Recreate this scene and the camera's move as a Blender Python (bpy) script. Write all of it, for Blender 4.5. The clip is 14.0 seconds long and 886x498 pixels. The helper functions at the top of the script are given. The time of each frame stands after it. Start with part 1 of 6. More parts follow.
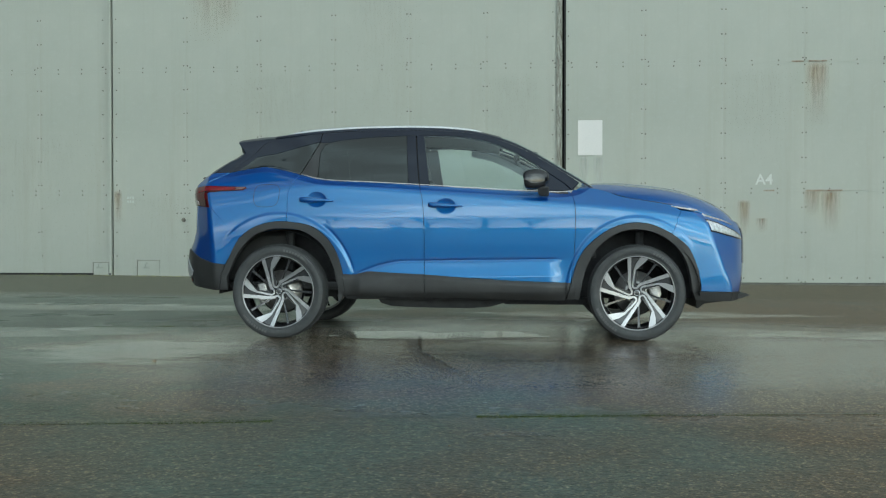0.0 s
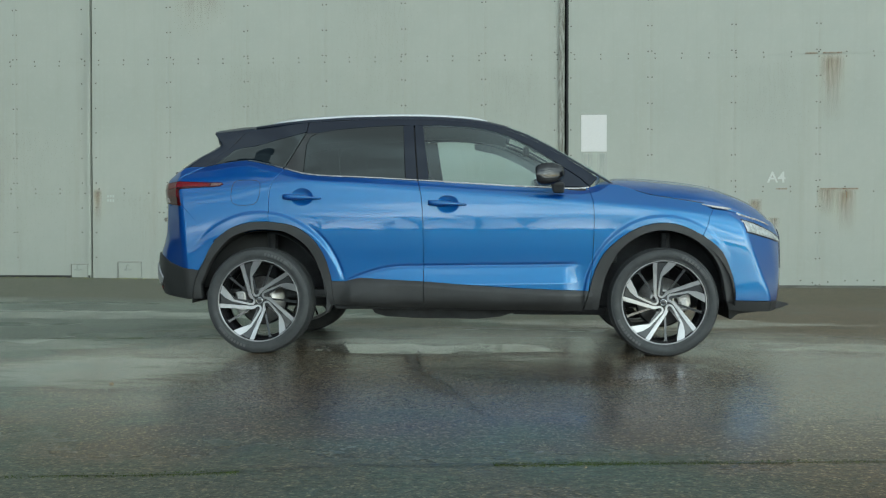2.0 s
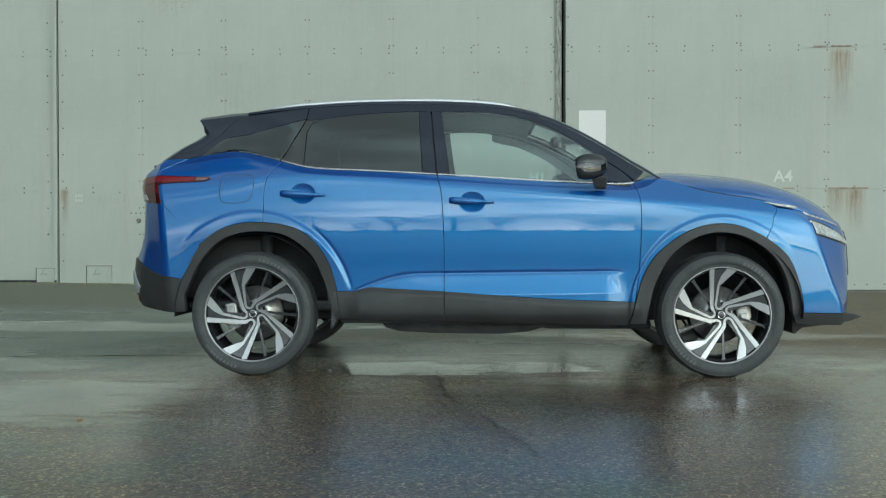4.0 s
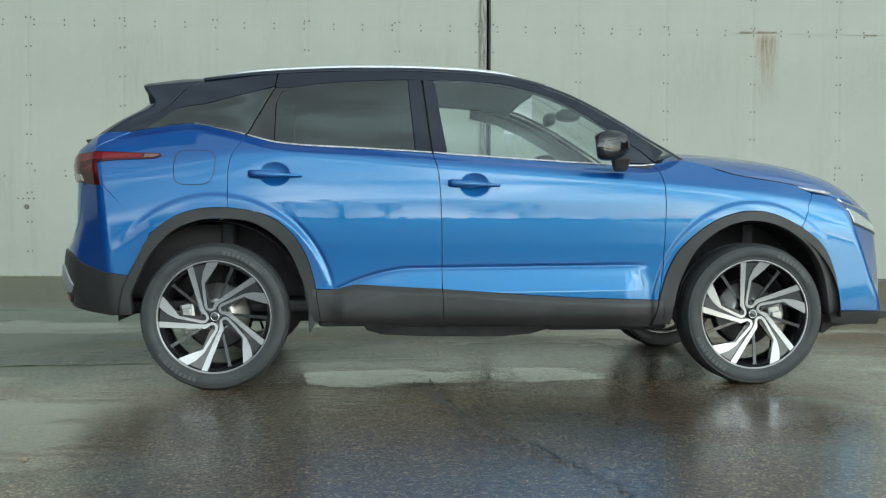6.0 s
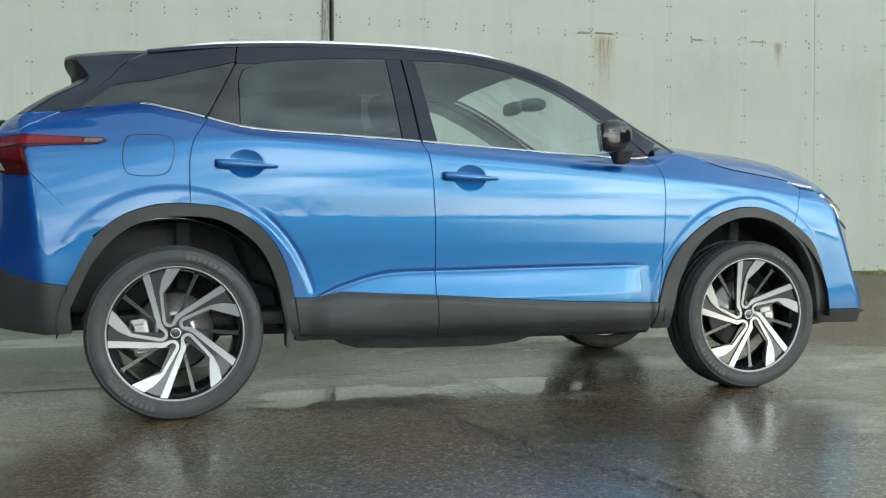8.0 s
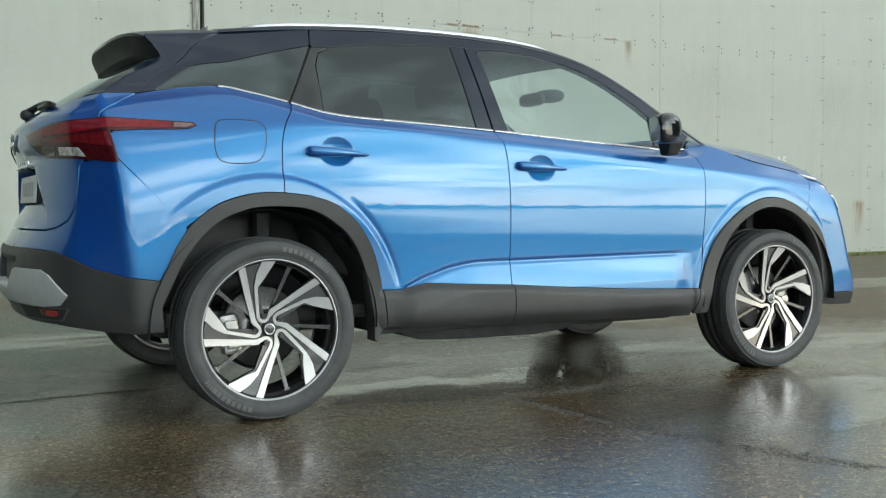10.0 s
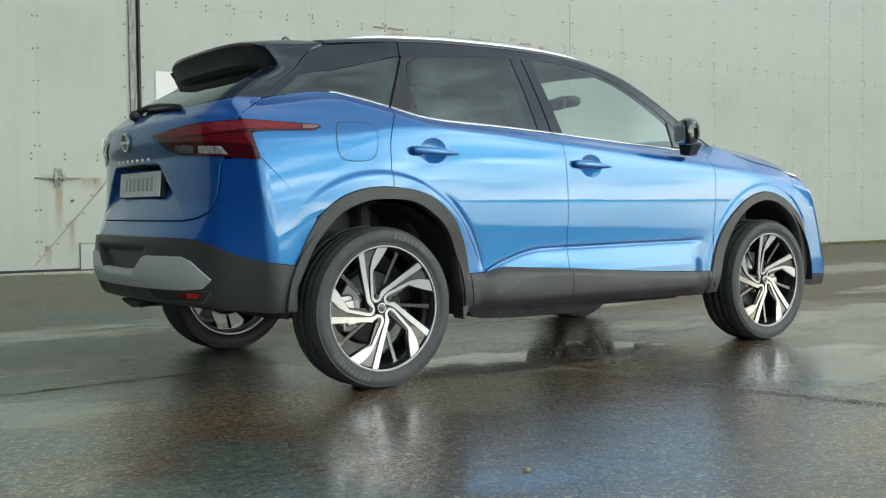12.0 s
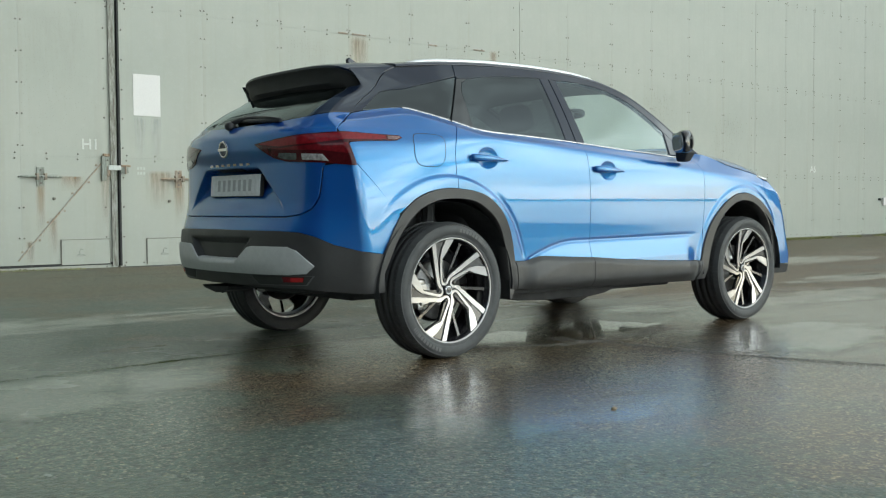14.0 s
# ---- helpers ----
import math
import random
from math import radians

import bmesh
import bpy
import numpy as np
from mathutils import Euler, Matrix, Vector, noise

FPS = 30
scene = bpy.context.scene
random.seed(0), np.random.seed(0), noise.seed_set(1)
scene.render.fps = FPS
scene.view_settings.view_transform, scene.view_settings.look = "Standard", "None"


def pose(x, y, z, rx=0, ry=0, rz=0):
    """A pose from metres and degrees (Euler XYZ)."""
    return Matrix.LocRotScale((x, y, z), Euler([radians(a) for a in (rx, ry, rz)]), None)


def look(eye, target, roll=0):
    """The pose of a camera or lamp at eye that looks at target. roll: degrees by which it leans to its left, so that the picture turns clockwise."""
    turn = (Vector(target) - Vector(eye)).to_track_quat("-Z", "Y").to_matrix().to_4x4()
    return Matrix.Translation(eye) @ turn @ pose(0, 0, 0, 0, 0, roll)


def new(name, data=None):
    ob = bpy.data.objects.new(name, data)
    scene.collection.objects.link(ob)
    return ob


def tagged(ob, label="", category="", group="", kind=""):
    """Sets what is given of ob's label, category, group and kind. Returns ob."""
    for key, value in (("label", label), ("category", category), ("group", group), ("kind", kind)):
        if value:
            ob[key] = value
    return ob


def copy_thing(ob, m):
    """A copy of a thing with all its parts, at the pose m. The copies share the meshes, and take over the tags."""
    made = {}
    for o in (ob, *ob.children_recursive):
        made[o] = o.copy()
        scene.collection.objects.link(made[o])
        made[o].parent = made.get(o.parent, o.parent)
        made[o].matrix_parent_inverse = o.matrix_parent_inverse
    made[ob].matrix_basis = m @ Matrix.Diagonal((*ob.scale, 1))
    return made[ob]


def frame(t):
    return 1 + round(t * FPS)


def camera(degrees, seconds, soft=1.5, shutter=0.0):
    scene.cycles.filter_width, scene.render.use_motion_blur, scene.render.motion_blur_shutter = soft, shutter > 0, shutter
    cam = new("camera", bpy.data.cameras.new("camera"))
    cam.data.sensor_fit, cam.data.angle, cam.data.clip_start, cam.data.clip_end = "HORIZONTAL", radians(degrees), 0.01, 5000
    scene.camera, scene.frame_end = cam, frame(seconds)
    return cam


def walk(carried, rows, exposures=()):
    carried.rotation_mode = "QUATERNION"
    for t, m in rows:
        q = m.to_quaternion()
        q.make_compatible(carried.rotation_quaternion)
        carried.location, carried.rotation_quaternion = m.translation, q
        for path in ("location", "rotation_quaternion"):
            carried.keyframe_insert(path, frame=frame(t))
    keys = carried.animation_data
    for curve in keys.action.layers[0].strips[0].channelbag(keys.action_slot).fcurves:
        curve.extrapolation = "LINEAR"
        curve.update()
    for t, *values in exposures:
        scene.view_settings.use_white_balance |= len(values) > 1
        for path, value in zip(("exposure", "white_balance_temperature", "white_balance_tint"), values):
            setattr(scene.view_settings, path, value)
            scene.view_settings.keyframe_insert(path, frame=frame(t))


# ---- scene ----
cam = camera(47.0, 14.0, soft=1.2)
PATH = [
    (0, (0.49, -8.413, 0.792), (0.336, -6.419, 0.76), 0.0),
    (0.5, (0.477, -8.206, 0.793), (0.319, -6.213, 0.761), -0.0),
    (1, (0.453, -8.001, 0.801), (0.29, -6.008, 0.768), 0.0),
    (1.5, (0.42, -7.79, 0.798), (0.268, -5.796, 0.765), -0.0),
    (2, (0.367, -7.563, 0.806), (0.227, -5.569, 0.773), -0.0),
    (2.5, (0.305, -7.358, 0.808), (0.166, -5.363, 0.775), -0.0),
    (3, (0.226, -7.135, 0.813), (0.098, -5.139, 0.784), -0.1),
    (5.5, (-0.432, -6.029, 0.804), (-0.365, -4.03, 0.763), 0.2),
    (6, (-0.6, -5.846, 0.809), (-0.451, -3.852, 0.756), 0.1),
    (6.5, (-0.795, -5.647, 0.819), (-0.557, -3.662, 0.751), 0.1),
    (7, (-0.997, -5.468, 0.809), (-0.649, -3.499, 0.749), 0.0),
    (9.5, (-2.319, -4.717, 0.801), (-1.449, -2.918, 0.727), -0.1),
    (10, (-2.607, -4.634, 0.806), (-1.656, -2.876, 0.73), -0.2),
    (10.5, (-2.896, -4.588, 0.792), (-1.872, -2.871, 0.719), -0.4),
    (11, (-3.161, -4.577, 0.785), (-2.085, -2.893, 0.71), -0.4),
    (11.5, (-3.442, -4.579, 0.797), (-2.316, -2.929, 0.717), -0.3),
    (12, (-3.702, -4.611, 0.78), (-2.533, -2.991, 0.701), -0.4),
    (12.5, (-3.99, -4.65, 0.783), (-2.777, -3.062, 0.704), -0.3),
    (13, (-4.241, -4.703, 0.783), (-2.999, -3.137, 0.703), -0.4),
    (13.5, (-4.517, -4.777, 0.777), (-3.247, -3.234, 0.695), -0.3),
    (14, (-4.761, -4.863, 0.782), (-3.468, -3.34, 0.699), -0.3),
]
EXPOSURES = [(0, 1.78, 6200, -4), (3, 1.80, 6200, -4), (6.5, 2.06, 6400, -1), (9.5, 2.14, 6550, 1), (14, 2.08, 6550, 1)]
walk(cam, [(t, look(eye, target, roll)) for t, eye, target, roll in PATH], EXPOSURES)

# ---- sky and sun ----
world = bpy.data.worlds.new("sky")
scene.world = world
world.use_nodes = True
wn = world.node_tree
wn.nodes.clear()


def wnode(kind, **sockets):
    n = wn.nodes.new(kind)
    for k, v in sockets.items():
        n.inputs[k.replace("_", " ")].default_value = v
    return n


w_out = wnode("ShaderNodeOutputWorld")
w_bg = wnode("ShaderNodeBackground", Strength=0.10)
w_sky = wn.nodes.new("ShaderNodeTexSky")
w_sky.sky_type, w_sky.sun_disc = "NISHITA", False
w_sky.sun_elevation, w_sky.sun_rotation = radians(25), radians(135)
w_sky.air_density, w_sky.dust_density, w_sky.ozone_density = 1.0, 0.6, 1.0
# broken cloud: white billows over the blue, thicker toward the horizon
w_co = wn.nodes.new("ShaderNodeTexCoord")
w_map = wn.nodes.new("ShaderNodeMapping")
w_map.inputs["Scale"].default_value = (1.6, 1.6, 5.0)
w_map.inputs["Location"].default_value = (0.35, 0.1, 0.6)
w_noise = wnode("ShaderNodeTexNoise", Scale=1.5, Detail=7.0, Roughness=0.55, Distortion=0.35)
w_ramp = wn.nodes.new("ShaderNodeValToRGB")
w_ramp.color_ramp.elements[0].position, w_ramp.color_ramp.elements[1].position = 0.36, 0.62
w_cloud = wn.nodes.new("ShaderNodeMixRGB")
# the low sky is hazy and bright, the high sky greyer
w_sep = wn.nodes.new("ShaderNodeSeparateXYZ")
w_grad = wn.nodes.new("ShaderNodeValToRGB")
w_haze = wn.nodes.new("ShaderNodeMixRGB")
w_haze.blend_type, w_haze.inputs["Fac"].default_value = "MULTIPLY", 1.0
for e_pos, e_val in ((0.0, 1.45), (0.12, 1.48), (0.20, 1.25), (0.30, 0.98), (0.50, 0.50), (0.80, 0.27), (1.0, 0.19)):
    el = w_grad.color_ramp.elements[0] if e_pos == 0.0 else (w_grad.color_ramp.elements[-1] if e_pos == 1.0 else w_grad.color_ramp.elements.new(e_pos))
    el.position, el.color = e_pos, (e_val * (1.0 - 0.22 * e_pos), e_val, e_val * (1.0 + 0.12 * e_pos), 1)
# cloud is brighter round the veiled sun
w_dot = wn.nodes.new("ShaderNodeVectorMath")
w_dot.operation = "DOT_PRODUCT"
w_dot.inputs[1].default_value = Vector((7, -14, 2)).normalized()
w_near = wn.nodes.new("ShaderNodeValToRGB")
w_near.color_ramp.elements[0].position, w_near.color_ramp.elements[0].color = 0.0, (0.21, 0.22, 0.245, 1)
w_near.color_ramp.elements[1].position, w_near.color_ramp.elements[1].color = 1.0, (0.68, 0.68, 0.67, 1)
for e_pos, e_val in ((0.55, 0.30), (0.78, 0.40), (0.90, 0.50), (0.965, 0.56)):
    el = w_near.color_ramp.elements.new(e_pos)
    el.color = (e_val, e_val, e_val, 1)
w_glow = wn.nodes.new("ShaderNodeMixRGB")
w_glow.blend_type, w_glow.inputs["Fac"].default_value = "MULTIPLY", 1.0
# the cloud that the sun stands behind
w_dot2 = wn.nodes.new("ShaderNodeVectorMath")
w_dot2.operation = "DOT_PRODUCT"
w_dot2.inputs[1].default_value = Vector((15, -15, 10)).normalized()
w_veil = wn.nodes.new("ShaderNodeValToRGB")
w_veil.color_ramp.elements[0].position, w_veil.color_ramp.elements[0].color = 0.94, (1.0, 1.0, 1.0, 1)
w_veil.color_ramp.elements[1].position, w_veil.color_ramp.elements[1].color = 1.0, (1.9, 1.9, 1.86, 1)
w_bright = wn.nodes.new("ShaderNodeMixRGB")
w_bright.blend_type, w_bright.inputs["Fac"].default_value = "MULTIPLY", 1.0
w_noise2 = wnode("ShaderNodeTexNoise", Scale=3.2, Detail=4.5, Roughness=0.5)
w_shade = wn.nodes.new("ShaderNodeValToRGB")
w_shade.color_ramp.elements[0].position, w_shade.color_ramp.elements[1].position = 0.40, 0.62
w_shade.color_ramp.elements[0].color = (3.0, 3.8, 4.8, 1)
w_shade.color_ramp.elements[1].color = (25.0, 25.2, 25.3, 1)
for a, b in ((w_co.outputs["Generated"], w_map.inputs["Vector"]), (w_map.outputs["Vector"], w_noise.inputs["Vector"]),
             (w_map.outputs["Vector"], w_noise2.inputs["Vector"]), (w_noise.outputs["Fac"], w_ramp.inputs["Fac"]),
             (w_noise2.outputs["Fac"], w_shade.inputs["Fac"]), (w_ramp.outputs["Color"], w_cloud.inputs["Fac"]),
             (w_sky.outputs["Color"], w_cloud.inputs["Color1"]), (w_shade.outputs["Color"], w_cloud.inputs["Color2"]),
             (w_co.outputs["Generated"], w_sep.inputs["Vector"]), (w_sep.outputs["Z"], w_grad.inputs["Fac"]),
             (w_cloud.outputs["Color"], w_haze.inputs["Color1"]), (w_grad.outputs["Color"], w_haze.inputs["Color2"]),
             (w_co.outputs["Generated"], w_dot.inputs[0]), (w_dot.outputs["Value"], w_near.inputs["Fac"]),
             (w_haze.outputs["Color"], w_glow.inputs["Color1"]), (w_near.outputs["Color"], w_glow.inputs["Color2"]),
             (w_co.outputs["Generated"], w_dot2.inputs[0]), (w_dot2.outputs["Value"], w_veil.inputs["Fac"]),
             (w_glow.outputs["Color"], w_bright.inputs["Color1"]), (w_veil.outputs["Color"], w_bright.inputs["Color2"]),
             (w_bright.outputs["Color"], w_bg.inputs["Color"]), (w_bg.outputs["Background"], w_out.inputs["Surface"])):
    wn.links.new(a, b)

sun = new("sun", bpy.data.lights.new("sun", "SUN"))
sun.data.energy, sun.data.angle, sun.data.color = 0.55, radians(150), (1.0, 0.98, 0.96)
sun.matrix_world = look((15, -15, 10), (0, 0, 0))


# ---- materials ----
class Mat:
    """A node material with short-hand for its nodes and links."""

    def __init__(self, name, **values):
        self.m = bpy.data.materials.new(name)
        self.m.use_nodes = True
        self.t = self.m.node_tree
        self.b = self.t.nodes["Principled BSDF"]
        for k, v in values.items():
            self.b.inputs[k.replace("_", " ")].default_value = v
        self.co = None

    def node(self, kind, **sockets):
        n = self.t.nodes.new(kind)
        for k, v in sockets.items():
            n.inputs[k.replace("_", " ")].default_value = v
        return n

    def link(self, a, b):
        self.t.links.new(a, b)

    def coords(self, scale=(1, 1, 1), which="Object"):
        if self.co is None:
            self.co = self.node("ShaderNodeTexCoord")
        m = self.node("ShaderNodeMapping", Scale=scale)
        self.link(self.co.outputs[which], m.inputs["Vector"])
        return m.outputs["Vector"]

    def noise(self, scale, detail=4.0, rough=0.55, stretch=(1, 1, 1), which="Object"):
        n = self.node("ShaderNodeTexNoise", Scale=scale, Detail=detail, Roughness=rough)
        self.link(self.coords(stretch, which), n.inputs["Vector"])
        return n.outputs["Fac"]

    def ramp(self, fac, *stops):
        r = self.node("ShaderNodeValToRGB")
        e = r.color_ramp.elements
        while len(e) < len(stops):
            e.new(0.5)
        for el, (p, c) in zip(e, stops):
            el.position = p
            el.color = (*c, 1) if isinstance(c, tuple) else (c, c, c, 1)
        self.link(fac, r.inputs["Fac"])
        return r.outputs["Color"]

    def math(self, op, a, b=0.0, clamp=False, c=0.0):
        n = self.node("ShaderNodeMath")
        n.operation, n.use_clamp = op, clamp
        for sock, v in zip(n.inputs, (a, b, c)):
            if isinstance(v, (int, float)):
                sock.default_value = v
            else:
                self.link(v, sock)
        return n.outputs[0]

    def mix(self, fac, a, b, blend="MIX"):
        n = self.node("ShaderNodeMixRGB")
        n.blend_type = blend
        for sock, v in zip(n.inputs, (fac, a, b)):
            if isinstance(v, (int, float)):
                sock.default_value = v if sock.type == "VALUE" else (v, v, v, 1)
            elif isinstance(v, tuple):
                sock.default_value = (*v, 1)
            else:
                self.link(v, sock)
        return n.outputs["Color"]

    def set(self, name, out):
        self.link(out, self.b.inputs[name])

    def bump(self, height, strength=0.3, distance=0.01):
        n = self.node("ShaderNodeBump", Strength=strength, Distance=distance)
        self.link(height, n.inputs["Height"])
        self.link(n.outputs["Normal"], self.b.inputs["Normal"])


def m_paint():
    """Blue metallic paint: bright flakes in a deep blue pigment, under clear lacquer."""
    m = Mat("blue_metallic_paint", Metallic=1.0, Roughness=0.42, Coat_Weight=1.0, Coat_IOR=1.54)
    flake = m.noise(900, 2.0)
    m.set("Base Color", m.ramp(flake, (0.35, (0.006, 0.132, 0.246)), (0.65, (0.012, 0.186, 0.342))))
    pigment = m.node("ShaderNodeBsdfPrincipled", Roughness=0.5, Coat_Weight=1.0, Coat_IOR=1.54, Specular_IOR_Level=0.2)
    m.link(m.ramp(flake, (0.35, (0.004, 0.040, 0.36)), (0.65, (0.008, 0.058, 0.46))), pigment.inputs["Base Color"])
    lacquer = m.math("MULTIPLY_ADD", m.noise(3.0, 5.0), 0.05, c=0.005)
    m.set("Coat Roughness", lacquer)
    m.link(lacquer, pigment.inputs["Coat Roughness"])
    both = m.node("ShaderNodeMixShader", Fac=0.40)
    m.link(m.b.outputs[0], both.inputs[1])
    m.link(pigment.outputs[0], both.inputs[2])
    m.link(both.outputs[0], m.t.nodes["Material Output"].inputs["Surface"])
    return m.m


def m_gloss_black():
    m = Mat("gloss_black", Roughness=0.3, Coat_Weight=0.65, Coat_Roughness=0.02, Specular_IOR_Level=0.12)
    m.set("Base Color", m.ramp(m.noise(500, 2.0), (0.3, (0.004, 0.008, 0.018)), (0.7, (0.008, 0.014, 0.030))))
    return m.m


def m_plastic(name="black_plastic", lo=0.024, hi=0.040, rough=0.45):
    m = Mat(name, Roughness=rough, Specular_IOR_Level=0.4)
    m.set("Base Color", m.ramp(m.noise(6, 6.0, 0.65), (0.3, (lo, lo, lo)), (0.75, (hi, hi, hi * 1.02))))
    grain = m.noise(700, 2.0)
    m.bump(grain, 0.12, 0.001)
    m.set("Roughness", m.math("MULTIPLY_ADD", m.noise(9, 5.0), 0.25, c=rough - 0.12))
    return m.m


def m_plain(name, colour, rough=0.4, metal=0.0, vary=0.12, scale=40.0, **more):
    m = Mat(name, Roughness=rough, Metallic=metal, **more)
    lo = tuple(c * (1 - vary) for c in colour)
    hi = tuple(min(1, c * (1 + vary)) for c in colour)
    m.set("Base Color", m.ramp(m.noise(scale, 5.0, 0.6), (0.3, lo), (0.7, hi)))
    return m.m


def m_glass(name, tint, gloss=1.0):
    """A thin pane: clear with a tint, and the gloss of its face."""
    m = Mat(name)
    t = m.t
    t.nodes.remove(m.b)
    clear = m.node("ShaderNodeBsdfTransparent", Color=(*tint, 1))
    shine = m.node("ShaderNodeBsdfGlossy", Color=(0.84, 0.95, 0.98, 1), Roughness=0.01)
    facing = m.node("ShaderNodeLayerWeight", Blend=0.5).outputs["Facing"]
    rim = m.math("POWER", facing, 5.0)
    mixer = m.node("ShaderNodeMixShader")
    m.link(m.math("MULTIPLY_ADD", rim, 0.9, True, 0.075 * gloss), mixer.inputs[0])
    m.link(clear.outputs[0], mixer.inputs[1])
    m.link(shine.outputs[0], mixer.inputs[2])
    m.link(mixer.outputs[0], t.nodes["Material Output"].inputs["Surface"])
    return m.m


def m_tyre():
    m = Mat("tyre_rubber", Roughness=0.62)
    m.set("Base Color", m.ramp(m.noise(14, 6.0, 0.7), (0.3, (0.027, 0.029, 0.031)), (0.75, (0.054, 0.056, 0.057))))
    m.bump(m.noise(260, 3.0), 0.15, 0.001)
    return m.m


def m_asphalt():
    """Old asphalt: grit in a dark binder, a wet film that is thickest where the apron lies lowest, round the car."""
    m = Mat("wet_asphalt", IOR=1.45, Coat_IOR=1.95)
    big = m.noise(0.22, 5.0, 0.6)
    mid = m.noise(1.1, 6.0, 0.62)
    streak = m.noise(0.7, 5.0, 0.6, (0.22, 1.5, 1))
    stone = m.node("ShaderNodeTexVoronoi", Scale=112.0, Randomness=1.0)
    m.link(m.coords(), stone.inputs["Vector"])
    grit = m.node("ShaderNodeTexVoronoi", Scale=42.0, Randomness=1.0)
    m.link(m.coords(), grit.inputs["Vector"])
    place = m.node("ShaderNodeSeparateXYZ")
    m.link(m.co.outputs["Object"], place.inputs["Vector"])
    dx = m.math("POWER", m.math("MULTIPLY", m.math("ABSOLUTE", m.math("ADD", place.outputs["X"], -0.5)), 0.20), 2.0)
    dy = m.math("POWER", m.math("MULTIPLY", m.math("ABSOLUTE", m.math("ADD", place.outputs["Y"], 1.5)), 0.36), 2.0)
    far = m.math("ADD", m.math("SQRT", m.math("ADD", dx, dy)), m.math("MULTIPLY_ADD", mid, 0.7, c=-0.35))
    zone = m.ramp(far, (0.55, 1.0), (1.25, 0.0))
    pebble = m.ramp(stone.outputs["Color"], (0.0, (0.006, 0.006, 0.004)), (0.42, (0.028, 0.024, 0.016)), (0.68, (0.100, 0.072, 0.040)), (0.90, (0.42, 0.32, 0.20)))
    brown = m.mix(0.38, pebble, (0.135, 0.072, 0.024))
    grey = m.mix(0.62, pebble, (0.072, 0.118, 0.092))
    pick = m.math("ADD", m.math("MULTIPLY", big, 0.5), m.math("MULTIPLY", mid, 0.5))
    pick = m.math("SUBTRACT", pick, m.math("MULTIPLY_ADD", zone, 0.15, c=-0.05))
    # behind the car the colour moves from brown to a glossier grey-green
    west = m.ramp(m.math("MULTIPLY_ADD", place.outputs["X"], -0.2, c=m.math("MULTIPLY_ADD", mid, 0.5, c=-0.25)), (0.40, 0.0), (0.60, 1.0))
    pick = m.math("MULTIPLY_ADD", west, 0.22, c=pick)
    pick = m.math("MULTIPLY_ADD", m.ramp(m.math("MULTIPLY", place.outputs["X"], 0.1), (0.0, 0.0), (0.25, 1.0)), -0.16, c=pick)
    base = m.mix(m.ramp(pick, (0.40, 0.0), (0.58, 1.0)), brown, grey)
    base = m.mix(m.ramp(m.noise(2.7, 6.0, 0.65), (0.52, 0.0), (0.75, 0.5)), base, (0.030, 0.026, 0.018))
    # a strip of tan grit lies along the foot of the doors
    edge = m.math("MULTIPLY_ADD", mid, 0.10, c=-0.05)
    strip = m.ramp(m.math("ADD", m.math("MULTIPLY", place.outputs["Y"], 0.1), edge), (0.36, 0.0), (0.48, 0.6))
    base = m.mix(strip, base, (0.125, 0.108, 0.070))
    base = m.mix(0.8, base, m.ramp(m.noise(28, 6.0, 0.75), (0.38, 0.35), (0.62, 1.7)), "MULTIPLY")
    m.set("Base Color", base)
    # water: a film that thickens in the hollows and drowns the grit there
    wet = m.math("ADD", m.math("MULTIPLY", big, 0.5), m.math("MULTIPLY", streak, 0.5))
    pool = m.ramp(wet, (0.52, 0.0), (0.62, 1.0))
    m.set("Roughness", m.mix(zone, 0.62, 0.40))
    film = m.math("MAXIMUM", m.math("MULTIPLY_ADD", zone, 0.76, c=0.22), m.math("MULTIPLY", west, 0.55))
    film = m.math("MULTIPLY", film, m.ramp(mid, (0.30, 0.85), (0.50, 1.0)))
    film = m.math("MULTIPLY", film, m.ramp(stone.outputs["Color"], (0.30, 1.0), (0.85, 0.82)))
    # away from the hangar the apron is flooded by the rain
    away = m.math("MULTIPLY", m.math("MAXIMUM", m.math("SUBTRACT", place.outputs["X"], 2.0), 0.0), 0.06)
    away = m.math("ADD", away, m.math("MULTIPLY_ADD", mid, 0.1, c=-0.05))
    south = m.ramp(m.math("MULTIPLY_ADD", place.outputs["Y"], -0.1, c=away), (0.53, 0.0), (0.62, 1.0))
    east = m.ramp(m.math("MULTIPLY_ADD", place.outputs["Y"], 0.025, c=m.math("MULTIPLY", place.outputs["X"], 0.1)), (0.0, 0.25), (0.25, 1.0))
    south = m.math("MULTIPLY", south, east)
    film = m.math("MAXIMUM", film, south)
    m.set("Coat Weight", m.math("MULTIPLY", film, m.math("MULTIPLY_ADD", strip, -1.2, c=1.0)))
    slick = m.math("MULTIPLY_ADD", m.noise(1.9, 5.0, 0.6), 0.14, c=0.03)
    m.set("Coat Roughness", m.mix(south, m.mix(zone, m.mix(pool, 0.34, 0.20), m.mix(pool, slick, 0.08)), 0.08))
    cell = m.ramp(stone.outputs["Distance"], (0.0, 1.0), (0.55, 0.0))
    lump = m.ramp(grit.outputs["Distance"], (0.0, 1.0), (0.6, 0.0))
    fine = m.math("ADD", m.math("MULTIPLY", lump, 0.6), m.math("MULTIPLY", cell, 0.5))
    fine = m.math("ADD", fine, m.math("MULTIPLY", m.noise(14, 5.0), 1.2))
    m.bump(fine, 0.55, 0.006)
    skin_bump = m.node("ShaderNodeBump", Distance=0.006)
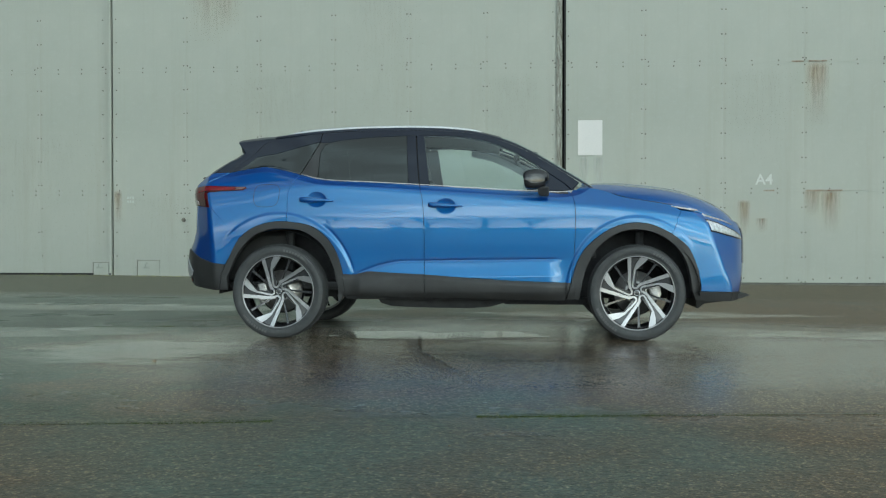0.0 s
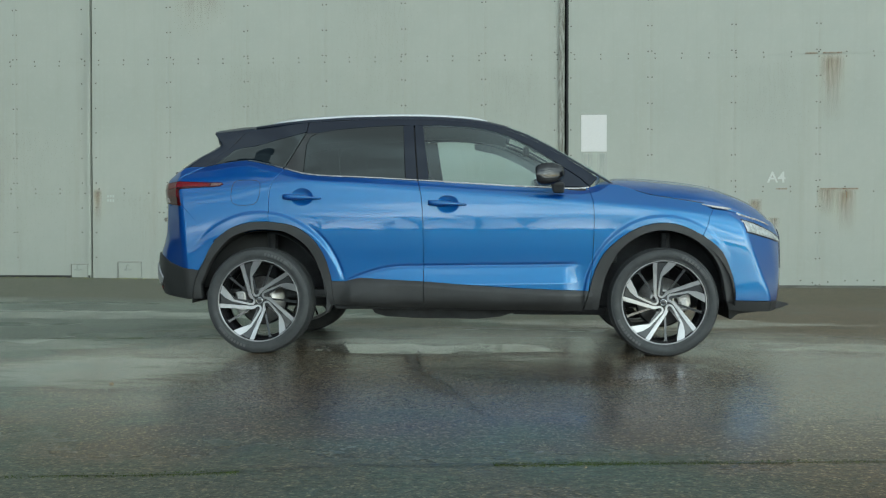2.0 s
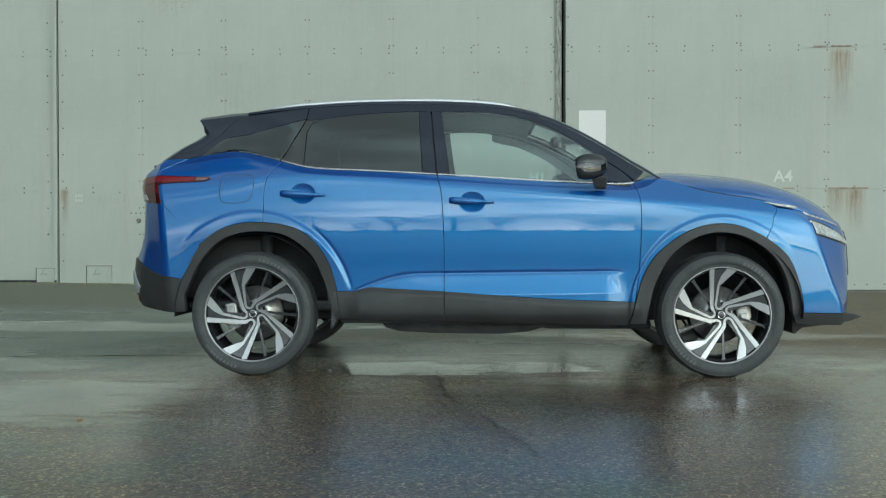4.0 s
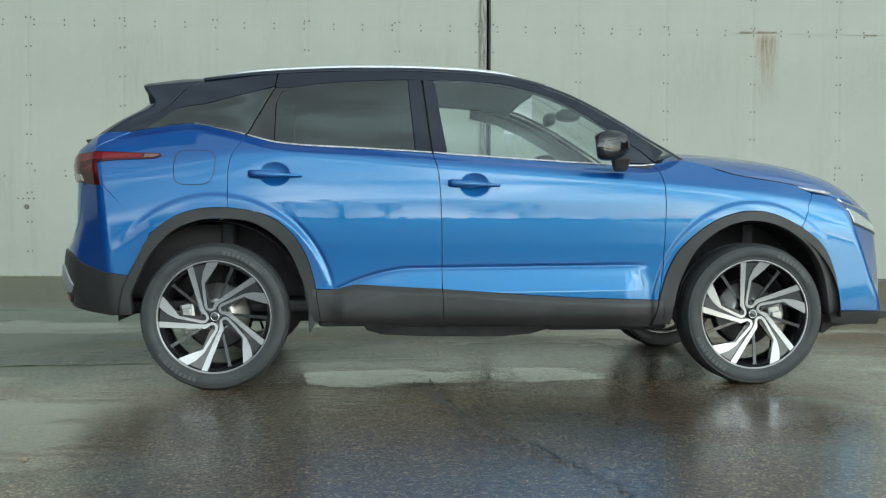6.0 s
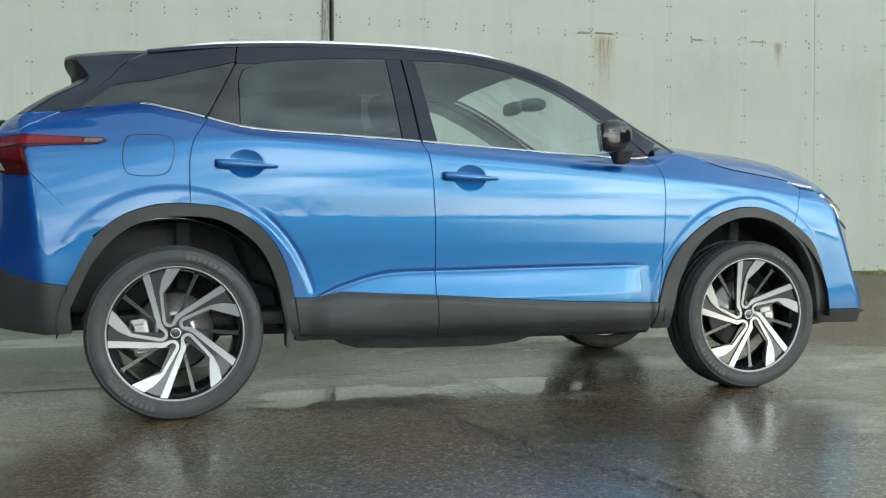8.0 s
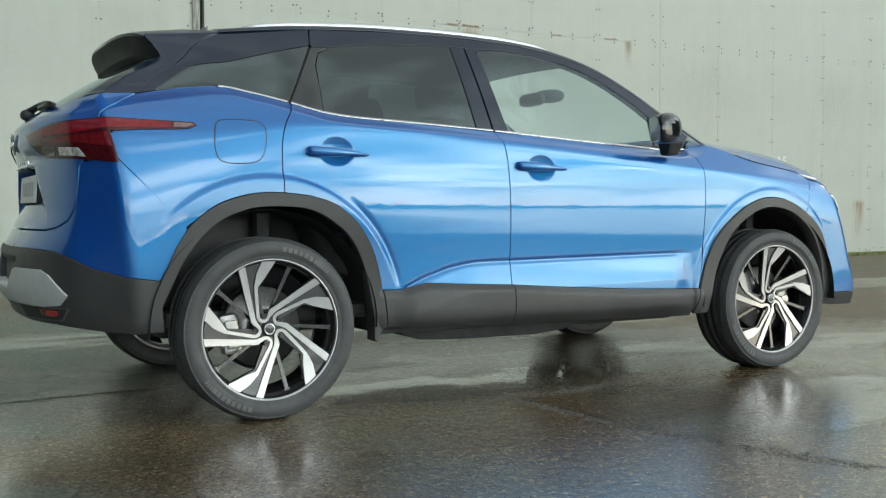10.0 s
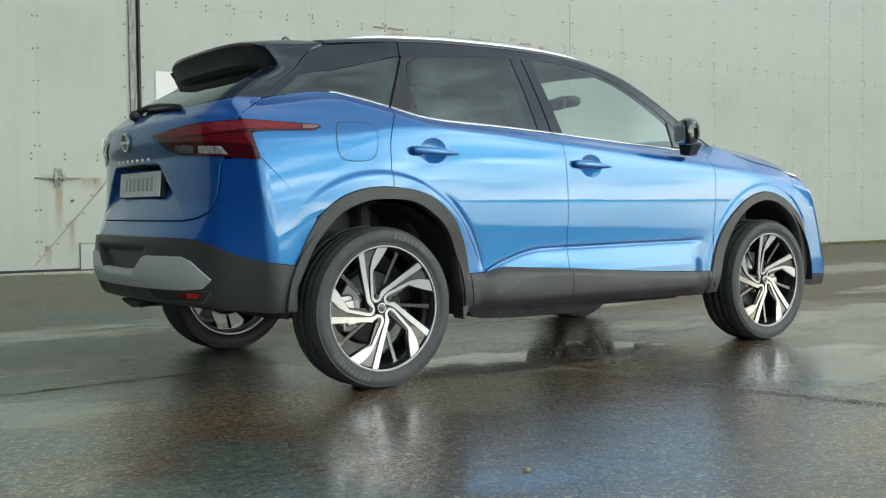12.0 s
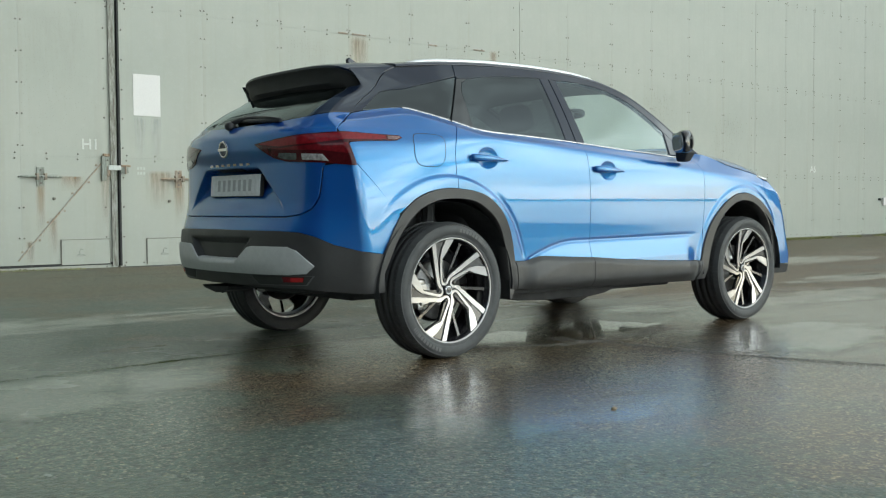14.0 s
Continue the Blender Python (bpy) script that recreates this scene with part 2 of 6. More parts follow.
    m.link(m.mix(south, m.math("MULTIPLY_ADD", zone, -0.12, c=0.42), 0.05), skin_bump.inputs["Strength"])
    m.link(m.math("MULTIPLY", fine, m.math("SUBTRACT", 1.0, m.math("MULTIPLY", pool, 0.6))), skin_bump.inputs["Height"])
    m.link(skin_bump.outputs["Normal"], m.b.inputs["Coat Normal"])
    return m.m


def m_water(name="standing_water", rough=0.05, lo=0.20, hi=0.36, most=1.0):
    """A thin skin of standing water: clear, with a mirror face, breaking up into wet grit at its edge."""
    m = Mat(name)
    m.t.nodes.remove(m.b)
    clear = m.node("ShaderNodeBsdfTransparent", Color=(1, 1, 1, 1))
    shine = m.node("ShaderNodeBsdfGlossy", Color=(1, 1, 1, 1), Roughness=rough)
    ripple = m.node("ShaderNodeBump", Strength=0.06, Distance=0.01)
    m.link(m.noise(6, 3.0), ripple.inputs["Height"])
    m.link(ripple.outputs["Normal"], shine.inputs["Normal"])
    gen = m.node("ShaderNodeSeparateXYZ")
    m.link(m.co.outputs["Generated"], gen.inputs["Vector"])
    far = []
    for axis in ("X", "Y"):
        d = m.math("MULTIPLY", m.math("SUBTRACT", gen.outputs[axis], 0.5), 2.0)
        far.append(m.math("POWER", m.math("ABSOLUTE", d), 2.4))
    shore = m.math("SUBTRACT", 1.0, m.math("ADD", far[0], far[1]))
    ragged = m.math("ADD", shore, m.math("MULTIPLY_ADD", m.noise(2.6, 7.0, 0.62, (0.6, 1.5, 1)), 2.6, c=-1.45))
    cover = m.ramp(ragged, (lo, 0.0), (hi, most))
    facing = m.node("ShaderNodeLayerWeight", Blend=0.5).outputs["Facing"]
    gloss = m.math("MULTIPLY_ADD", m.math("POWER", facing, 5.0), 0.97, True, 0.022)
    mixer = m.node("ShaderNodeMixShader")
    m.link(m.math("MULTIPLY", gloss, cover), mixer.inputs[0])
    m.link(clear.outputs[0], mixer.inputs[1])
    m.link(shine.outputs[0], mixer.inputs[2])
    m.link(mixer.outputs[0], m.t.nodes["Material Output"].inputs["Surface"])
    return m.m


def m_stain(name, deep, pale, cut_lo=0.42, cut_hi=0.62, strength=0.85):
    """Rust or dirt that has run down: dense at its head, breaking into streaks and fading toward its foot and sides."""
    m = Mat(name, Roughness=0.75)
    n = m.noise(9, 7.0, 0.7, (2.6, 1, 0.22))
    m.set("Base Color", m.ramp(m.noise(30, 5.0), (0.3, deep), (0.7, pale)))
    gen = m.node("ShaderNodeSeparateXYZ")
    m.link(m.co.outputs["Generated"], gen.inputs["Vector"])
    head = m.ramp(gen.outputs["Z"], (0.0, 0.0), (0.45, 0.4), (0.9, 1.0), (1.0, 0.0))
    side = m.ramp(m.math("ABSOLUTE", m.math("SUBTRACT", gen.outputs["X"], 0.5)), (0.12, 1.0), (0.5, 0.0))
    cover = m.math("MULTIPLY", m.math("MULTIPLY", head, side), m.ramp(n, (cut_lo, 0.15), (cut_hi, 1.0)))
    m.set("Alpha", m.math("MULTIPLY", cover, strength, True))
    return m.m


def m_door_paint():
    """Old pale grey-green paint on steel sheet, with run-down dirt and rust freckles."""
    m = Mat("old_grey_green_paint", Roughness=0.55, Specular_IOR_Level=0.35)
    big = m.noise(0.5, 5.0, 0.6)
    runs = m.noise(2.2, 6.0, 0.65, (1.8, 1.8, 0.09))
    fine = m.noise(11, 6.0, 0.7)
    base = m.ramp(big, (0.3, (0.345, 0.360, 0.315)), (0.7, (0.405, 0.415, 0.365)))
    base = m.mix(m.ramp(runs, (0.5, 0.0), (0.78, 0.35)), base, (0.30, 0.29, 0.235))
    base = m.mix(m.ramp(fine, (0.52, 0.0), (0.8, 0.3)), base, (0.44, 0.46, 0.42))
    spots = m.noise(5.5, 8.0, 0.8)
    base = m.mix(m.ramp(spots, (0.70, 0.0), (0.76, 0.8)), base, (0.19, 0.105, 0.055))
    m.set("Base Color", base)
    m.bump(m.math("ADD", m.noise(1.1, 3.0), m.math("MULTIPLY", fine, 0.15)), 0.25, 0.02)
    return m.m


def m_rust(name="rust_run", a=(0.26, 0.15, 0.075), b=(0.36, 0.33, 0.26)):
    m = Mat(name, Roughness=0.8)
    n = m.noise(16, 7.0, 0.7, (2.2, 2.2, 0.35))
    m.set("Base Color", m.ramp(n, (0.35, b), (0.62, a), (0.85, (0.12, 0.06, 0.03))))
    m.bump(n, 0.3, 0.003)
    return m.m


PAINT = m_paint()
GLOSS_BLACK = m_gloss_black()
PLASTIC = m_plastic()
DARK = m_plain("dark_underbody", (0.040, 0.041, 0.044), 0.7, vary=0.3, scale=9, Specular_IOR_Level=0.25)
TRIM_DARK = m_plastic("dark_cabin_trim", 0.02, 0.03, 0.6)
LINING = m_plain("grey_cabin_lining", (0.17, 0.18, 0.18), 0.85)
CLOTH = m_plain("dark_grey_seat_cloth", (0.035, 0.035, 0.038), 0.85, scale=120)
SILVER = m_plain("satin_silver", (0.68, 0.69, 0.70), 0.36, 0.75, 0.06)
SKID = m_plain("silver_painted_plastic", (0.47, 0.48, 0.485), 0.40, 0.35, 0.06)
CHROME = m_plain("chrome", (0.50, 0.51, 0.53), 0.10, 1.0, 0.03)
ALLOY = m_plain("machined_alloy", (0.32, 0.315, 0.32), 0.29, 0.93, 0.05, 200)
RIM_BLACK = m_plain("gloss_black_alloy", (0.012, 0.012, 0.014), 0.25, 0.0, 0.2, 30, Coat_Weight=0.5, Specular_IOR_Level=0.4)
STEEL = m_plain("brake_steel", (0.34, 0.33, 0.32), 0.34, 0.9, 0.2, 60)
TYRE = m_tyre()
TYRE_MARK = m_plain("worn_tyre_lettering", (0.085, 0.085, 0.085), 0.6)
GLASS = m_glass("clear_glass", (0.78, 0.86, 0.85), 1.35)
TINTED = m_glass("dark_tinted_glass", (0.045, 0.060, 0.060), 1.15)
SCREEN_GLASS = m_glass("windscreen_glass", (0.82, 0.88, 0.86))
LENS_RED = m_plain("red_lamp_lens", (0.16, 0.007, 0.012), 0.12, 0.0, 0.25, 60, Coat_Weight=0.4, Specular_IOR_Level=0.2, Coat_Roughness=0.03)
LENS_DARK = m_plain("smoked_red_lens", (0.045, 0.004, 0.006), 0.15, 0.0, 0.3, 50, Coat_Weight=0.4, Specular_IOR_Level=0.2, Coat_Roughness=0.03)
LENS_CLEAR = m_plain("clear_lamp_lens", (0.55, 0.57, 0.58), 0.12, 0.5, 0.35, 45, Coat_Weight=1.0, Coat_Roughness=0.02)
LENS_SMOKE = m_plain("smoked_clear_lens", (0.10, 0.105, 0.11), 0.12, 0.4, 0.45, 45, Coat_Weight=1.0, Coat_Roughness=0.02)
LENS_PALE = m_plain("clear_lens_over_grey", (0.42, 0.40, 0.40), 0.12, 0.4, 0.6, 45, Coat_Weight=0.6)
LENS_MID = m_plain("dark_red_lens", (0.11, 0.006, 0.010), 0.12, 0.0, 0.3, 60, Coat_Weight=0.4, Specular_IOR_Level=0.2, Coat_Roughness=0.03)
LENS_TIP = m_plain("pale_lens_tip", (0.16, 0.09, 0.09), 0.15, 0.1, 0.2, 60, Coat_Weight=0.6)
LENS_BRIGHT = m_plain("bright_red_reflector", (0.36, 0.014, 0.016), 0.2, 0.0, 0.2, 60, Coat_Weight=0.4)
SATIN_GREY = m_plain("worn_black_rim", (0.085, 0.088, 0.09), 0.4)
SATIN_BLACK = m_plain("satin_black_plastic", (0.008, 0.009, 0.012), 0.07, Specular_IOR_Level=0.55)
PLATE = m_plain("number_plate_white", (0.62, 0.63, 0.64), 0.4)
GREY_INK = m_plain("grey_print", (0.36, 0.37, 0.38), 0.5)
WHITE_INK = m_plain("white_stencil", (0.54, 0.56, 0.52), 0.6)
BRACE = m_rust("rusting_brace", (0.28, 0.20, 0.13), (0.40, 0.41, 0.36))
FAINT_INK = m_plain("worn_stencil", (0.45, 0.48, 0.44), 0.7)
PAINTED_IRON = m_rust("painted_iron", (0.16, 0.165, 0.14), (0.33, 0.36, 0.32))
FINE_LINE = m_plain("grey_marking", (0.24, 0.26, 0.23), 0.7)
ASPHALT = m_asphalt()
DOOR_PAINT = m_door_paint()
RUST = m_rust()
WATER = m_water("standing_water", 0.05, 0.18, 0.40, 0.85)
THIN = m_water("added_water_sheet", 0.18, 0.05, 0.60, 0.95)
DAMP = m_water("thin_water", 0.16, 0.15, 0.75, 0.6)
RUST_RUN = m_stain("rust_streak", (0.36, 0.175, 0.060), (0.44, 0.29, 0.14), 0.36, 0.66, 0.66)
DIRT_RUN = m_stain("dirt_streak", (0.22, 0.19, 0.13), (0.31, 0.28, 0.21), 0.4, 0.7, 0.09)
CHALK_RUN = m_stain("chalky_streak", (0.55, 0.58, 0.55), (0.62, 0.64, 0.62), 0.3, 0.6, 0.5)
RUST_DARK = m_rust("rusted_iron", (0.22, 0.15, 0.10), (0.34, 0.32, 0.27))
BOLT = m_plain("dull_bolt_heads", (0.13, 0.12, 0.10), 0.6, vary=0.4, scale=3)
PAPER = m_plain("white_paper", (0.66, 0.64, 0.62), 0.6, vary=0.03)
FILLET = m_plain("dark_glass_fillet", (0.010, 0.012, 0.014), 0.06, Specular_IOR_Level=0.7, vary=0.1)
GAP_DARK = m_plain("gap_shade_and_black_trim", (0.018, 0.019, 0.018), 0.7)
WORN_WOOD = m_rust("worn_edge_timber", (0.13, 0.12, 0.095), (0.36, 0.37, 0.33))
MOSS = m_plain("moss", (0.075, 0.105, 0.022), 0.9, vary=0.5, scale=30)
GRASS = m_plain("grass", (0.27, 0.28, 0.12), 0.8, vary=0.4, scale=12)
CRACK = m_plain("wet_crack", (0.022, 0.020, 0.015), 0.35, vary=0.4)
RUBBLE = m_plain("loose_asphalt", (0.040, 0.034, 0.024), 0.3, vary=0.5, scale=60, Coat_Weight=0.6)
CONCRETE = m_plain("damp_concrete_edge", (0.12, 0.115, 0.095), 0.7, vary=0.3, scale=6)
BARK = m_plain("bare_branches", (0.036, 0.032, 0.027), 0.9, vary=0.3)
PEBBLE = m_plain("pale_pebble", (0.25, 0.19, 0.12), 0.6)


# ---- mesh helpers ----
def mesh_of(name, verts, faces, material, smooth=False):
    me = bpy.data.meshes.new(name)
    me.from_pydata([tuple(v) for v in verts], [], faces)
    me.materials.append(material)
    me.polygons.foreach_set("use_smooth", [smooth] * len(me.polygons))
    me.validate()
    me.update()
    return me


def child(name, me, parent=None, label="", kind=""):
    ob = new(name, me)
    if parent is not None:
        ob.parent = parent
    return tagged(ob, label=label, kind=kind)


def part(name, bm, material, parent=None, label="", smooth=False):
    me = bpy.data.meshes.new(name)
    bm.normal_update()
    bm.to_mesh(me)
    bm.free()
    me.materials.append(material)
    if smooth:
        me.polygons.foreach_set("use_smooth", [True] * len(me.polygons))
    return child(name, me, parent, label)


def add_box(bm, x0, x1, y0, y1, z0, z1, bevel=0.0, m=None):
    made = bmesh.ops.create_cube(bm, size=1)["verts"]
    for v in made:
        v.co = Vector(((x0 + x1) / 2 + v.co.x * (x1 - x0), (y0 + y1) / 2 + v.co.y * (y1 - y0), (z0 + z1) / 2 + v.co.z * (z1 - z0)))
    if m is not None:
        bmesh.ops.transform(bm, matrix=m, verts=made)
    if bevel:
        edges = list({e for v in made for e in v.link_edges})
        bmesh.ops.bevel(bm, geom=edges, offset=bevel, segments=2, affect="EDGES", profile=0.6)
    return bm


def box(x0, x1, y0, y1, z0, z1, bevel=0.0, m=None):
    return add_box(bmesh.new(), x0, x1, y0, y1, z0, z1, bevel, m)


def prism(points, d0, d1, frame_m, bevel=0.0):
    """A flat outline (p, q) drawn out from d0 to d1, laid by the matrix whose axes are p, q and depth."""
    bm = bmesh.new()
    a = [bm.verts.new(frame_m @ Vector((p, q, d0))) for p, q in points]
    b = [bm.verts.new(frame_m @ Vector((p, q, d1))) for p, q in points]
    n = len(points)
    bm.faces.new(list(reversed(a)))
    bm.faces.new(b)
    for i in range(n):
        bm.faces.new((a[i], a[(i + 1) % n], b[(i + 1) % n], b[i]))
    bmesh.ops.recalc_face_normals(bm, faces=bm.faces)
    if bevel:
        bmesh.ops.bevel(bm, geom=bm.edges[:], offset=bevel, segments=2, affect="EDGES", profile=0.6)
    return bm


def spin(profile, segments, centre=(0, 0, 0), arc=(0.0, 360.0)):
    """A ring of revolution about the y axis from a profile of (radius, y)."""
    full = abs(arc[1] - arc[0]) >= 359.9
    n = segments if full else segments + 1
    verts, faces = [], []
    for i in range(n):
        a = radians(arc[0] + (arc[1] - arc[0]) * i / segments)
        for r, y in profile:
            verts.append((centre[0] + r * math.sin(a), centre[1] + y, centre[2] + r * math.cos(a)))
    k = len(profile)
    for i in range(segments):
        j = (i + 1) % n
        for p in range(k - 1):
            faces.append((i * k + p, i * k + p + 1, j * k + p + 1, j * k + p))
    return verts, faces


def rope(points, radius, sides=8, closed=False):
    """A tube along points; radius a number or one for each point."""
    pts = [Vector(p) for p in points]
    bm = bmesh.new()
    rings = []
    n = len(pts)
    up = Vector((0, 0, 1))
    for i, p in enumerate(pts):
        d = (pts[(i + 1) % n] - pts[i - 1]) if closed else (pts[min(i + 1, n - 1)] - pts[max(i - 1, 0)])
        d.normalize()
        a = d.cross(up if abs(d.z) < 0.95 else Vector((1, 0, 0))).normalized()
        b = d.cross(a).normalized()
        r = radius[i] if isinstance(radius, (list, tuple)) else radius
        rings.append([bm.verts.new(p + (a * math.cos(2 * math.pi * k / sides) + b * math.sin(2 * math.pi * k / sides)) * r) for k in range(sides)])
    for i in range(n if closed else n - 1):
        q = rings[(i + 1) % n]
        for k in range(sides):
            bm.faces.new((rings[i][k], rings[i][(k + 1) % sides], q[(k + 1) % sides], q[k]))
    if not closed:
        bm.faces.new(rings[0][::-1])
        bm.faces.new(rings[-1])
    bmesh.ops.recalc_face_normals(bm, faces=bm.faces)
    return bm


def lettering(name, text, size, m, material, parent=None, depth=0.0015):
    """A short word in the built-in font."""
    cu = bpy.data.curves.new(name, "FONT")
    cu.body, cu.size, cu.extrude = text, size, depth
    cu.offset = 0.014 * size
    cu.align_x, cu.align_y = "CENTER", "CENTER"
    cu.materials.append(material)
    ob = new(name, cu)
    ob.matrix_world = m
    if parent is not None:
        ob.parent = parent
    return ob


def smoothstep(a, b, x):
    t = min(1.0, max(0.0, (x - a) / (b - a)))
    return t * t * (3 - 2 * t)


# ---- ground ----
WALL_Y = 9.43


def ground_z(x, y):
    """The apron falls a little toward the foot of the doors."""
    return -0.10 * smoothstep(1.5, 9.0, y) * smoothstep(-7.0, 6.0, x) + 0.03 * smoothstep(1.5, 9.0, y) * smoothstep(-3.0, -8.0, x)


def build_ground():
    xs = [-2000, -400, -100, -40] + [-20 + 1.0 * i for i in range(61)] + [60, 120, 400, 2000]
    ys = [-2000, -400, -120, -60, -30, -16, -9, -5, -2, 0, 1] + [1.5 + 0.75 * i for i in range(11)] + [14, 40, 200, 2000]
    verts = [(x, y, ground_z(x, y)) for y in ys for x in xs]
    n = len(xs)
    faces = [(j * n + i, j * n + i + 1, (j + 1) * n + i + 1, (j + 1) * n + i) for j in range(len(ys) - 1) for i in range(n - 1)]
    tagged(new("ground", mesh_of("ground", verts, faces, ASPHALT, True)), "wet dark asphalt apron with thin puddles and moss", "ground", kind="structure")


build_ground()


# ---- hangar doors ----
def plate_fix(bm_v, faces, x, y, z, r, d):
    """A flat-domed bolt head on a wall that faces -y."""
    k = len(bm_v)
    ring = [(x + r * math.cos(a), y, z + r * math.sin(a)) for a in (2 * math.pi * i / 6 for i in range(6))]
    top = [(x + 0.6 * r * math.cos(a), y - d, z + 0.6 * r * math.sin(a)) for a in (2 * math.pi * i / 6 for i in range(6))]
    bm_v += ring + top
    for i in range(6):
        j = (i + 1) % 6
        faces.append((k + i, k + j, k + 6 + j, k + 6 + i))
    faces.append(tuple(k + 6 + i for i in range(6)))


ROW_HIGH, ROW_LOW = 3.70, 1.51
DOOR_TOP = 9.5


def door_leaf(x0, x1, y, bays=6):
    """One sliding leaf of riveted sheet: plates between the seams, cover strips and bolt rows."""
    leaf = tagged(new("hangar_door"), "grey-green riveted steel sliding hangar door leaf, rust-streaked", "hangar door", "hangar door leaves", "structure")
    leaf.location = ((x0 + x1) / 2, y, 0)
    cx = (x0 + x1) / 2
    bay = (x1 - x0) / bays
    rows = (-0.16, ROW_LOW, ROW_HIGH, 5.9, 8.1, DOOR_TOP)
    plates = {}
    for i in range(bays):
        for j in range(5):
            key = j
            if key not in plates:
                bm = box(-bay / 2 + 0.0004, bay / 2 - 0.0004, 0.0, 0.05, rows[j] + 0.0004, rows[j + 1] - 0.0004, 0.0008)
                me = bpy.data.meshes.new("plate")
                bm.to_mesh(me)
                bm.free()
                me.materials.append(DOOR_PAINT)
                plates[key] = me
            p = child("plate", plates[key], leaf)
            p.location = (x0 + (i + 0.5) * bay - cx, random.uniform(-0.0012, 0.0012), 0)
            p.rotation_euler = (random.uniform(-0.0004, 0.0004), 0, random.uniform(-0.0012, 0.0012))
    verts, faces = [], []
    for i in range(bays + 1):
        xc = x0 + i * bay - cx
        offs = (-0.032, 0.032) if 0 < i < bays else ((0.065,) if i == 0 else (-0.165,))
        z = -0.05
        while z < DOOR_TOP:
            for o in offs:
                if random.random() > 0.03:
                    plate_fix(verts, faces, xc + o + random.uniform(-0.004, 0.004), -0.004, z + random.uniform(-0.006, 0.006), 0.0135, 0.009)
            z += 0.425
    for zr in (ROW_LOW, ROW_HIGH, 5.9, 8.1):
        n = int((x1 - x0) / 0.41)
        for i in range(n):
            for o in (-0.038, 0.038):
                if random.random() > 0.05:
                    plate_fix(verts, faces, x0 + 0.12 + i * (x1 - x0 - 0.24) / (n - 1) - cx + random.uniform(-0.008, 0.008), -0.004, zr + o, 0.0135, 0.009)
    for i in range(int((x1 - x0) / 0.23)):
        if random.random() > 0.25:
            plate_fix(verts, faces, x0 + 0.1 + i * 0.23 - cx + random.uniform(-0.04, 0.04), -0.004, 0.0 + random.uniform(-0.02, 0.02), 0.0135, 0.009)
    child("bolt_heads", mesh_of("bolt_heads", verts, faces, BOLT), leaf, kind="stuff")
    back = box(x0 - cx, x1 - cx, 0.055, 0.16, -0.2, DOOR_TOP)
    part("core", back, DOOR_PAINT, leaf)
    return leaf


SEAMS = [-23.1, -14.98, -6.86, 1.21, 9.36, 17.52, 25.7, 33.8, 41.9]
LEAVES = []
for k in range(len(SEAMS) - 1):
    y = WALL_Y + (0.06 if SEAMS[k] < -7 else 0.0)
    wide = [0.02 if abs(SEAMS[i] - 1.21) < 0.1 or abs(SEAMS[i] + 6.86) < 0.1 else 0.003 for i in (k, k + 1)]
    LEAVES.append(door_leaf(SEAMS[k] + wide[0], SEAMS[k + 1] - wide[1], y))


def close_wall():
    """Plain walls that shut the hangar behind and beside the doors."""
    tagged(part("wall_north", box(-60, 60, WALL_Y + 0.5, WALL_Y + 0.8, -0.3, 11), GAP_DARK), "dark hangar interior wall behind the doors", "wall", kind="structure")
    tagged(part("lintel", box(-60, 60, WALL_Y - 0.05, WALL_Y + 0.45, DOOR_TOP, 11.2), DOOR_PAINT), "grey-green steel lintel above the hangar doors", "wall", kind="structure")
    for a, b in ((-60, SEAMS[0]), (SEAMS[-1], 60)):
        tagged(part("wall_panel", box(a, b, WALL_Y, WALL_Y + 0.3, -0.3, DOOR_TOP), DOOR_PAINT), "plain grey-green hangar wall", "wall", kind="structure")


close_wall()
# a black strip stands in for the shaded gap under each leaf
for k in range(len(SEAMS) - 1):
    a, b = SEAMS[k] + 0.03, SEAMS[k + 1] - 0.03
    tagged(part("gap_shade_strip", box(a, b, WALL_Y - 0.012, WALL_Y + 0.02, ground_z(a, WALL_Y) - 0.05, ground_z((a + b) / 2, WALL_Y) + 0.035, 0.004), GAP_DARK), "dark strip added for the shade in the gap under a steel door", "seal", "door seals", "structure")


def edge_strip(x, side, wide, material, name, label, proud=0.03):
    """A worn upright strip beside a seam."""
    bm = bmesh.new()
    z = -0.05
    while z < DOOR_TOP - 0.1:
        z1 = min(DOOR_TOP, z + random.uniform(0.5, 1.4))
        add_box(bm, x, x + side * wide * random.uniform(0.9, 1.08), WALL_Y - proud * random.uniform(0.8, 1.1), WALL_Y + 0.03, z + 0.002, z1, 0.003)
        z = z1
    return tagged(part(name, bm, material), label, "door edge", kind="structure")


edge_strip(1.185, -1, 0.085, WORN_WOOD, "trim_1", "weathered timber edge strip of a hangar door", 0.035)
edge_strip(1.222, 1, 0.032, GAP_DARK, "trim_2", "black strip along a hangar door seam", 0.02)
edge_strip(-6.88, -1, 0.05, DOOR_PAINT, "trim_3", "painted steel edge of a hangar door", 0.0)
tagged(part("floor_track", box(-50, 50, WALL_Y - 0.17, WALL_Y - 0.05, -0.14, -0.07, 0.01), CONCRETE), "damp concrete kerb with the hangar door rail", "kerb", kind="structure")


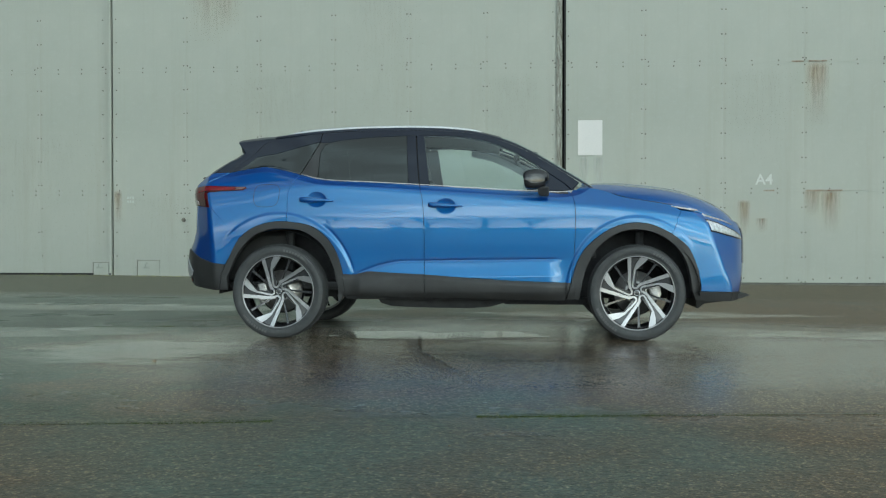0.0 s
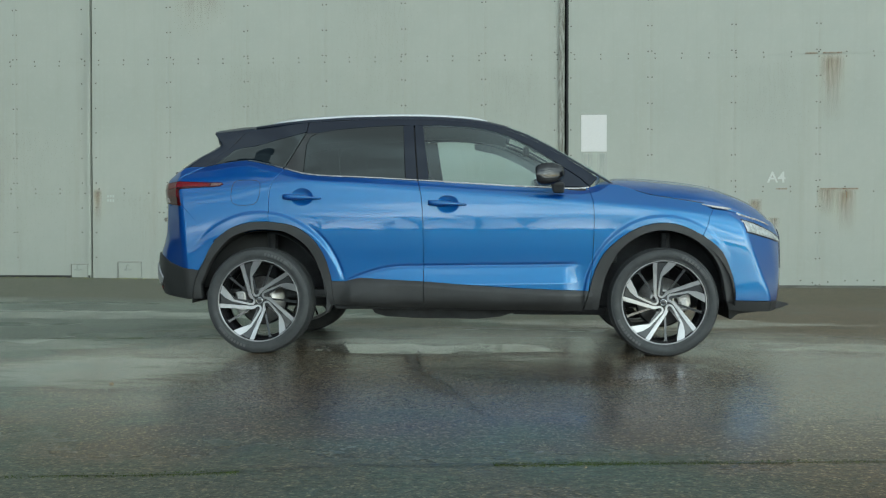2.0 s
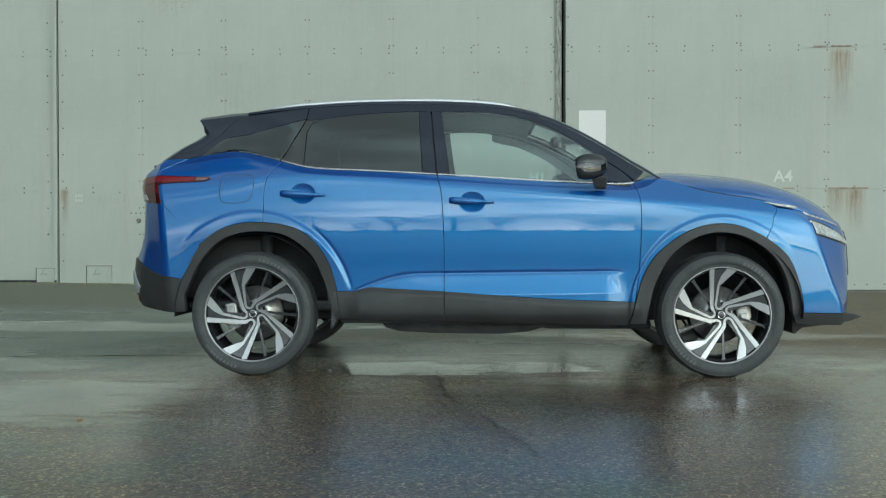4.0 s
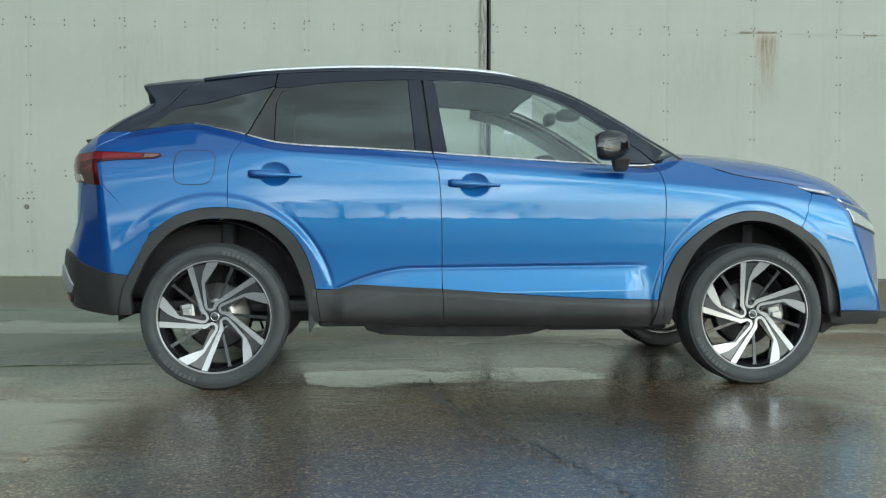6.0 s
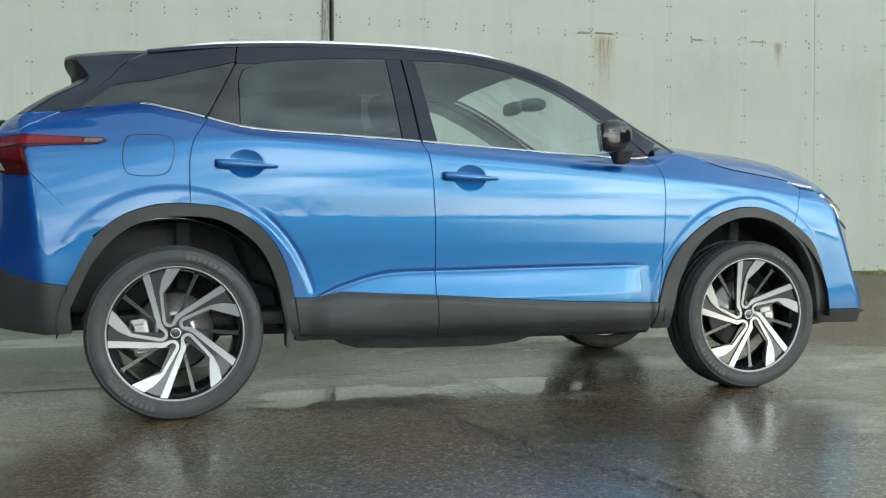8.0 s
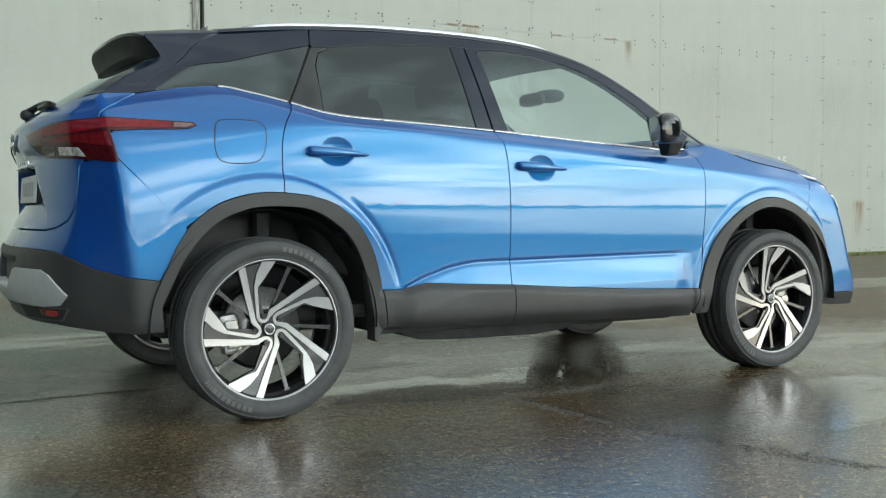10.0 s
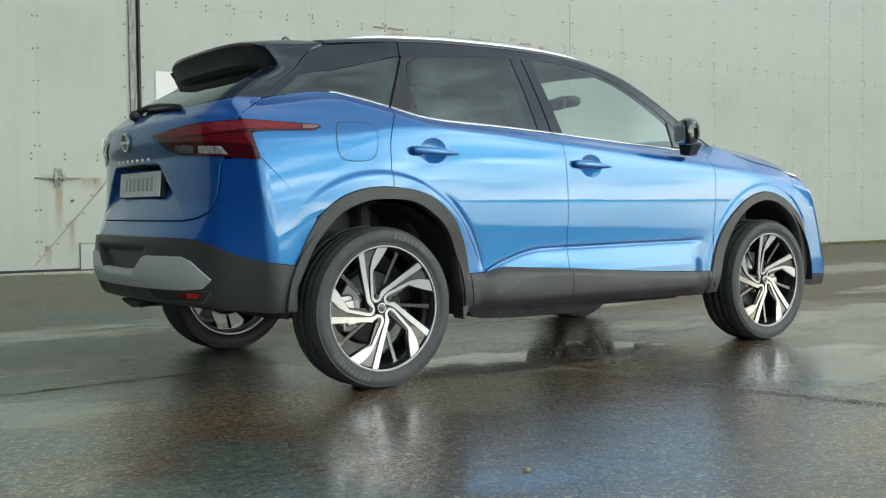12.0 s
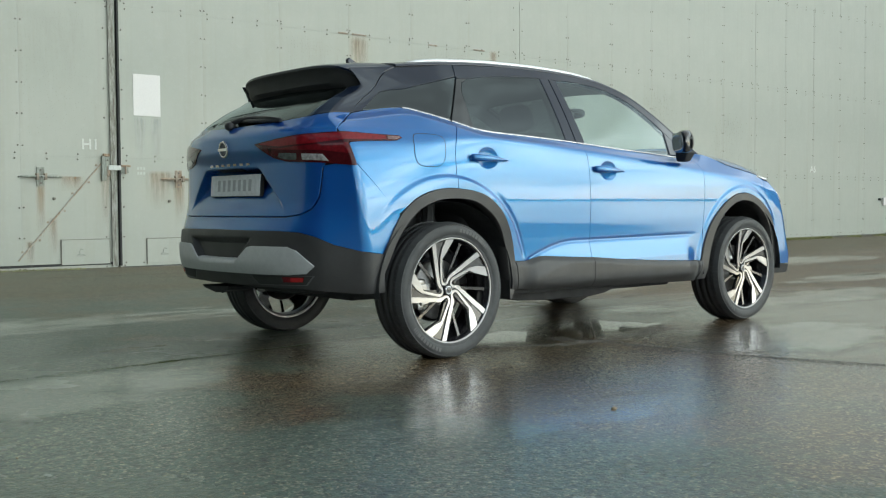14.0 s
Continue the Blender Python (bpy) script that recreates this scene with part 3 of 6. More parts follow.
# ---- the car: surface of the body ----
# x forward, y to its left, z up; the origin is on the ground midway between the axles
def table(*pairs):
    """A smooth curve through (x, y) pairs (monotone cubic), held flat past the ends."""
    xs = [p[0] for p in pairs]
    ys = [p[1] for p in pairs]
    n = len(xs)
    d = [(ys[i + 1] - ys[i]) / (xs[i + 1] - xs[i]) for i in range(n - 1)]
    t = [d[0]] + [0 if d[i - 1] * d[i] <= 0 else 2 * d[i - 1] * d[i] / (d[i - 1] + d[i]) for i in range(1, n - 1)] + [d[-1]]

    def f(x):
        if x <= xs[0]:
            return ys[0]
        if x >= xs[-1]:
            return ys[-1]
        i = 0
        while x > xs[i + 1]:
            i += 1
        h = xs[i + 1] - xs[i]
        s = (x - xs[i]) / h
        return (ys[i] * (1 + 2 * s) * (1 - s) ** 2 + t[i] * h * s * (1 - s) ** 2 + ys[i + 1] * s * s * (3 - 2 * s) + t[i + 1] * h * s * s * (s - 1))

    return f


HUB_X, HUB_Z, HUB_Y = 1.3325, 0.35, 0.885
# half-width of the flank by height
flank = table((0.18, 0.77), (0.30, 0.835), (0.40, 0.855), (0.50, 0.856), (0.60, 0.860), (0.72, 0.8685), (0.82, 0.872), (0.90, 0.8715), (0.98, 0.868), (1.06, 0.862), (1.16, 0.853), (1.35, 0.835))
shoulder = table((-1.95, 1.07), (-1.5, 1.10), (-1.2, 1.145), (-1.0, 1.150), (-0.3, 1.100), (0.3, 1.055), (0.87, 1.005), (1.3, 0.965), (1.65, 0.925))
belt = table((-1.95, 1.235), (-1.77, 1.262), (-1.46, 1.302), (-1.34, 1.280), (-1.19, 1.242), (-1.05, 1.205), (-0.91, 1.190), (-0.69, 1.180), (-0.28, 1.157), (0.09, 1.133), (0.43, 1.113), (0.78, 1.100), (0.89, 1.114), (1.0, 1.17), (1.15, 1.32))
glass_foot = table((-1.9, 0.63), (-1.77, 0.67), (-1.45, 0.74), (-1.07, 0.785), (-0.3, 0.797), (0.3, 0.785), (0.6, 0.755), (0.86, 0.715))
scallop = table((-0.76, 0.472), (-0.65, 0.518), (-0.51, 0.560), (-0.40, 0.576), (-0.1, 0.581), (0.74, 0.592))
sill_line = table((-0.86, 0.480), (-0.755, 0.478), (-0.65, 0.502), (-0.47, 0.492), (-0.232, 0.48), (0.05, 0.459), (0.40, 0.437), (0.86, 0.42))
# plan of the tail: the corner crease, the turn to the rear face, and the middle
rear_ax = table((0.2, -1.78), (0.40, -1.82), (0.60, -1.845), (0.80, -1.868), (1.0, -1.892), (1.10, -1.908), (1.17, -1.915), (1.22, -1.925), (1.27, -1.875), (1.33, -1.795), (1.41, -1.668), (1.45, -1.692), (1.50, -1.728), (1.55, -1.75))
rear_ay = table((0.2, 0.77), (0.40, 0.845), (0.60, 0.855), (0.80, 0.848), (1.0, 0.825), (1.10, 0.795), (1.17, 0.74), (1.22, 0.675), (1.27, 0.625), (1.33, 0.60), (1.41, 0.580), (1.5, 0.552), (1.55, 0.53))
rear_bx = table((0.2, -2.02), (0.40, -2.09), (0.55, -2.115), (0.66, -2.105), (0.74, -2.082), (0.82, -2.066), (1.0, -2.060), (1.10, -2.072), (1.16, -2.065), (1.21, -2.01), (1.27, -1.943), (1.33, -1.855), (1.40, -1.738), (1.43, -1.71), (1.46, -1.72), (1.55, -1.78))
rear_by = table((0.2, 0.58), (0.5, 0.645), (0.8, 0.645), (1.0, 0.635), (1.12, 0.60), (1.3, 0.53), (1.5, 0.48))
rear_cx = table((0.2, -2.06), (0.40, -2.15), (0.52, -2.195), (0.64, -2.19), (0.73, -2.145), (0.82, -2.115), (1.0, -2.115), (1.08, -2.145), (1.14, -2.14), (1.21, -2.075), (1.27, -1.985), (1.33, -1.892), (1.40, -1.775), (1.43, -1.735), (1.55, -1.80))
# plan of the nose
front_ax = table((0.2, 2.00), (0.36, 2.03), (0.54, 1.965), (0.75, 1.885), (0.86, 1.842), (0.95, 1.74), (1.05, 1.62))
front_ay = table((0.2, 0.76), (0.36, 0.80), (0.54, 0.82), (0.75, 0.83), (0.86, 0.82), (0.95, 0.80), (1.05, 0.76))
front_bx = table((0.2, 2.10), (0.36, 2.16), (0.54, 2.178), (0.75, 2.168), (0.86, 2.125), (0.95, 2.01), (1.05, 1.79))
front_cx = table((0.2, 2.14), (0.36, 2.205), (0.54, 2.228), (0.75, 2.232), (0.86, 2.205), (0.95, 2.10), (1.05, 1.88))
REAR_U = (-1.50, -1.88, -2.18, -2.80)
FRONT_U = (1.45, 1.86, 2.20, 2.75)
DENTS = ((-1.045, 1.040, 0.074, 0.058), (-0.073, 0.990, 0.074, 0.058))


def glasshouse(x, z):
    d = z - 1.15
    return glass_foot(x) - 0.40 * d - 0.22 * d * abs(d)


def half_width(x, z):
    over = (z - shoulder(x)) / 0.008
    soft = 0.008 * (over if over > 20 else math.log1p(math.exp(over)) if over > -20 else 0.0)
    low = flank(z) - soft * (0.50 + 0.30 * smoothstep(-1.45, -1.1, x))
    for hx in (-HUB_X, HUB_X):
        r = math.hypot(x - hx, z - HUB_Z)
        if r < 0.66 and z < 1.05:
            low += (0.015 * smoothstep(0.604, 0.578, math.hypot((x - hx) * 1.05, z - HUB_Z)) * smoothstep(0.40, 0.80, z) if hx < 0 else 0.010 * smoothstep(0.574, 0.548, math.hypot((x - hx) * 1.09, z - HUB_Z))) * smoothstep(1.80, 1.64, abs(x))
    if -1.0 < x < -0.72 and z < 1.0:
        low -= 0.0050 * math.exp(-((math.hypot((x + HUB_X) * 1.05, z - HUB_Z) - 0.612) / 0.011) ** 2) * smoothstep(-1.0, -0.92, x) * smoothstep(0.46, 0.56, z)
    if -0.80 < x < 0.86:
        zc = scallop(x)
        facet = 0.026 * min(1.0, max(0.0, (zc - z) / 0.12)) - 0.0055 * math.exp(-((z - zc - 0.004) / 0.010) ** 2)
        low += facet * smoothstep(0.82, 0.67, x) * smoothstep(-0.80, -0.70, x) * smoothstep(0.28, 0.36, z)
    if -0.86 < x < 0.87 and z < 0.52:
        low += 0.012 * smoothstep(sill_line(x), sill_line(x) - 0.032, z) * smoothstep(0.28, 0.36, z)
    zb = belt(x)
    w = low + (glasshouse(x, max(z, zb - 0.02)) - low) * smoothstep(zb - 0.050, zb + 0.004, z)
    if x < -0.9:
        q = min(1.0, (-0.9 - x) / (-0.9 - rear_ax(z))) ** 2
        w += (rear_ay(z) - w) * q
    elif x > 0.95 and z < 1.2:
        q = min(1.0, (x - 0.95) / (front_ax(z) - 0.95)) ** 3
        w += (front_ay(z) - w) * q
    for dx, dz, rx, rz in DENTS:
        rr = ((x - dx) / rx) ** 2 + ((z - dz) / rz) ** 2
        if rr < 1:
            w -= 0.0135 * (1 - rr) ** 0.9
    return w


def corner(t, knots, sharp):
    """A chain of four plan points, the two middle ones rounded."""
    def line(s):
        i = min(2, max(0, int(s)))
        f = s - i
        a, b = knots[i], knots[i + 1]
        g = f * (2 - f) if i == 2 else f
        return (a[0] + (b[0] - a[0]) * g, a[1] + (b[1] - a[1]) * f)

    for i in (1, 2):
        f = sharp[i - 1]
        if abs(t - i) < f:
            a, c, b = line(i - f), knots[i], line(i + f)
            s = (t - i + f) / (2 * f)
            return tuple(a[k] * (1 - s) ** 2 + 2 * c[k] * s * (1 - s) + b[k] * s * s for k in (0, 1))
    return line(t)


def tail_relief(y, z):
    """How far the rear face is pushed in: the number-plate hollow and the step of the bumper."""
    half = 0.27 + (0.985 - z) * 1.05
    d = 0.0
    if 0.74 < z < 1.0:
        side = smoothstep(half + 0.015, half - 0.015, abs(y))
        d += 0.070 * side * smoothstep(0.988, 0.962, z) * smoothstep(0.745, 0.97, z)
    if 0.49 < z < 0.64:
        d += 0.030 * smoothstep(0.17 + (z - 0.5) * 1.1 + 0.02, 0.17 + (z - 0.5) * 1.1 - 0.01, abs(y - 0.0)) * smoothstep(0.497, 0.515, z) * smoothstep(0.635, 0.60, z)
    return d


def skin(u, z):
    """The body's side, tail and nose as one ribbon: u runs with x along the flank and goes on round the corners."""
    if u > REAR_U[0] and u < FRONT_U[0]:
        return Vector((u, -half_width(u, z), z))
    if u <= REAR_U[0]:
        k = REAR_U
        x0, ax, ay = k[0], rear_ax(z), rear_ay(z)
        knots = ((x0, -half_width(x0, z)), (ax, -ay), (rear_bx(z), -rear_by(z)), (rear_cx(z), 0.0))
        sharp = (0.10, 0.42)
    else:
        k = FRONT_U
        x0, ax, ay = k[0], front_ax(z), front_ay(z)
        knots = ((x0, -half_width(x0, z)), (ax, -ay), (front_bx(z), -0.52), (front_cx(z), 0.0))
        sharp = (0.06, 0.45)
    i = 0
    while i < 2 and (u < k[i + 1] if k[1] < k[0] else u > k[i + 1]):
        i += 1
    t = i + (u - k[i]) / (k[i + 1] - k[i])
    t = min(3.0, t)
    if t < 1 - sharp[0]:
        x = x0 + (ax - x0) * t
        return Vector((x, -half_width(x, z), z))
    if t < 1 + sharp[0]:
        a = x0 + (ax - x0) * (1 - sharp[0])
        knots = ((a - (ax - a) * (1 - sharp[0]) / sharp[0], -half_width(a, z) - (ay - half_width(a, z)) * -(1 - sharp[0]) / sharp[0]),) + knots[1:]
    x, y = corner(t, knots, sharp)
    if k is REAR_U:
        x += tail_relief(y, z) * smoothstep(1.6, 2.2, t)
    return Vector((x, y, z))


def u_at_x(x, z):
    """The u at which the ribbon has that x, on the flank or a corner."""
    if REAR_U[0] < x < FRONT_U[0]:
        return x
    a, b = (REAR_U[0], REAR_U[2]) if x < 0 else (FRONT_U[0], FRONT_U[2])
    for _ in range(30):
        m = (a + b) / 2
        if (skin(m, z).x > x) == (x < 0):
            a = m
        else:
            b = m
    return (a + b) / 2


def u_at_y(y, z, rear=True):
    """The u at which the ribbon has that y (0 or less) on the tail or the nose."""
    a, b = (REAR_U[1], REAR_U[3]) if rear else (FRONT_U[1], FRONT_U[3])
    for _ in range(30):
        m = (a + b) / 2
        if skin(m, z).y < y:
            a = m
        else:
            b = m
    return (a + b) / 2


def S(*pts):
    """Flank points (x, z) as ribbon points."""
    return [(u_at_x(x, z), z) for x, z in pts]


def R(*pts):
    """Tail points (y, z) as ribbon points."""
    return [(u_at_y(y, z), z) for y, z in pts]


def N(*pts):
    return [(u_at_y(y, z, False), z) for y, z in pts]


def spl(pts, n=6):
    """A smooth line through points."""
    out = []
    for i in range(len(pts) - 1):
        p0, p1, p2, p3 = (Vector(pts[max(i - 1, 0)]), Vector(pts[i]), Vector(pts[i + 1]), Vector(pts[min(i + 2, len(pts) - 1)]))
        for k in range(n):
            t = k / n
            q = 0.5 * ((2 * p1) + (p2 - p0) * t + (2 * p0 - 5 * p1 + 4 * p2 - p3) * t * t + (3 * p1 - p0 - 3 * p2 + p3) * t ** 3)
            out.append(tuple(q))
    out.append(tuple(pts[-1]))
    return out


def inset(poly, d):
    """The outline drawn in by d."""
    area = sum(a[0] * b[1] - b[0] * a[1] for a, b in zip(poly, poly[1:] + poly[:1]))
    if area < 0:
        poly = poly[::-1]
    clean = []
    for p in poly:
        if not clean or math.hypot(p[0] - clean[-1][0], p[1] - clean[-1][1]) > 1e-4:
            clean.append(p)
    if math.hypot(clean[0][0] - clean[-1][0], clean[0][1] - clean[-1][1]) < 1e-4:
        clean.pop()
    n = len(clean)
    out = []
    for i in range(n):
        p, a, b = Vector(clean[i]), Vector(clean[i - 1]), Vector(clean[(i + 1) % n])
        e, f = (p - a).normalized(), (b - p).normalized()
        ne, nf = Vector((-e.y, e.x)), Vector((-f.y, f.x))
        m = ne + nf
        if m.length < 0.3:
            m = ne
        m = m.normalized()
        out.append(tuple(p + m * (d / max(0.45, m.dot(ne)))))
    return out


def cut(poly, axis, value, keep_more):
    out = []
    n = len(poly)
    for i in range(n):
        a, b = poly[i - 1], poly[i]
        ia, ib = (a[axis] >= value, b[axis] >= value) if keep_more else (a[axis] <= value, b[axis] <= value)
        if ia != ib:
            s = (value - a[axis]) / (b[axis] - a[axis])
            q = [a[0] + (b[0] - a[0]) * s, a[1] + (b[1] - a[1]) * s]
            q[axis] = value
            out.append(tuple(q))
        if ib:
            out.append(b)
    return out


def lines(a, b, step, fine=()):
    vals = {round(a + (b - a) * i / max(1, math.ceil((b - a) / step)), 5) for i in range(max(1, math.ceil((b - a) / step)) + 1)}
    for lo, hi, st in fine:
        if hi > a and lo < b:
            k = int((hi - lo) / st)
            vals |= {round(lo + (hi - lo) * i / k, 5) for i in range(k + 1) if a < lo + (hi - lo) * i / k < b}
    return sorted(vals)


FINE_U = ((-1.125, -0.965, 0.008), (-0.153, 0.007, 0.008), (-1.95, -1.80, 0.012), (1.80, 1.93, 0.014))
FINE_Z = ((0.45, 0.62, 0.010), (0.93, 1.10, 0.009), (1.10, 1.24, 0.012))


def patch(poly, surface=None, step=0.0135, gap=0.0027, lip=0.018, raise_by=0.0, fine_u=FINE_U, fine_z=FINE_Z, both=False, seam=None):
    """A sheet of body work: the outline (u, v) filled with a grid, laid on the surface, with its edge turned in.
    both: the mirrored half is joined to it. seam: the u of the middle plane, which gets no edge."""
    surface = surface or skin
    poly = inset(list(poly), gap)
    if seam is not None:
        poly = [(seam, v) if abs(u - seam) < 0.006 else (u, v) for u, v in poly]
    us = lines(min(p[0] for p in poly), max(p[0] for p in poly), step, fine_u)
    vs = lines(min(p[1] for p in poly), max(p[1] for p in poly), step, fine_z)
    index, flat, faces = {}, [], []
    for u0, u1 in zip(us, us[1:]):
        strip = cut(cut(poly, 0, u0, True), 0, u1, False)
        if len(strip) < 3:
            continue
        for v0, v1 in zip(vs, vs[1:]):
            c = cut(cut(strip, 1, v0, True), 1, v1, False)
            ids = []
            for p in c:
                key = (round(p[0], 5), round(p[1], 5))
                if key not in index:
                    index[key] = len(flat)
                    flat.append(key)
                if not ids or ids[-1] != index[key]:
                    ids.append(index[key])
            if len(ids) > 1 and ids[0] == ids[-1]:
                ids.pop()
            if len(ids) > 2 and len(set(ids)) == len(ids):
                faces.append(ids)
    e = 0.004
    verts, normals = [], []
    for u, v in flat:
        p = surface(u, v)
        n = (surface(u + e, v) - surface(u - e, v)).cross(surface(u, v + e) - surface(u, v - e))
        if n.length < 1e-12:
            n = Vector((-1, 0, 0))
        n.normalize()
        verts.append(p + n * raise_by)
        normals.append(n)
    count = {}
    for f in faces:
        for a, b in zip(f, f[1:] + f[:1]):
            count[(a, b)] = count.get((a, b), 0) + 1
    rim = [(a, b) for (a, b) in count if (b, a) not in count]
    if lip:
        for a, b in rim:
            if seam is not None and abs(flat[a][0] - seam) < 0.006 and abs(flat[b][0] - seam) < 0.006:
                continue
            if (verts[a] - verts[b]).length < 1e-5:
                continue
            k = len(verts)
            na, nb = normals[a], normals[b]
            side = (verts[b] - verts[a]).cross(na).normalized()
            verts += [verts[a], verts[b], verts[b] - nb * 0.0015 + side * 0.0009, verts[a] - na * 0.0015 + side * 0.0009, verts[b] - nb * lip, verts[a] - na * lip]
            normals += [na, nb, (nb + side).normalized(), (na + side).normalized(), side, side]
            faces += [[k + 1, k, k + 3, k + 2], [k + 2, k + 3, k + 5, k + 4]]
    if both:
        k = len(verts)
        verts += [Vector((p.x, -p.y, p.z)) for p in verts]
        normals += [Vector((p.x, -p.y, p.z)) for p in normals]
        faces += [[k + i for i in reversed(f)] for f in faces]
    return verts, faces, normals


def sheet(name, data, material, parent, label="", flip=False):
    """A mesh object from patch(), shaded by the true surface; flip: on the other side of the car."""
    verts, faces, normals = data
    if flip:
        verts = [Vector((p.x, -p.y, p.z)) for p in verts]
        normals = [Vector((p.x, -p.y, p.z)) for p in normals]
        faces = [f[::-1] for f in faces]
    me = bpy.data.meshes.new(name)
    me.from_pydata([tuple(v) for v in verts], [], faces)
    me.materials.append(material)
    me.polygons.foreach_set("use_smooth", [True] * len(me.polygons))
    me.normals_split_custom_set_from_vertices([tuple(n) for n in normals])
    me.update()
    return child(name, me, parent, label)


car = tagged(new("car"), "metallic blue compact crossover car with a black roof", "car")


# outlines shared by neighbouring panels (x, z)
B_GAP = [(-0.275, 1.146), (-0.252, 1.06), (-0.240, 0.94), (-0.233, 0.73), (-0.232, 0.48)]
REAR_CUT = [(-1.270, 0.875), (-1.270, 1.04), (-1.262, 1.10), (-1.248, 1.145), (-1.222, 1.185), (-1.192, 1.228)]
FRONT_CUT = [(0.855, 1.092), (0.866, 1.06), (0.880, 0.99), (0.885, 0.86), (0.872, 0.59), (0.851, 0.42)]
ARCH_R_OUT = [(-0.825, 0.33), (-0.838, 0.41), (-0.855, 0.52), (-0.892, 0.64), (-0.96, 0.75), (-1.06, 0.83), (-1.17, 0.865), (-1.32, 0.877), (-1.42, 0.867), (-1.53, 0.83), (-1.62, 0.765), (-1.675, 0.69), (-1.72, 0.60), (-1.745, 0.55)]
ARCH_R_IN = [(-1.742, 0.44), (-1.705, 0.52), (-1.645, 0.64), (-1.54, 0.755), (-1.42, 0.81), (-1.30, 0.822), (-1.17, 0.81), (-1.07, 0.76), (-0.985, 0.68), (-0.925, 0.55), (-0.893, 0.41), (-0.872, 0.31)]
ARCH_F_OUT = [(0.82, 0.30), (0.853, 0.42), (0.892, 0.56), (0.96, 0.68), (1.08, 0.785), (1.20, 0.845), (1.32, 0.866), (1.45, 0.848), (1.585, 0.785), (1.71, 0.68), (1.78, 0.52), (1.80, 0.36)]
ARCH_F_IN = [(1.738, 0.35), (1.70, 0.55), (1.615, 0.69), (1.475, 0.785), (1.32, 0.816), (1.18, 0.782), (1.05, 0.685), (0.965, 0.53), (0.932, 0.40), (0.915, 0.30)]
CHROME_W = 0.0068
roof_edge = table((-1.75, 1.49), (-1.42, 1.530), (-1.05, 1.566), (-0.68, 1.584), (-0.43, 1.586), (-0.14, 1.578), (0.08, 1.558), (0.23, 1.528), (0.41, 1.468), (0.58, 1.384), (0.76, 1.277), (0.94, 1.166), (1.08, 1.075))


def under_belt(x0, x1, n=14):
    return [(x0 + (x1 - x0) * i / n, belt(x0 + (x1 - x0) * i / n) - CHROME_W) for i in range(n + 1)]


def on_belt(x0, x1, n=14):
    return [(x0 + (x1 - x0) * i / n, belt(x0 + (x1 - x0) * i / n)) for i in range(n + 1)]


SILL_TOP = [(0.851, 0.42), (0.40, 0.437), (0.05, 0.459), (-0.232, 0.48), (-0.47, 0.492), (-0.65, 0.502), (-0.755, 0.478), (-0.848, 0.480)]


def side_pair(name, data, material, parents, label=""):
    """The panel and its twin across the car."""
    return [sheet(name, data, material, p, label, flip) for p, flip in zip(parents, (False, True))]


# doors
rear_door = patch(S(*spl(B_GAP)) + S(*SILL_TOP[3:]) + S(*spl(ARCH_R_OUT[2:7])) + S((-1.27, 0.875)) + S(*spl(REAR_CUT)) + S(*under_belt(-1.19, -0.276)), step=0.009)
front_door = patch(S(*spl(FRONT_CUT)) + S(*SILL_TOP[:4]) + S(*spl(B_GAP)[::-1]) + S(*under_belt(-0.274, 0.854)), step=0.009)
RD = side_pair("rear_door", rear_door, PAINT, (car, car), "blue metallic door with a shallow scallop along its foot")
FD = side_pair("front_door", front_door, PAINT, (car, car), "blue metallic door with a shallow scallop along its foot")
side_pair("chrome_strip", patch(S(*on_belt(-0.27, 0.862)[::-1]) + S(*under_belt(-0.27, 0.862)), gap=0.0008, lip=0.006, raise_by=0.004), CHROME, FD, "chrome strip")
side_pair("chrome_strip", patch(S(*on_belt(-1.19, -0.28)[::-1]) + S(*under_belt(-1.19, -0.28)), gap=0.0008, lip=0.006, raise_by=0.004), CHROME, RD, "chrome strip")
side_pair("sill_cladding", patch(S(*SILL_TOP[:4]) + S((-0.230, 0.44), (-0.226, 0.315), (0.30, 0.305), (0.812, 0.292)), raise_by=0.012, lip=0.05), PLASTIC, FD, "black plastic cladding")
side_pair("sill_cladding", patch(S(*SILL_TOP[3:]) + S((-0.842, 0.44), (-0.826, 0.33), (-0.226, 0.315), (-0.230, 0.44)), raise_by=0.012, lip=0.05), PLASTIC, RD, "black plastic cladding")

# wings, quarters and arch trims
front_wing = patch(S(*spl(FRONT_CUT)) + S(*spl(ARCH_F_OUT[1:9])) + S((1.628, 0.90), (1.658, 0.957)) + S(*spl([(1.58, 0.998), (1.45, 1.020), (1.28, 1.047), (1.20, 1.068), (1.12, 1.095), (1.06, 1.114)])) + S((1.0, 1.122), (0.93, 1.120), (0.862, 1.108)), step=0.009)
WING = side_pair("front_wing", front_wing, PAINT, (car, car))
quarter = patch(S(*spl(REAR_CUT)[::-1]) + S(*spl(ARCH_R_OUT[7:11])) + S((-1.652, 0.744), (-1.888, 1.008), (-1.925, 1.172), (-1.85, 1.214), (-1.77, 1.258)) + S(*on_belt(-1.70, -1.47, 4)) + S(*under_belt(-1.46, -1.196)), step=0.009)
QUARTER = side_pair("rear_quarter", quarter, PAINT, (car, car))
side_pair("chrome_strip", patch(S(*on_belt(-1.462, -1.20)[::-1]) + S(*under_belt(-1.462, -1.20)), gap=0.0008, lip=0.006, raise_by=0.004), CHROME, QUARTER, "chrome strip")
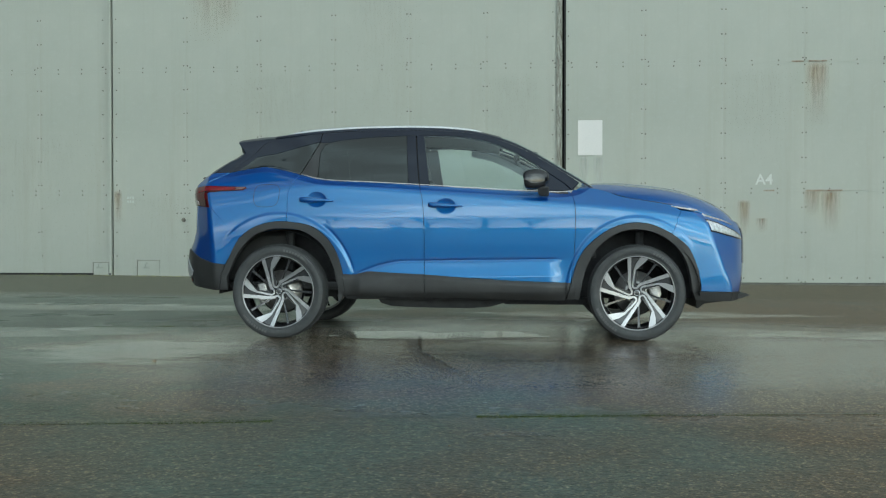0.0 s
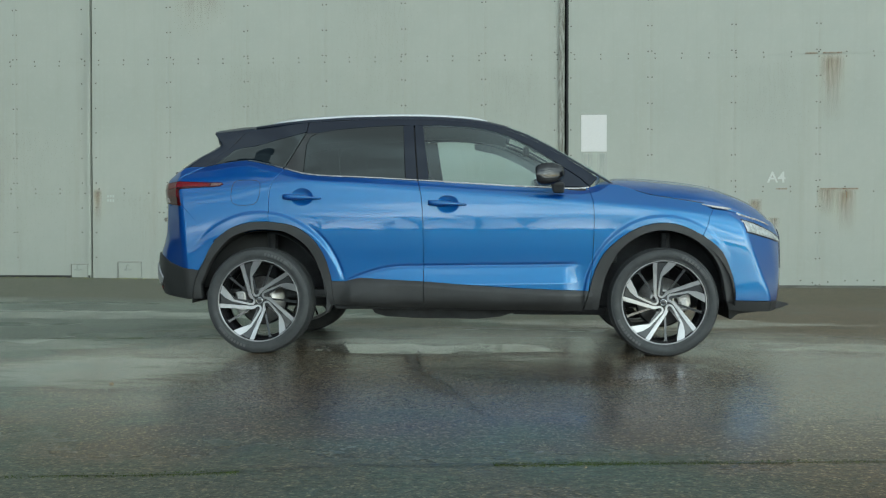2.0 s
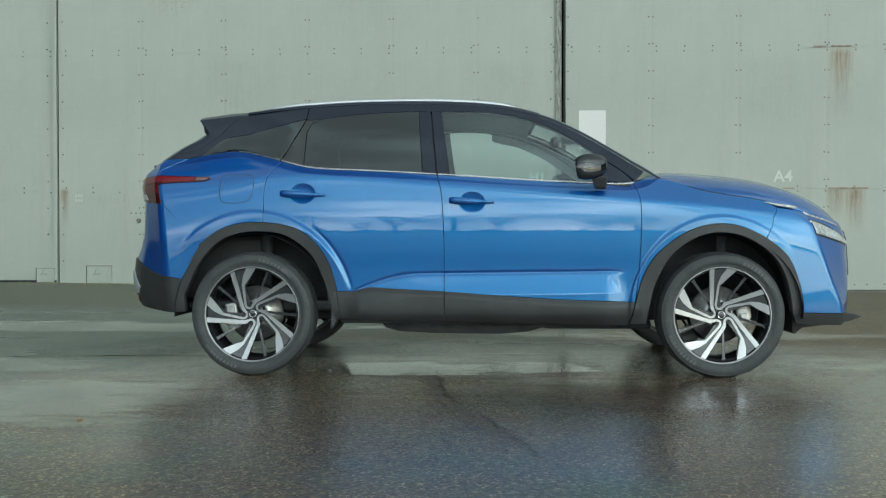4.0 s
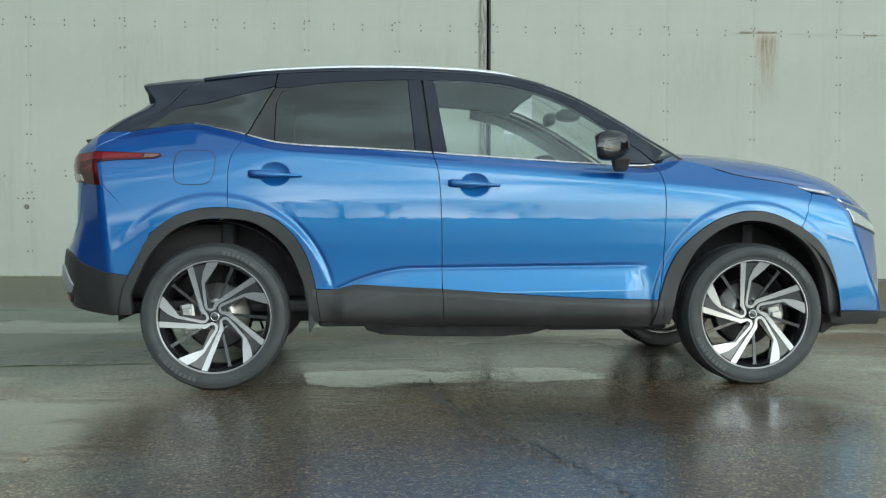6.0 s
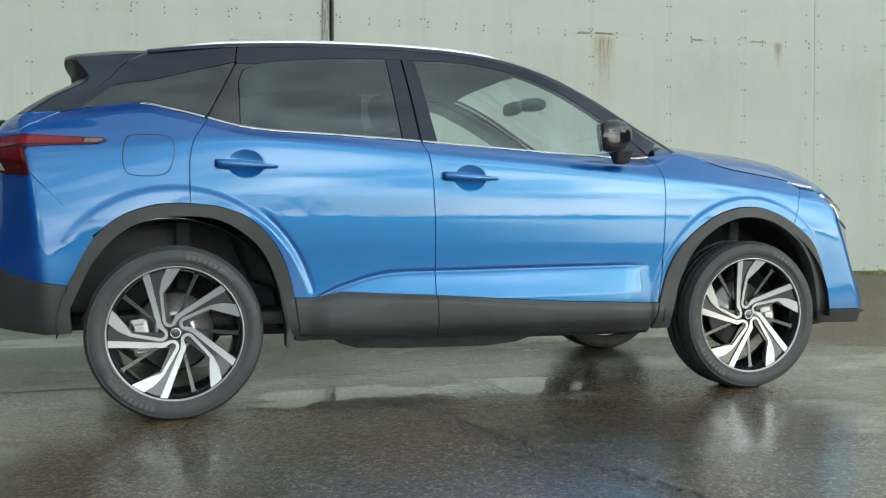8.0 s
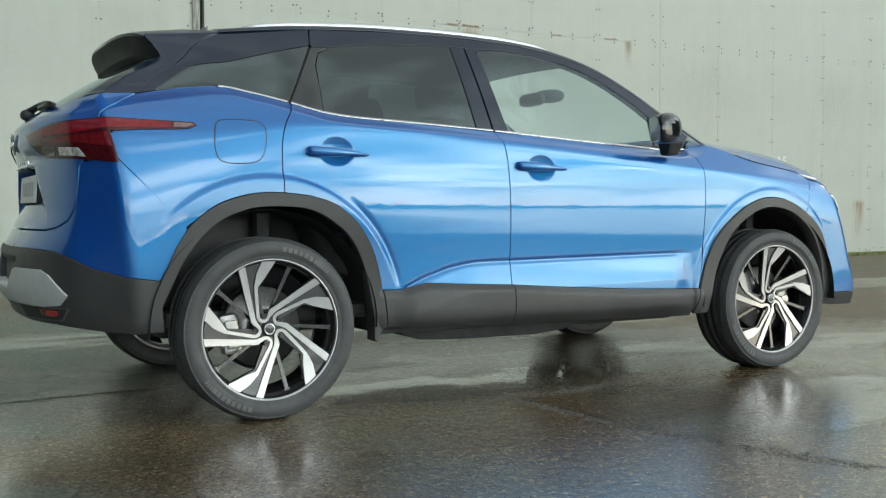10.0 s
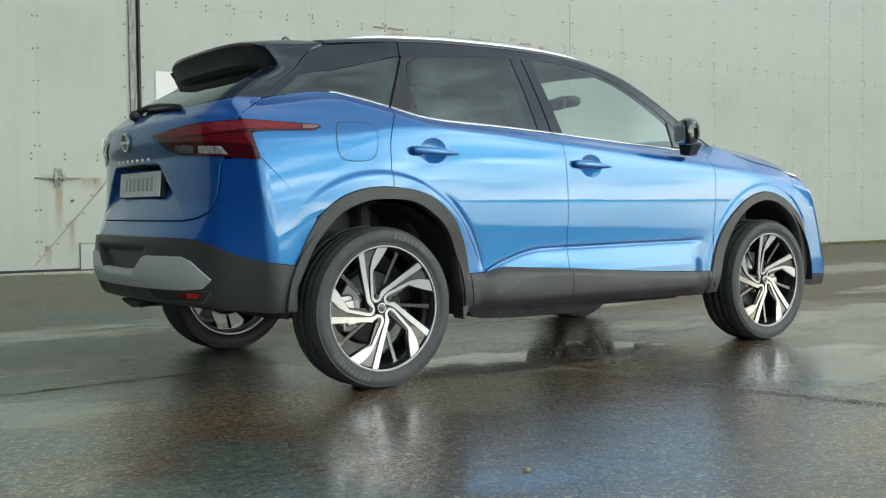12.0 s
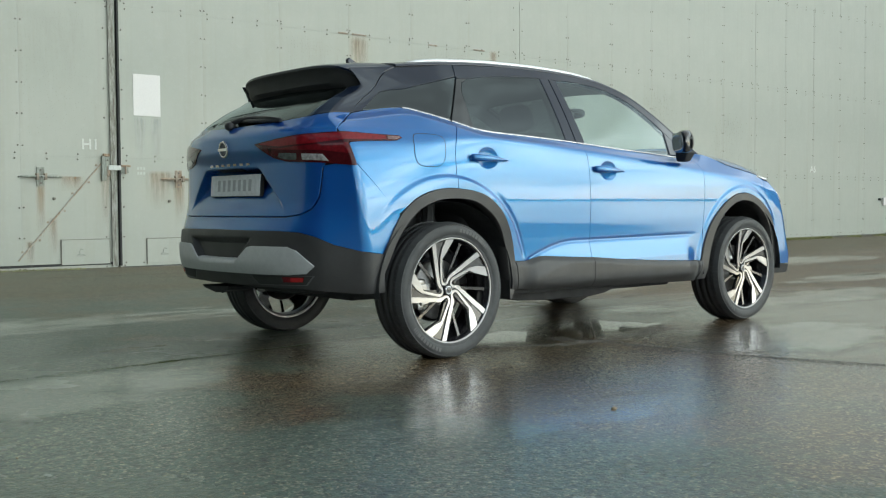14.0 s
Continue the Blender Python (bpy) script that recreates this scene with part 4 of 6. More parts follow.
side_pair("arch_trim", patch(S(*spl(ARCH_R_OUT)) + S((-1.752, 0.48)) + S(*spl(ARCH_R_IN)), raise_by=0.010, lip=0.07), PLASTIC, QUARTER, "black plastic wheel-arch trim")
side_pair("arch_trim", patch(S(*spl(ARCH_F_OUT)) + S(*spl(ARCH_F_IN)), raise_by=0.010, lip=0.07), PLASTIC, WING, "black plastic wheel-arch trim")
FLAP = [(-1.525, 1.10), (-1.515, 1.135), (-1.485, 1.152), (-1.385, 1.152), (-1.345, 1.140), (-1.333, 1.105), (-1.340, 1.045), (-1.360, 1.005), (-1.400, 0.990), (-1.480, 0.990), (-1.515, 1.005), (-1.528, 1.045)]
FLAP_LOOP = spl(FLAP + FLAP[:1])[:-1]
sheet("flap_gap", patch(S(*FLAP_LOOP), gap=-0.0040, lip=0, raise_by=0.0005, step=0.05), GAP_DARK, QUARTER[0])
sheet("fuel_flap", patch(S(*FLAP_LOOP), gap=0.0, lip=0.001, raise_by=0.0014), PAINT, QUARTER[0])

# black glasshouse
side_pair("pillar", patch(S((-0.393, 1.537), (-0.322, 1.541), (-0.281, 1.159), (-0.360, 1.164))), GLOSS_BLACK, RD, "gloss black pillar trim")
side_pair("pillar", patch(S((-0.317, 1.541), (-0.258, 1.534), (-0.200, 1.155), (-0.275, 1.159))), GLOSS_BLACK, FD, "gloss black pillar trim")
side_pair("trim_or_backing", patch(S((-0.395, 1.53), (-0.250, 1.53), (-0.190, 1.0), (-0.370, 1.0)), gap=0, lip=0.02, raise_by=-0.022), TRIM_DARK, (car, car), "dark centre pillar lining")
TOP_LINE = [(0.92, 1.172), (0.76, 1.277), (0.58, 1.384), (0.41, 1.468), (0.23, 1.528), (0.08, 1.558), (-0.14, 1.578), (-0.43, 1.586), (-0.68, 1.584), (-1.05, 1.566), (-1.42, 1.530)]
GLASS_TOP = [(-1.055, 1.487), (-0.98, 1.490), (-0.85, 1.511), (-0.67, 1.527), (-0.53, 1.534), (-0.39, 1.538), (-0.26, 1.536), (-0.13, 1.538), (0.05, 1.525), (0.23, 1.489), (0.40, 1.424), (0.55, 1.339), (0.66, 1.265), (0.80, 1.170), (0.866, 1.114)]
side_pair("roof_side", patch(S(*spl(TOP_LINE[:10])) + S((-1.062, 1.500)) + S(*spl(GLASS_TOP)), lip=0.03), GLOSS_BLACK, (car, car), "gloss black roof edge and windscreen pillar")
side_pair("mirror_base", patch(S((0.652, 1.110), (0.862, 1.108), (0.80, 1.166), (0.664, 1.257)), raise_by=0.002), GLOSS_BLACK, FD)
FWIN = patch(S((-0.200, 1.155)) + S(*on_belt(-0.19, 0.65)) + S((0.658, 1.262)) + S(*spl(GLASS_TOP[6:13])[::-1]) + S((-0.258, 1.534)), gap=0.001, lip=0.004, raise_by=-0.004)
side_pair("window", FWIN, GLASS, FD, "clear side glass")
RWIN = patch(S((-1.055, 1.206)) + S(*on_belt(-1.05, -0.362)) + S((-0.393, 1.537)) + S(*spl(GLASS_TOP[1:6])[::-1]) + S((-1.03, 1.462), (-1.052, 1.41)), gap=0.001, lip=0.004, raise_by=-0.004)
side_pair("window", RWIN, TINTED, RD, "dark tinted glass")
side_pair("window_fillet", patch(S((-1.188, 1.243), (-1.057, 1.206), (-1.055, 1.41), (-1.032, 1.464), (-0.985, 1.488), (-1.060, 1.487))), FILLET, RD)
QWIN = patch(S((-1.702, 1.276), (-1.58, 1.291), (-1.462, 1.304), (-1.33, 1.281), (-1.195, 1.246), (-1.066, 1.492), (-1.25, 1.447), (-1.42, 1.402), (-1.567, 1.379)), lip=0.006, raise_by=-0.001, gap=0.0015)
side_pair("quarter_window", QWIN, TINTED, QUARTER, "dark tinted glass")
side_pair("rear_pillar", patch(S((-1.772, 1.263), (-1.704, 1.274), (-1.569, 1.380), (-1.42, 1.404), (-1.25, 1.449), (-1.064, 1.497), (-1.055, 1.566), (-1.25, 1.549), (-1.42, 1.529), (-1.60, 1.395)), gap=0.0015), GLOSS_BLACK, (car, car), "gloss black rear roof pillar")
# dark panel added behind the whole quarter glass to keep it evenly dark
side_pair("trim_or_backing", patch(S((-1.715, 1.264), (-1.58, 1.280), (-1.462, 1.292), (-1.33, 1.270), (-1.175, 1.234), (-1.06, 1.500), (-1.25, 1.455), (-1.42, 1.410), (-1.567, 1.386)), gap=0, lip=0.02, raise_by=-0.018), TRIM_DARK, (car, car), "dark backing added behind the quarter glass")
# backing strip added to stop light coming through the door gap
side_pair("trim_or_backing", patch(S((-1.235, 1.20), (-1.075, 1.17), (-1.062, 1.30), (-1.055, 1.50), (-1.12, 1.51), (-1.16, 1.36)), gap=0, lip=0.02, raise_by=-0.020), TRIM_DARK, (car, car), "dark backing added behind the rear door gap")

sheet("trim_or_backing", patch(S((0.23, 1.515), (0.40, 1.450), (0.58, 1.365), (0.76, 1.255), (0.90, 1.155), (0.78, 1.115), (0.66, 1.205), (0.55, 1.280), (0.40, 1.365), (0.23, 1.440), (0.05, 1.480), (0.05, 1.525)), gap=0, lip=0.02, raise_by=-0.022), LINING, car, "grey windscreen pillar lining", True)


# roof, windscreen and bonnet
def crown(x, v, edge, half, rise, n):
    a = v * math.pi / 2
    s, c = math.sin(a), math.cos(a)
    r = (abs(s) ** n + abs(c) ** n) ** (-1 / n)
    return Vector((x, half * r * s, edge + rise * r * c))


roof_rise = table((-1.8, 0.034), (-1.43, 0.036), (-1.1, 0.044), (-0.6, 0.045), (0.2, 0.048), (0.5, 0.052), (1.0, 0.055))


def top_skin(x, v):
    z = roof_edge(x)
    return crown(x, v, z, glasshouse(x, z) + 0.002, roof_rise(x), 2.6)


NO_FINE = ()
roof = sheet("roof", patch([(-1.43, -1), (0.30, -1), (0.33, -0.6), (0.345, 0.0), (0.33, 0.6), (0.30, 1), (-1.43, 1)], top_skin, 0.06, lip=0.02, gap=0.001, fine_u=NO_FINE, fine_z=NO_FINE), GLOSS_BLACK, car, "gloss black roof")
PILLAR_V = 0.80
for flip in (False, True):
    sheet("windscreen_pillar", patch([(0.302, -1), (1.02, -1), (1.02, -PILLAR_V), (0.312, -PILLAR_V)], top_skin, 0.04, gap=0.0, lip=0.01, fine_u=NO_FINE, fine_z=NO_FINE), GLOSS_BLACK, car, flip=flip)
sheet("windscreen", patch([(0.31, -PILLAR_V), (1.0, -PILLAR_V), (1.04, -0.5), (1.055, 0), (1.04, 0.5), (1.0, PILLAR_V), (0.31, PILLAR_V), (0.333, 0.6), (0.347, 0), (0.333, -0.6)], top_skin, 0.05, gap=0.001, lip=0.005, raise_by=-0.003, fine_u=NO_FINE, fine_z=NO_FINE), SCREEN_GLASS, car, "clear windscreen")
bonnet_edge = table((0.9, 1.118), (1.0, 1.122), (1.06, 1.114), (1.12, 1.095), (1.20, 1.069), (1.28, 1.048), (1.45, 1.021), (1.58, 0.999), (1.70, 0.968), (1.86, 0.930), (1.97, 0.893), (2.08, 0.855), (2.19, 0.825))
bonnet_mid = table((0.95, 1.180), (1.10, 1.187), (1.33, 1.168), (1.51, 1.150), (1.69, 1.120), (1.87, 1.066), (1.98, 1.020), (2.08, 0.955), (2.155, 0.880), (2.20, 0.84))
bonnet_taper = table((1.58, 0.812), (1.74, 0.785), (1.86, 0.745), (1.97, 0.665), (2.07, 0.56), (2.15, 0.40), (2.20, 0.17))


def bonnet_skin(x, v):
    e = bonnet_edge(x)
    wide = half_width(x, e) if x < 1.56 else bonnet_taper(x) + (half_width(1.56, bonnet_edge(1.56)) - 0.813) * smoothstep(1.75, 1.56, x)
    y = wide * v
    z = e + max(0.004, bonnet_mid(x) - e) * (1 - abs(v) ** 4.0)
    z += 0.010 * smoothstep(0.36, 0.28, abs(y)) * smoothstep(2.05, 1.7, x) * smoothstep(1.05, 1.3, x)
    return Vector((x, y, z))


BONNET_OUT = [(0.90, -1), (1.0, -1)] + [(1.1 + 0.1 * i, -1) for i in range(10)] + [(2.07, -1), (2.15, -1), (2.194, -1)]
bonnet = sheet("bonnet", patch(BONNET_OUT + [(a, -b) for a, b in reversed(BONNET_OUT)] + [(0.93, 0.92), (1.0, 0.82), (1.06, 0.5), (1.075, 0.0), (1.06, -0.5), (1.0, -0.82), (0.93, -0.92)], bonnet_skin, 0.05, fine_u=NO_FINE, fine_z=NO_FINE), PAINT, car, "blue metallic bonnet with two pressed ridges")
for sd in (1, -1):
    seam = [bonnet_skin(1.16 + 0.044 * i, -1) for i in range(11)]
    part("bonnet_gap", rope([(p.x, sd * (p.y - 0.001), p.z + 0.001) for p in seam], 0.0018, 6), GAP_DARK, bonnet)
part("cowl", box(0.93, 1.09, -0.70, 0.70, 1.06, 1.118, 0.01), PLASTIC, car, "black plastic cowl below the windscreen")

# tail: gate, glass, bumper
MID = REAR_U[3]
GATE_TOP = R((-0.50, 1.232), (-0.35, 1.218), (0.0, 1.206))
gate = patch(R((0.0, 0.738), (-0.52, 0.738), (-0.60, 0.748), (-0.66, 0.775), (-0.692, 0.83), (-0.705, 0.97)) + S((-1.925, 1.170), (-1.85, 1.216), (-1.772, 1.261)) + R((-0.59, 1.245)) + GATE_TOP, both=True, seam=MID, fine_u=FINE_U + ((-2.8, -2.2, 0.016),), fine_z=((0.74, 1.0, 0.012), (1.1, 1.24, 0.012)))
GATE = sheet("tailgate", gate, PAINT, car, "blue metallic tailgate with a recess for the plate")
sheet("rear_window", patch(GATE_TOP[::-1] + R((-0.565, 1.245), (-0.54, 1.33), (-0.515, 1.402), (0.0, 1.413)), both=True, seam=MID, lip=0.004, raise_by=-0.002, gap=0.001), TINTED, GATE, "dark tinted rear glass")
FIN = R((-0.565, 1.245), (-0.54, 1.33), (-0.53, 1.40)) + S((-1.672, 1.412), (-1.680, 1.435), (-1.698, 1.465), (-1.722, 1.490), (-1.725, 1.497), (-1.58, 1.514), (-1.437, 1.527), (-1.605, 1.395), (-1.772, 1.262))
for flip in (False, True):
    sheet("fin", patch(FIN, gap=0.001), GLOSS_BLACK, GATE, "gloss black fin beside the rear glass", flip)
BUMPER_TOP = S((-1.745, 0.55), (-1.86, 0.566)) + R((-0.76, 0.598), (-0.70, 0.636), (-0.62, 0.660), (-0.5, 0.666), (0.0, 0.668))
GATE_EDGE = R((0.0, 0.733), (-0.52, 0.733), (-0.605, 0.743), (-0.665, 0.770), (-0.698, 0.83), (-0.711, 0.985))
BUMPER = sheet("rear_bumper", patch(S((-1.888, 1.006), (-1.644, 0.742), (-1.660, 0.69), (-1.70, 0.60)) + BUMPER_TOP + GATE_EDGE, both=True, seam=MID, gap=0.0012), PAINT, car, "blue painted upper rear bumper")
sheet("lower_bumper", patch(BUMPER_TOP[::-1] + S((-1.746, 0.50), (-1.736, 0.45), (-1.728, 0.36), (-1.83, 0.356)) + R((-0.74, 0.366), (-0.60, 0.384), (0.0, 0.386)), both=True, seam=MID, raise_by=0.009, lip=0.06, fine_u=FINE_U + ((-2.8, -2.2, 0.016),), fine_z=((0.48, 0.66, 0.010),)), PLASTIC, BUMPER, "black plastic lower rear bumper")
SKID_HALF = R((0.0, 0.455), (-0.57, 0.455), (-0.655, 0.462), (-0.692, 0.497), (-0.615, 0.572), (-0.57, 0.588), (-0.335, 0.588), (-0.30, 0.580), (-0.215, 0.517), (-0.18, 0.510), (0.0, 0.508))
sheet("skid_plate", patch(SKID_HALF, both=True, seam=MID, raise_by=0.018, lip=0.03, gap=0.0), SKID, BUMPER, "silver-painted skid plate")
for flip in (False, True):
    sheet("reflector_rim", patch(R((-0.34, 0.395), (-0.645, 0.400), (-0.690, 0.452), (-0.285, 0.453)), raise_by=0.011, lip=0.01), SATIN_GREY, BUMPER, "thin grey rim round the reflector", flip)
    sheet("reflector_housing", patch(R((-0.344, 0.399), (-0.640, 0.404), (-0.681, 0.450), (-0.296, 0.451)), raise_by=0.013, lip=0.01), GAP_DARK, BUMPER, "", flip)
    sheet("reflector", patch(R((-0.52, 0.414), (-0.632, 0.416), (-0.645, 0.446), (-0.52, 0.446)), raise_by=0.0135, lip=0.004), LENS_MID, BUMPER, "", flip)
    sheet("reflector", patch(R((-0.565, 0.417), (-0.630, 0.419), (-0.642, 0.442), (-0.57, 0.442)), raise_by=0.016, lip=0.004), LENS_BRIGHT, BUMPER, "red rear reflector", flip)
part("rear_valance", box(-1.97, -1.74, -0.56, 0.56, 0.352, 0.40, 0.02), DARK, BUMPER, "dark underside of the rear bumper")

# tail lamps
for flip in (False, True):
    lens = sheet("tail_lamp", patch(R((-0.285, 1.103), (-0.42, 1.028), (-0.50, 1.008), (-0.70, 0.997)) + S((-1.876, 0.982), (-1.900, 1.095), (-1.80, 1.104), (-1.66, 1.109), (-1.622, 1.112), (-1.585, 1.127), (-1.602, 1.140), (-1.78, 1.146), (-1.915, 1.152)) + R((-0.62, 1.144), (-0.45, 1.126)), raise_by=0.006, lip=0.012), LENS_DARK, car, "smoked red tail lamp wrapping the rear corner", flip)
    sheet("light_strip", patch(R((-0.33, 1.102), (-0.47, 1.082), (-0.66, 1.092)) + S((-1.91, 1.108), (-1.75, 1.111), (-1.685, 1.114), (-1.680, 1.136), (-1.78, 1.141), (-1.91, 1.146)) + R((-0.62, 1.137), (-0.45, 1.120)), raise_by=0.0085, lip=0.003), LENS_RED, lens, "red light strip", flip)
    sheet("clear_tip", patch(S((-1.680, 1.114), (-1.628, 1.116), (-1.598, 1.127), (-1.608, 1.135), (-1.675, 1.136)), raise_by=0.0085, lip=0.003), LENS_TIP, lens, "pale clear tip", flip)
    sheet("red_body", patch(R((-0.40, 1.085), (-0.47, 1.068), (-0.70, 1.058)) + S((-1.898, 1.040), (-1.906, 1.098)) + R((-0.66, 1.088), (-0.47, 1.078)), raise_by=0.008, lip=0.003), LENS_MID, lens, "dark red lamp body", flip)
    sheet("reversing_lens", patch(R((-0.45, 1.034), (-0.50, 1.020), (-0.575, 1.014), (-0.582, 1.050), (-0.47, 1.056)), raise_by=0.0085, lip=0.003), LENS_SMOKE, lens, "clear reversing lens", flip)
    sheet("indicator_lens", patch(R((-0.605, 1.014), (-0.735, 1.004), (-0.705, 1.042), (-0.605, 1.048)), raise_by=0.0085, lip=0.003), LENS_PALE, lens, "clear indicator lens", flip)

# nose
nose_top = N((-0.62, 0.905), (-0.35, 0.865), (0.0, 0.85))
FB = sheet("front_bumper", patch(S((1.803, 0.362), (1.783, 0.52), (1.714, 0.68), (1.588, 0.787), (1.628, 0.90), (1.658, 0.957))[::-1] + S((1.803, 0.362)) + N((-0.60, 0.35), (0.0, 0.34)) + nose_top[::-1] + S((1.86, 0.925), (1.76, 0.942)), both=True, seam=FRONT_U[3], gap=0.0008), PAINT, car, "blue painted front bumper")
sheet("front_spoiler", patch(S((1.802, 0.358), (1.742, 0.352), (1.76, 0.300), (1.84, 0.29)) + N((-0.70, 0.285), (0.0, 0.285), (0.0, 0.338), (-0.60, 0.347)), both=True, seam=FRONT_U[3], raise_by=0.004, lip=0.05), TRIM_DARK, FB, "black plastic front spoiler")
part("chin", prism([(1.80, 0.225), (1.815, 0.222), (1.86, 0.258), (2.0, 0.276), (2.14, 0.300), (2.198, 0.325), (2.17, 0.337), (1.80, 0.33)], -0.62, 0.62, Matrix(((1, 0, 0, 0), (0, 0, 1, 0), (0, 1, 0, 0), (0, 0, 0, 1))), 0.004), TRIM_DARK, FB, "black plastic chin lip")
sheet("grille", patch(N((-0.50, 0.56), (0.0, 0.55), (0.0, 0.83), (-0.40, 0.83)), both=True, seam=FRONT_U[3], raise_by=0.004, lip=0.02), GLOSS_BLACK, FB, "gloss black grille")
for flip in (False, True):
    hl = sheet("headlamp", patch(S((1.838, 0.884), (1.874, 0.808), (1.93, 0.797)) + N((-0.68, 0.776), (-0.56, 0.752), (-0.47, 0.745), (-0.50, 0.768), (-0.62, 0.815)) + S((1.94, 0.858)), raise_by=0.007, lip=0.012), LENS_CLEAR, car, "clear slim headlamp", flip)
    sheet("lamp_edge", patch(S((1.830, 0.894), (1.868, 0.800), (1.93, 0.788)) + N((-0.68, 0.767), (-0.56, 0.743), (-0.45, 0.736), (-0.48, 0.776), (-0.62, 0.827)) + S((1.94, 0.870)), raise_by=0.004, lip=0.010), GLOSS_BLACK, hl, "black surround of the headlamp", flip)
    sheet("daytime_light", patch(S((1.585, 0.988), (1.68, 0.962), (1.80, 0.945)) + N((-0.76, 0.914), (-0.66, 0.878), (-0.58, 0.848), (-0.60, 0.862), (-0.68, 0.900)) + S((1.80, 0.956), (1.69, 0.974)), raise_by=0.009, lip=0.012), LENS_CLEAR, hl, "thin clear daytime running light", flip)


# ---- wheels ----
def ring_mesh(name, profile, material, segments=72):
    v, f = spin(profile, segments)
    return mesh_of(name, v, [q[::-1] for q in f], material, True)


RIM_R = 0.272


def dish(r):
    """How far the wheel's face stands out (toward -y) at a radius given as a share of the rim."""
    return -0.070 - 0.030 * min(1.0, r) ** 1.5


def flat_piece(pts, back, lift, material, name):
    """A piece of the wheel's face: an outline in shares of the rim, following the dish, with depth."""
    bm = bmesh.new()
    fine = []
    for a, b in zip(pts, pts[1:] + pts[:1]):
        n = max(1, int(math.hypot(b[0] - a[0], b[1] - a[1]) / 0.12))
        fine += [(a[0] + (b[0] - a[0]) * i / n, a[1] + (b[1] - a[1]) * i / n) for i in range(n)]
    front = [bm.verts.new((x * RIM_R, dish(math.hypot(x, y)) - lift, y * RIM_R)) for x, y in fine]
    rear = [bm.verts.new((x * RIM_R, dish(math.hypot(x, y)) + back, y * RIM_R)) for x, y in fine]
    f = bm.faces.new(front)
    bm.faces.new(rear[::-1])
    k = len(fine)
    for i in range(k):
        bm.faces.new((front[i], rear[i], rear[(i + 1) % k], front[(i + 1) % k]))
    bmesh.ops.recalc_face_normals(bm, faces=bm.faces)
    bmesh.ops.triangulate(bm, faces=[g for g in bm.faces if len(g.verts) > 4])
    me = bpy.data.meshes.new(name)
    bm.to_mesh(me)
    bm.free()
    me.materials.append(material)
    return me


TYRE_PROFILE = [(0.258, -0.088), (0.268, -0.104), (0.283, -0.112), (0.286, -0.1105), (0.289, -0.1135), (0.312, -0.1175), (0.330, -0.1145), (0.341, -0.106), (0.3475, -0.094), (0.3505, -0.080),
                (0.3515, -0.058), (0.3440, -0.056), (0.3440, -0.047), (0.3520, -0.045), (0.3522, -0.014), (0.3445, -0.012), (0.3445, -0.003), (0.3522, -0.001), (0.3520, 0.034), (0.3440, 0.036), (0.3440, 0.046), (0.3515, 0.048),
                (0.3505, 0.080), (0.3475, 0.094), (0.341, 0.106), (0.312, 0.1175), (0.268, 0.104), (0.258, 0.088)]


def tread_blocks():
    """Shoulder blocks and cross grooves of the tread."""
    v, f = [], []
    n = 76
    for row, (y0, y1, r0, r1) in enumerate(((-0.1115, -0.082, 0.3385, 0.3515), (-0.079, -0.060, 0.3505, 0.3535), (0.060, 0.079, 0.3535, 0.3505), (0.082, 0.1115, 0.3515, 0.3385))):
        for i in range(n):
            a0, a1 = 2 * math.pi * (i + 0.04) / n, 2 * math.pi * (i + 0.90) / n
            k = len(v)
            for rr in (-0.006, 0.0015):
                for a, y, r in ((a0, y0, r0), (a1, y0, r0), (a1 + 0.02, y1, r1), (a0 + 0.02, y1, r1)):
                    v.append(((r + rr) * math.sin(a), y, (r + rr) * math.cos(a)))
            f += [(k + 4, k + 5, k + 6, k + 7), (k, k + 1, k + 5, k + 4), (k + 1, k + 2, k + 6, k + 5), (k + 2, k + 3, k + 7, k + 6), (k + 3, k, k + 4, k + 7)]
    me = mesh_of("tread", v, f, TYRE)
    return me


def side_marks():
    """Raised marks on the sidewall, in place of lettering."""
    v, f = [], []
    for start, count, w in ((8, 8, 3.3), (36, 5, 1.8), (196, 8, 3.3), (225, 5, 1.8)):
        for i in range(count):
            a0 = radians(start + i * w * 1.28)
            a1 = a0 + radians(w * 0.86)
            k = len(v)
            for a in (a0, (a0 + a1) / 2, a1):
                for r, y in ((0.303, -0.1190), (0.322, -0.1185)):
                    v.append((r * math.sin(a), y, r * math.cos(a)))
            f += [(k, k + 2, k + 3, k + 1), (k + 2, k + 4, k + 5, k + 3)]
    return mesh_of("sidewall_mark", v, f, TYRE_MARK)


SPOKE = [(-0.490, 0.872), (-0.16, 0.985), (0.095, 0.985), (-0.150, 0.590), (-0.045, 0.120), (-0.02, 0.05), (-0.16, 0.06), (-0.245, 0.158)]


def face_band():
    """The bright band of one spoke: a broad blade at the rim, narrowing to the hub, round its bolt and out again as the next arm."""
    bx, by = -0.081, 0.191
    out = [(-0.116, 0.979), (-0.197, 0.80), (-0.227, 0.621), (-0.184, 0.185)]
    out += [(bx + 0.100 * math.cos(radians(a)), by + 0.100 * math.sin(radians(a))) for a in range(200, 341, 20)]
    out += [(0.078, 0.232), (0.752, 0.636), (0.684, 0.716), (0.008, 0.272)]
    out += [(bx + 0.056 * math.cos(radians(a)), by + 0.056 * math.sin(radians(a))) for a in range(0, -181, -30)]
    return out + [(-0.176, 0.597), (-0.078, 0.725), (0.078, 0.967)]


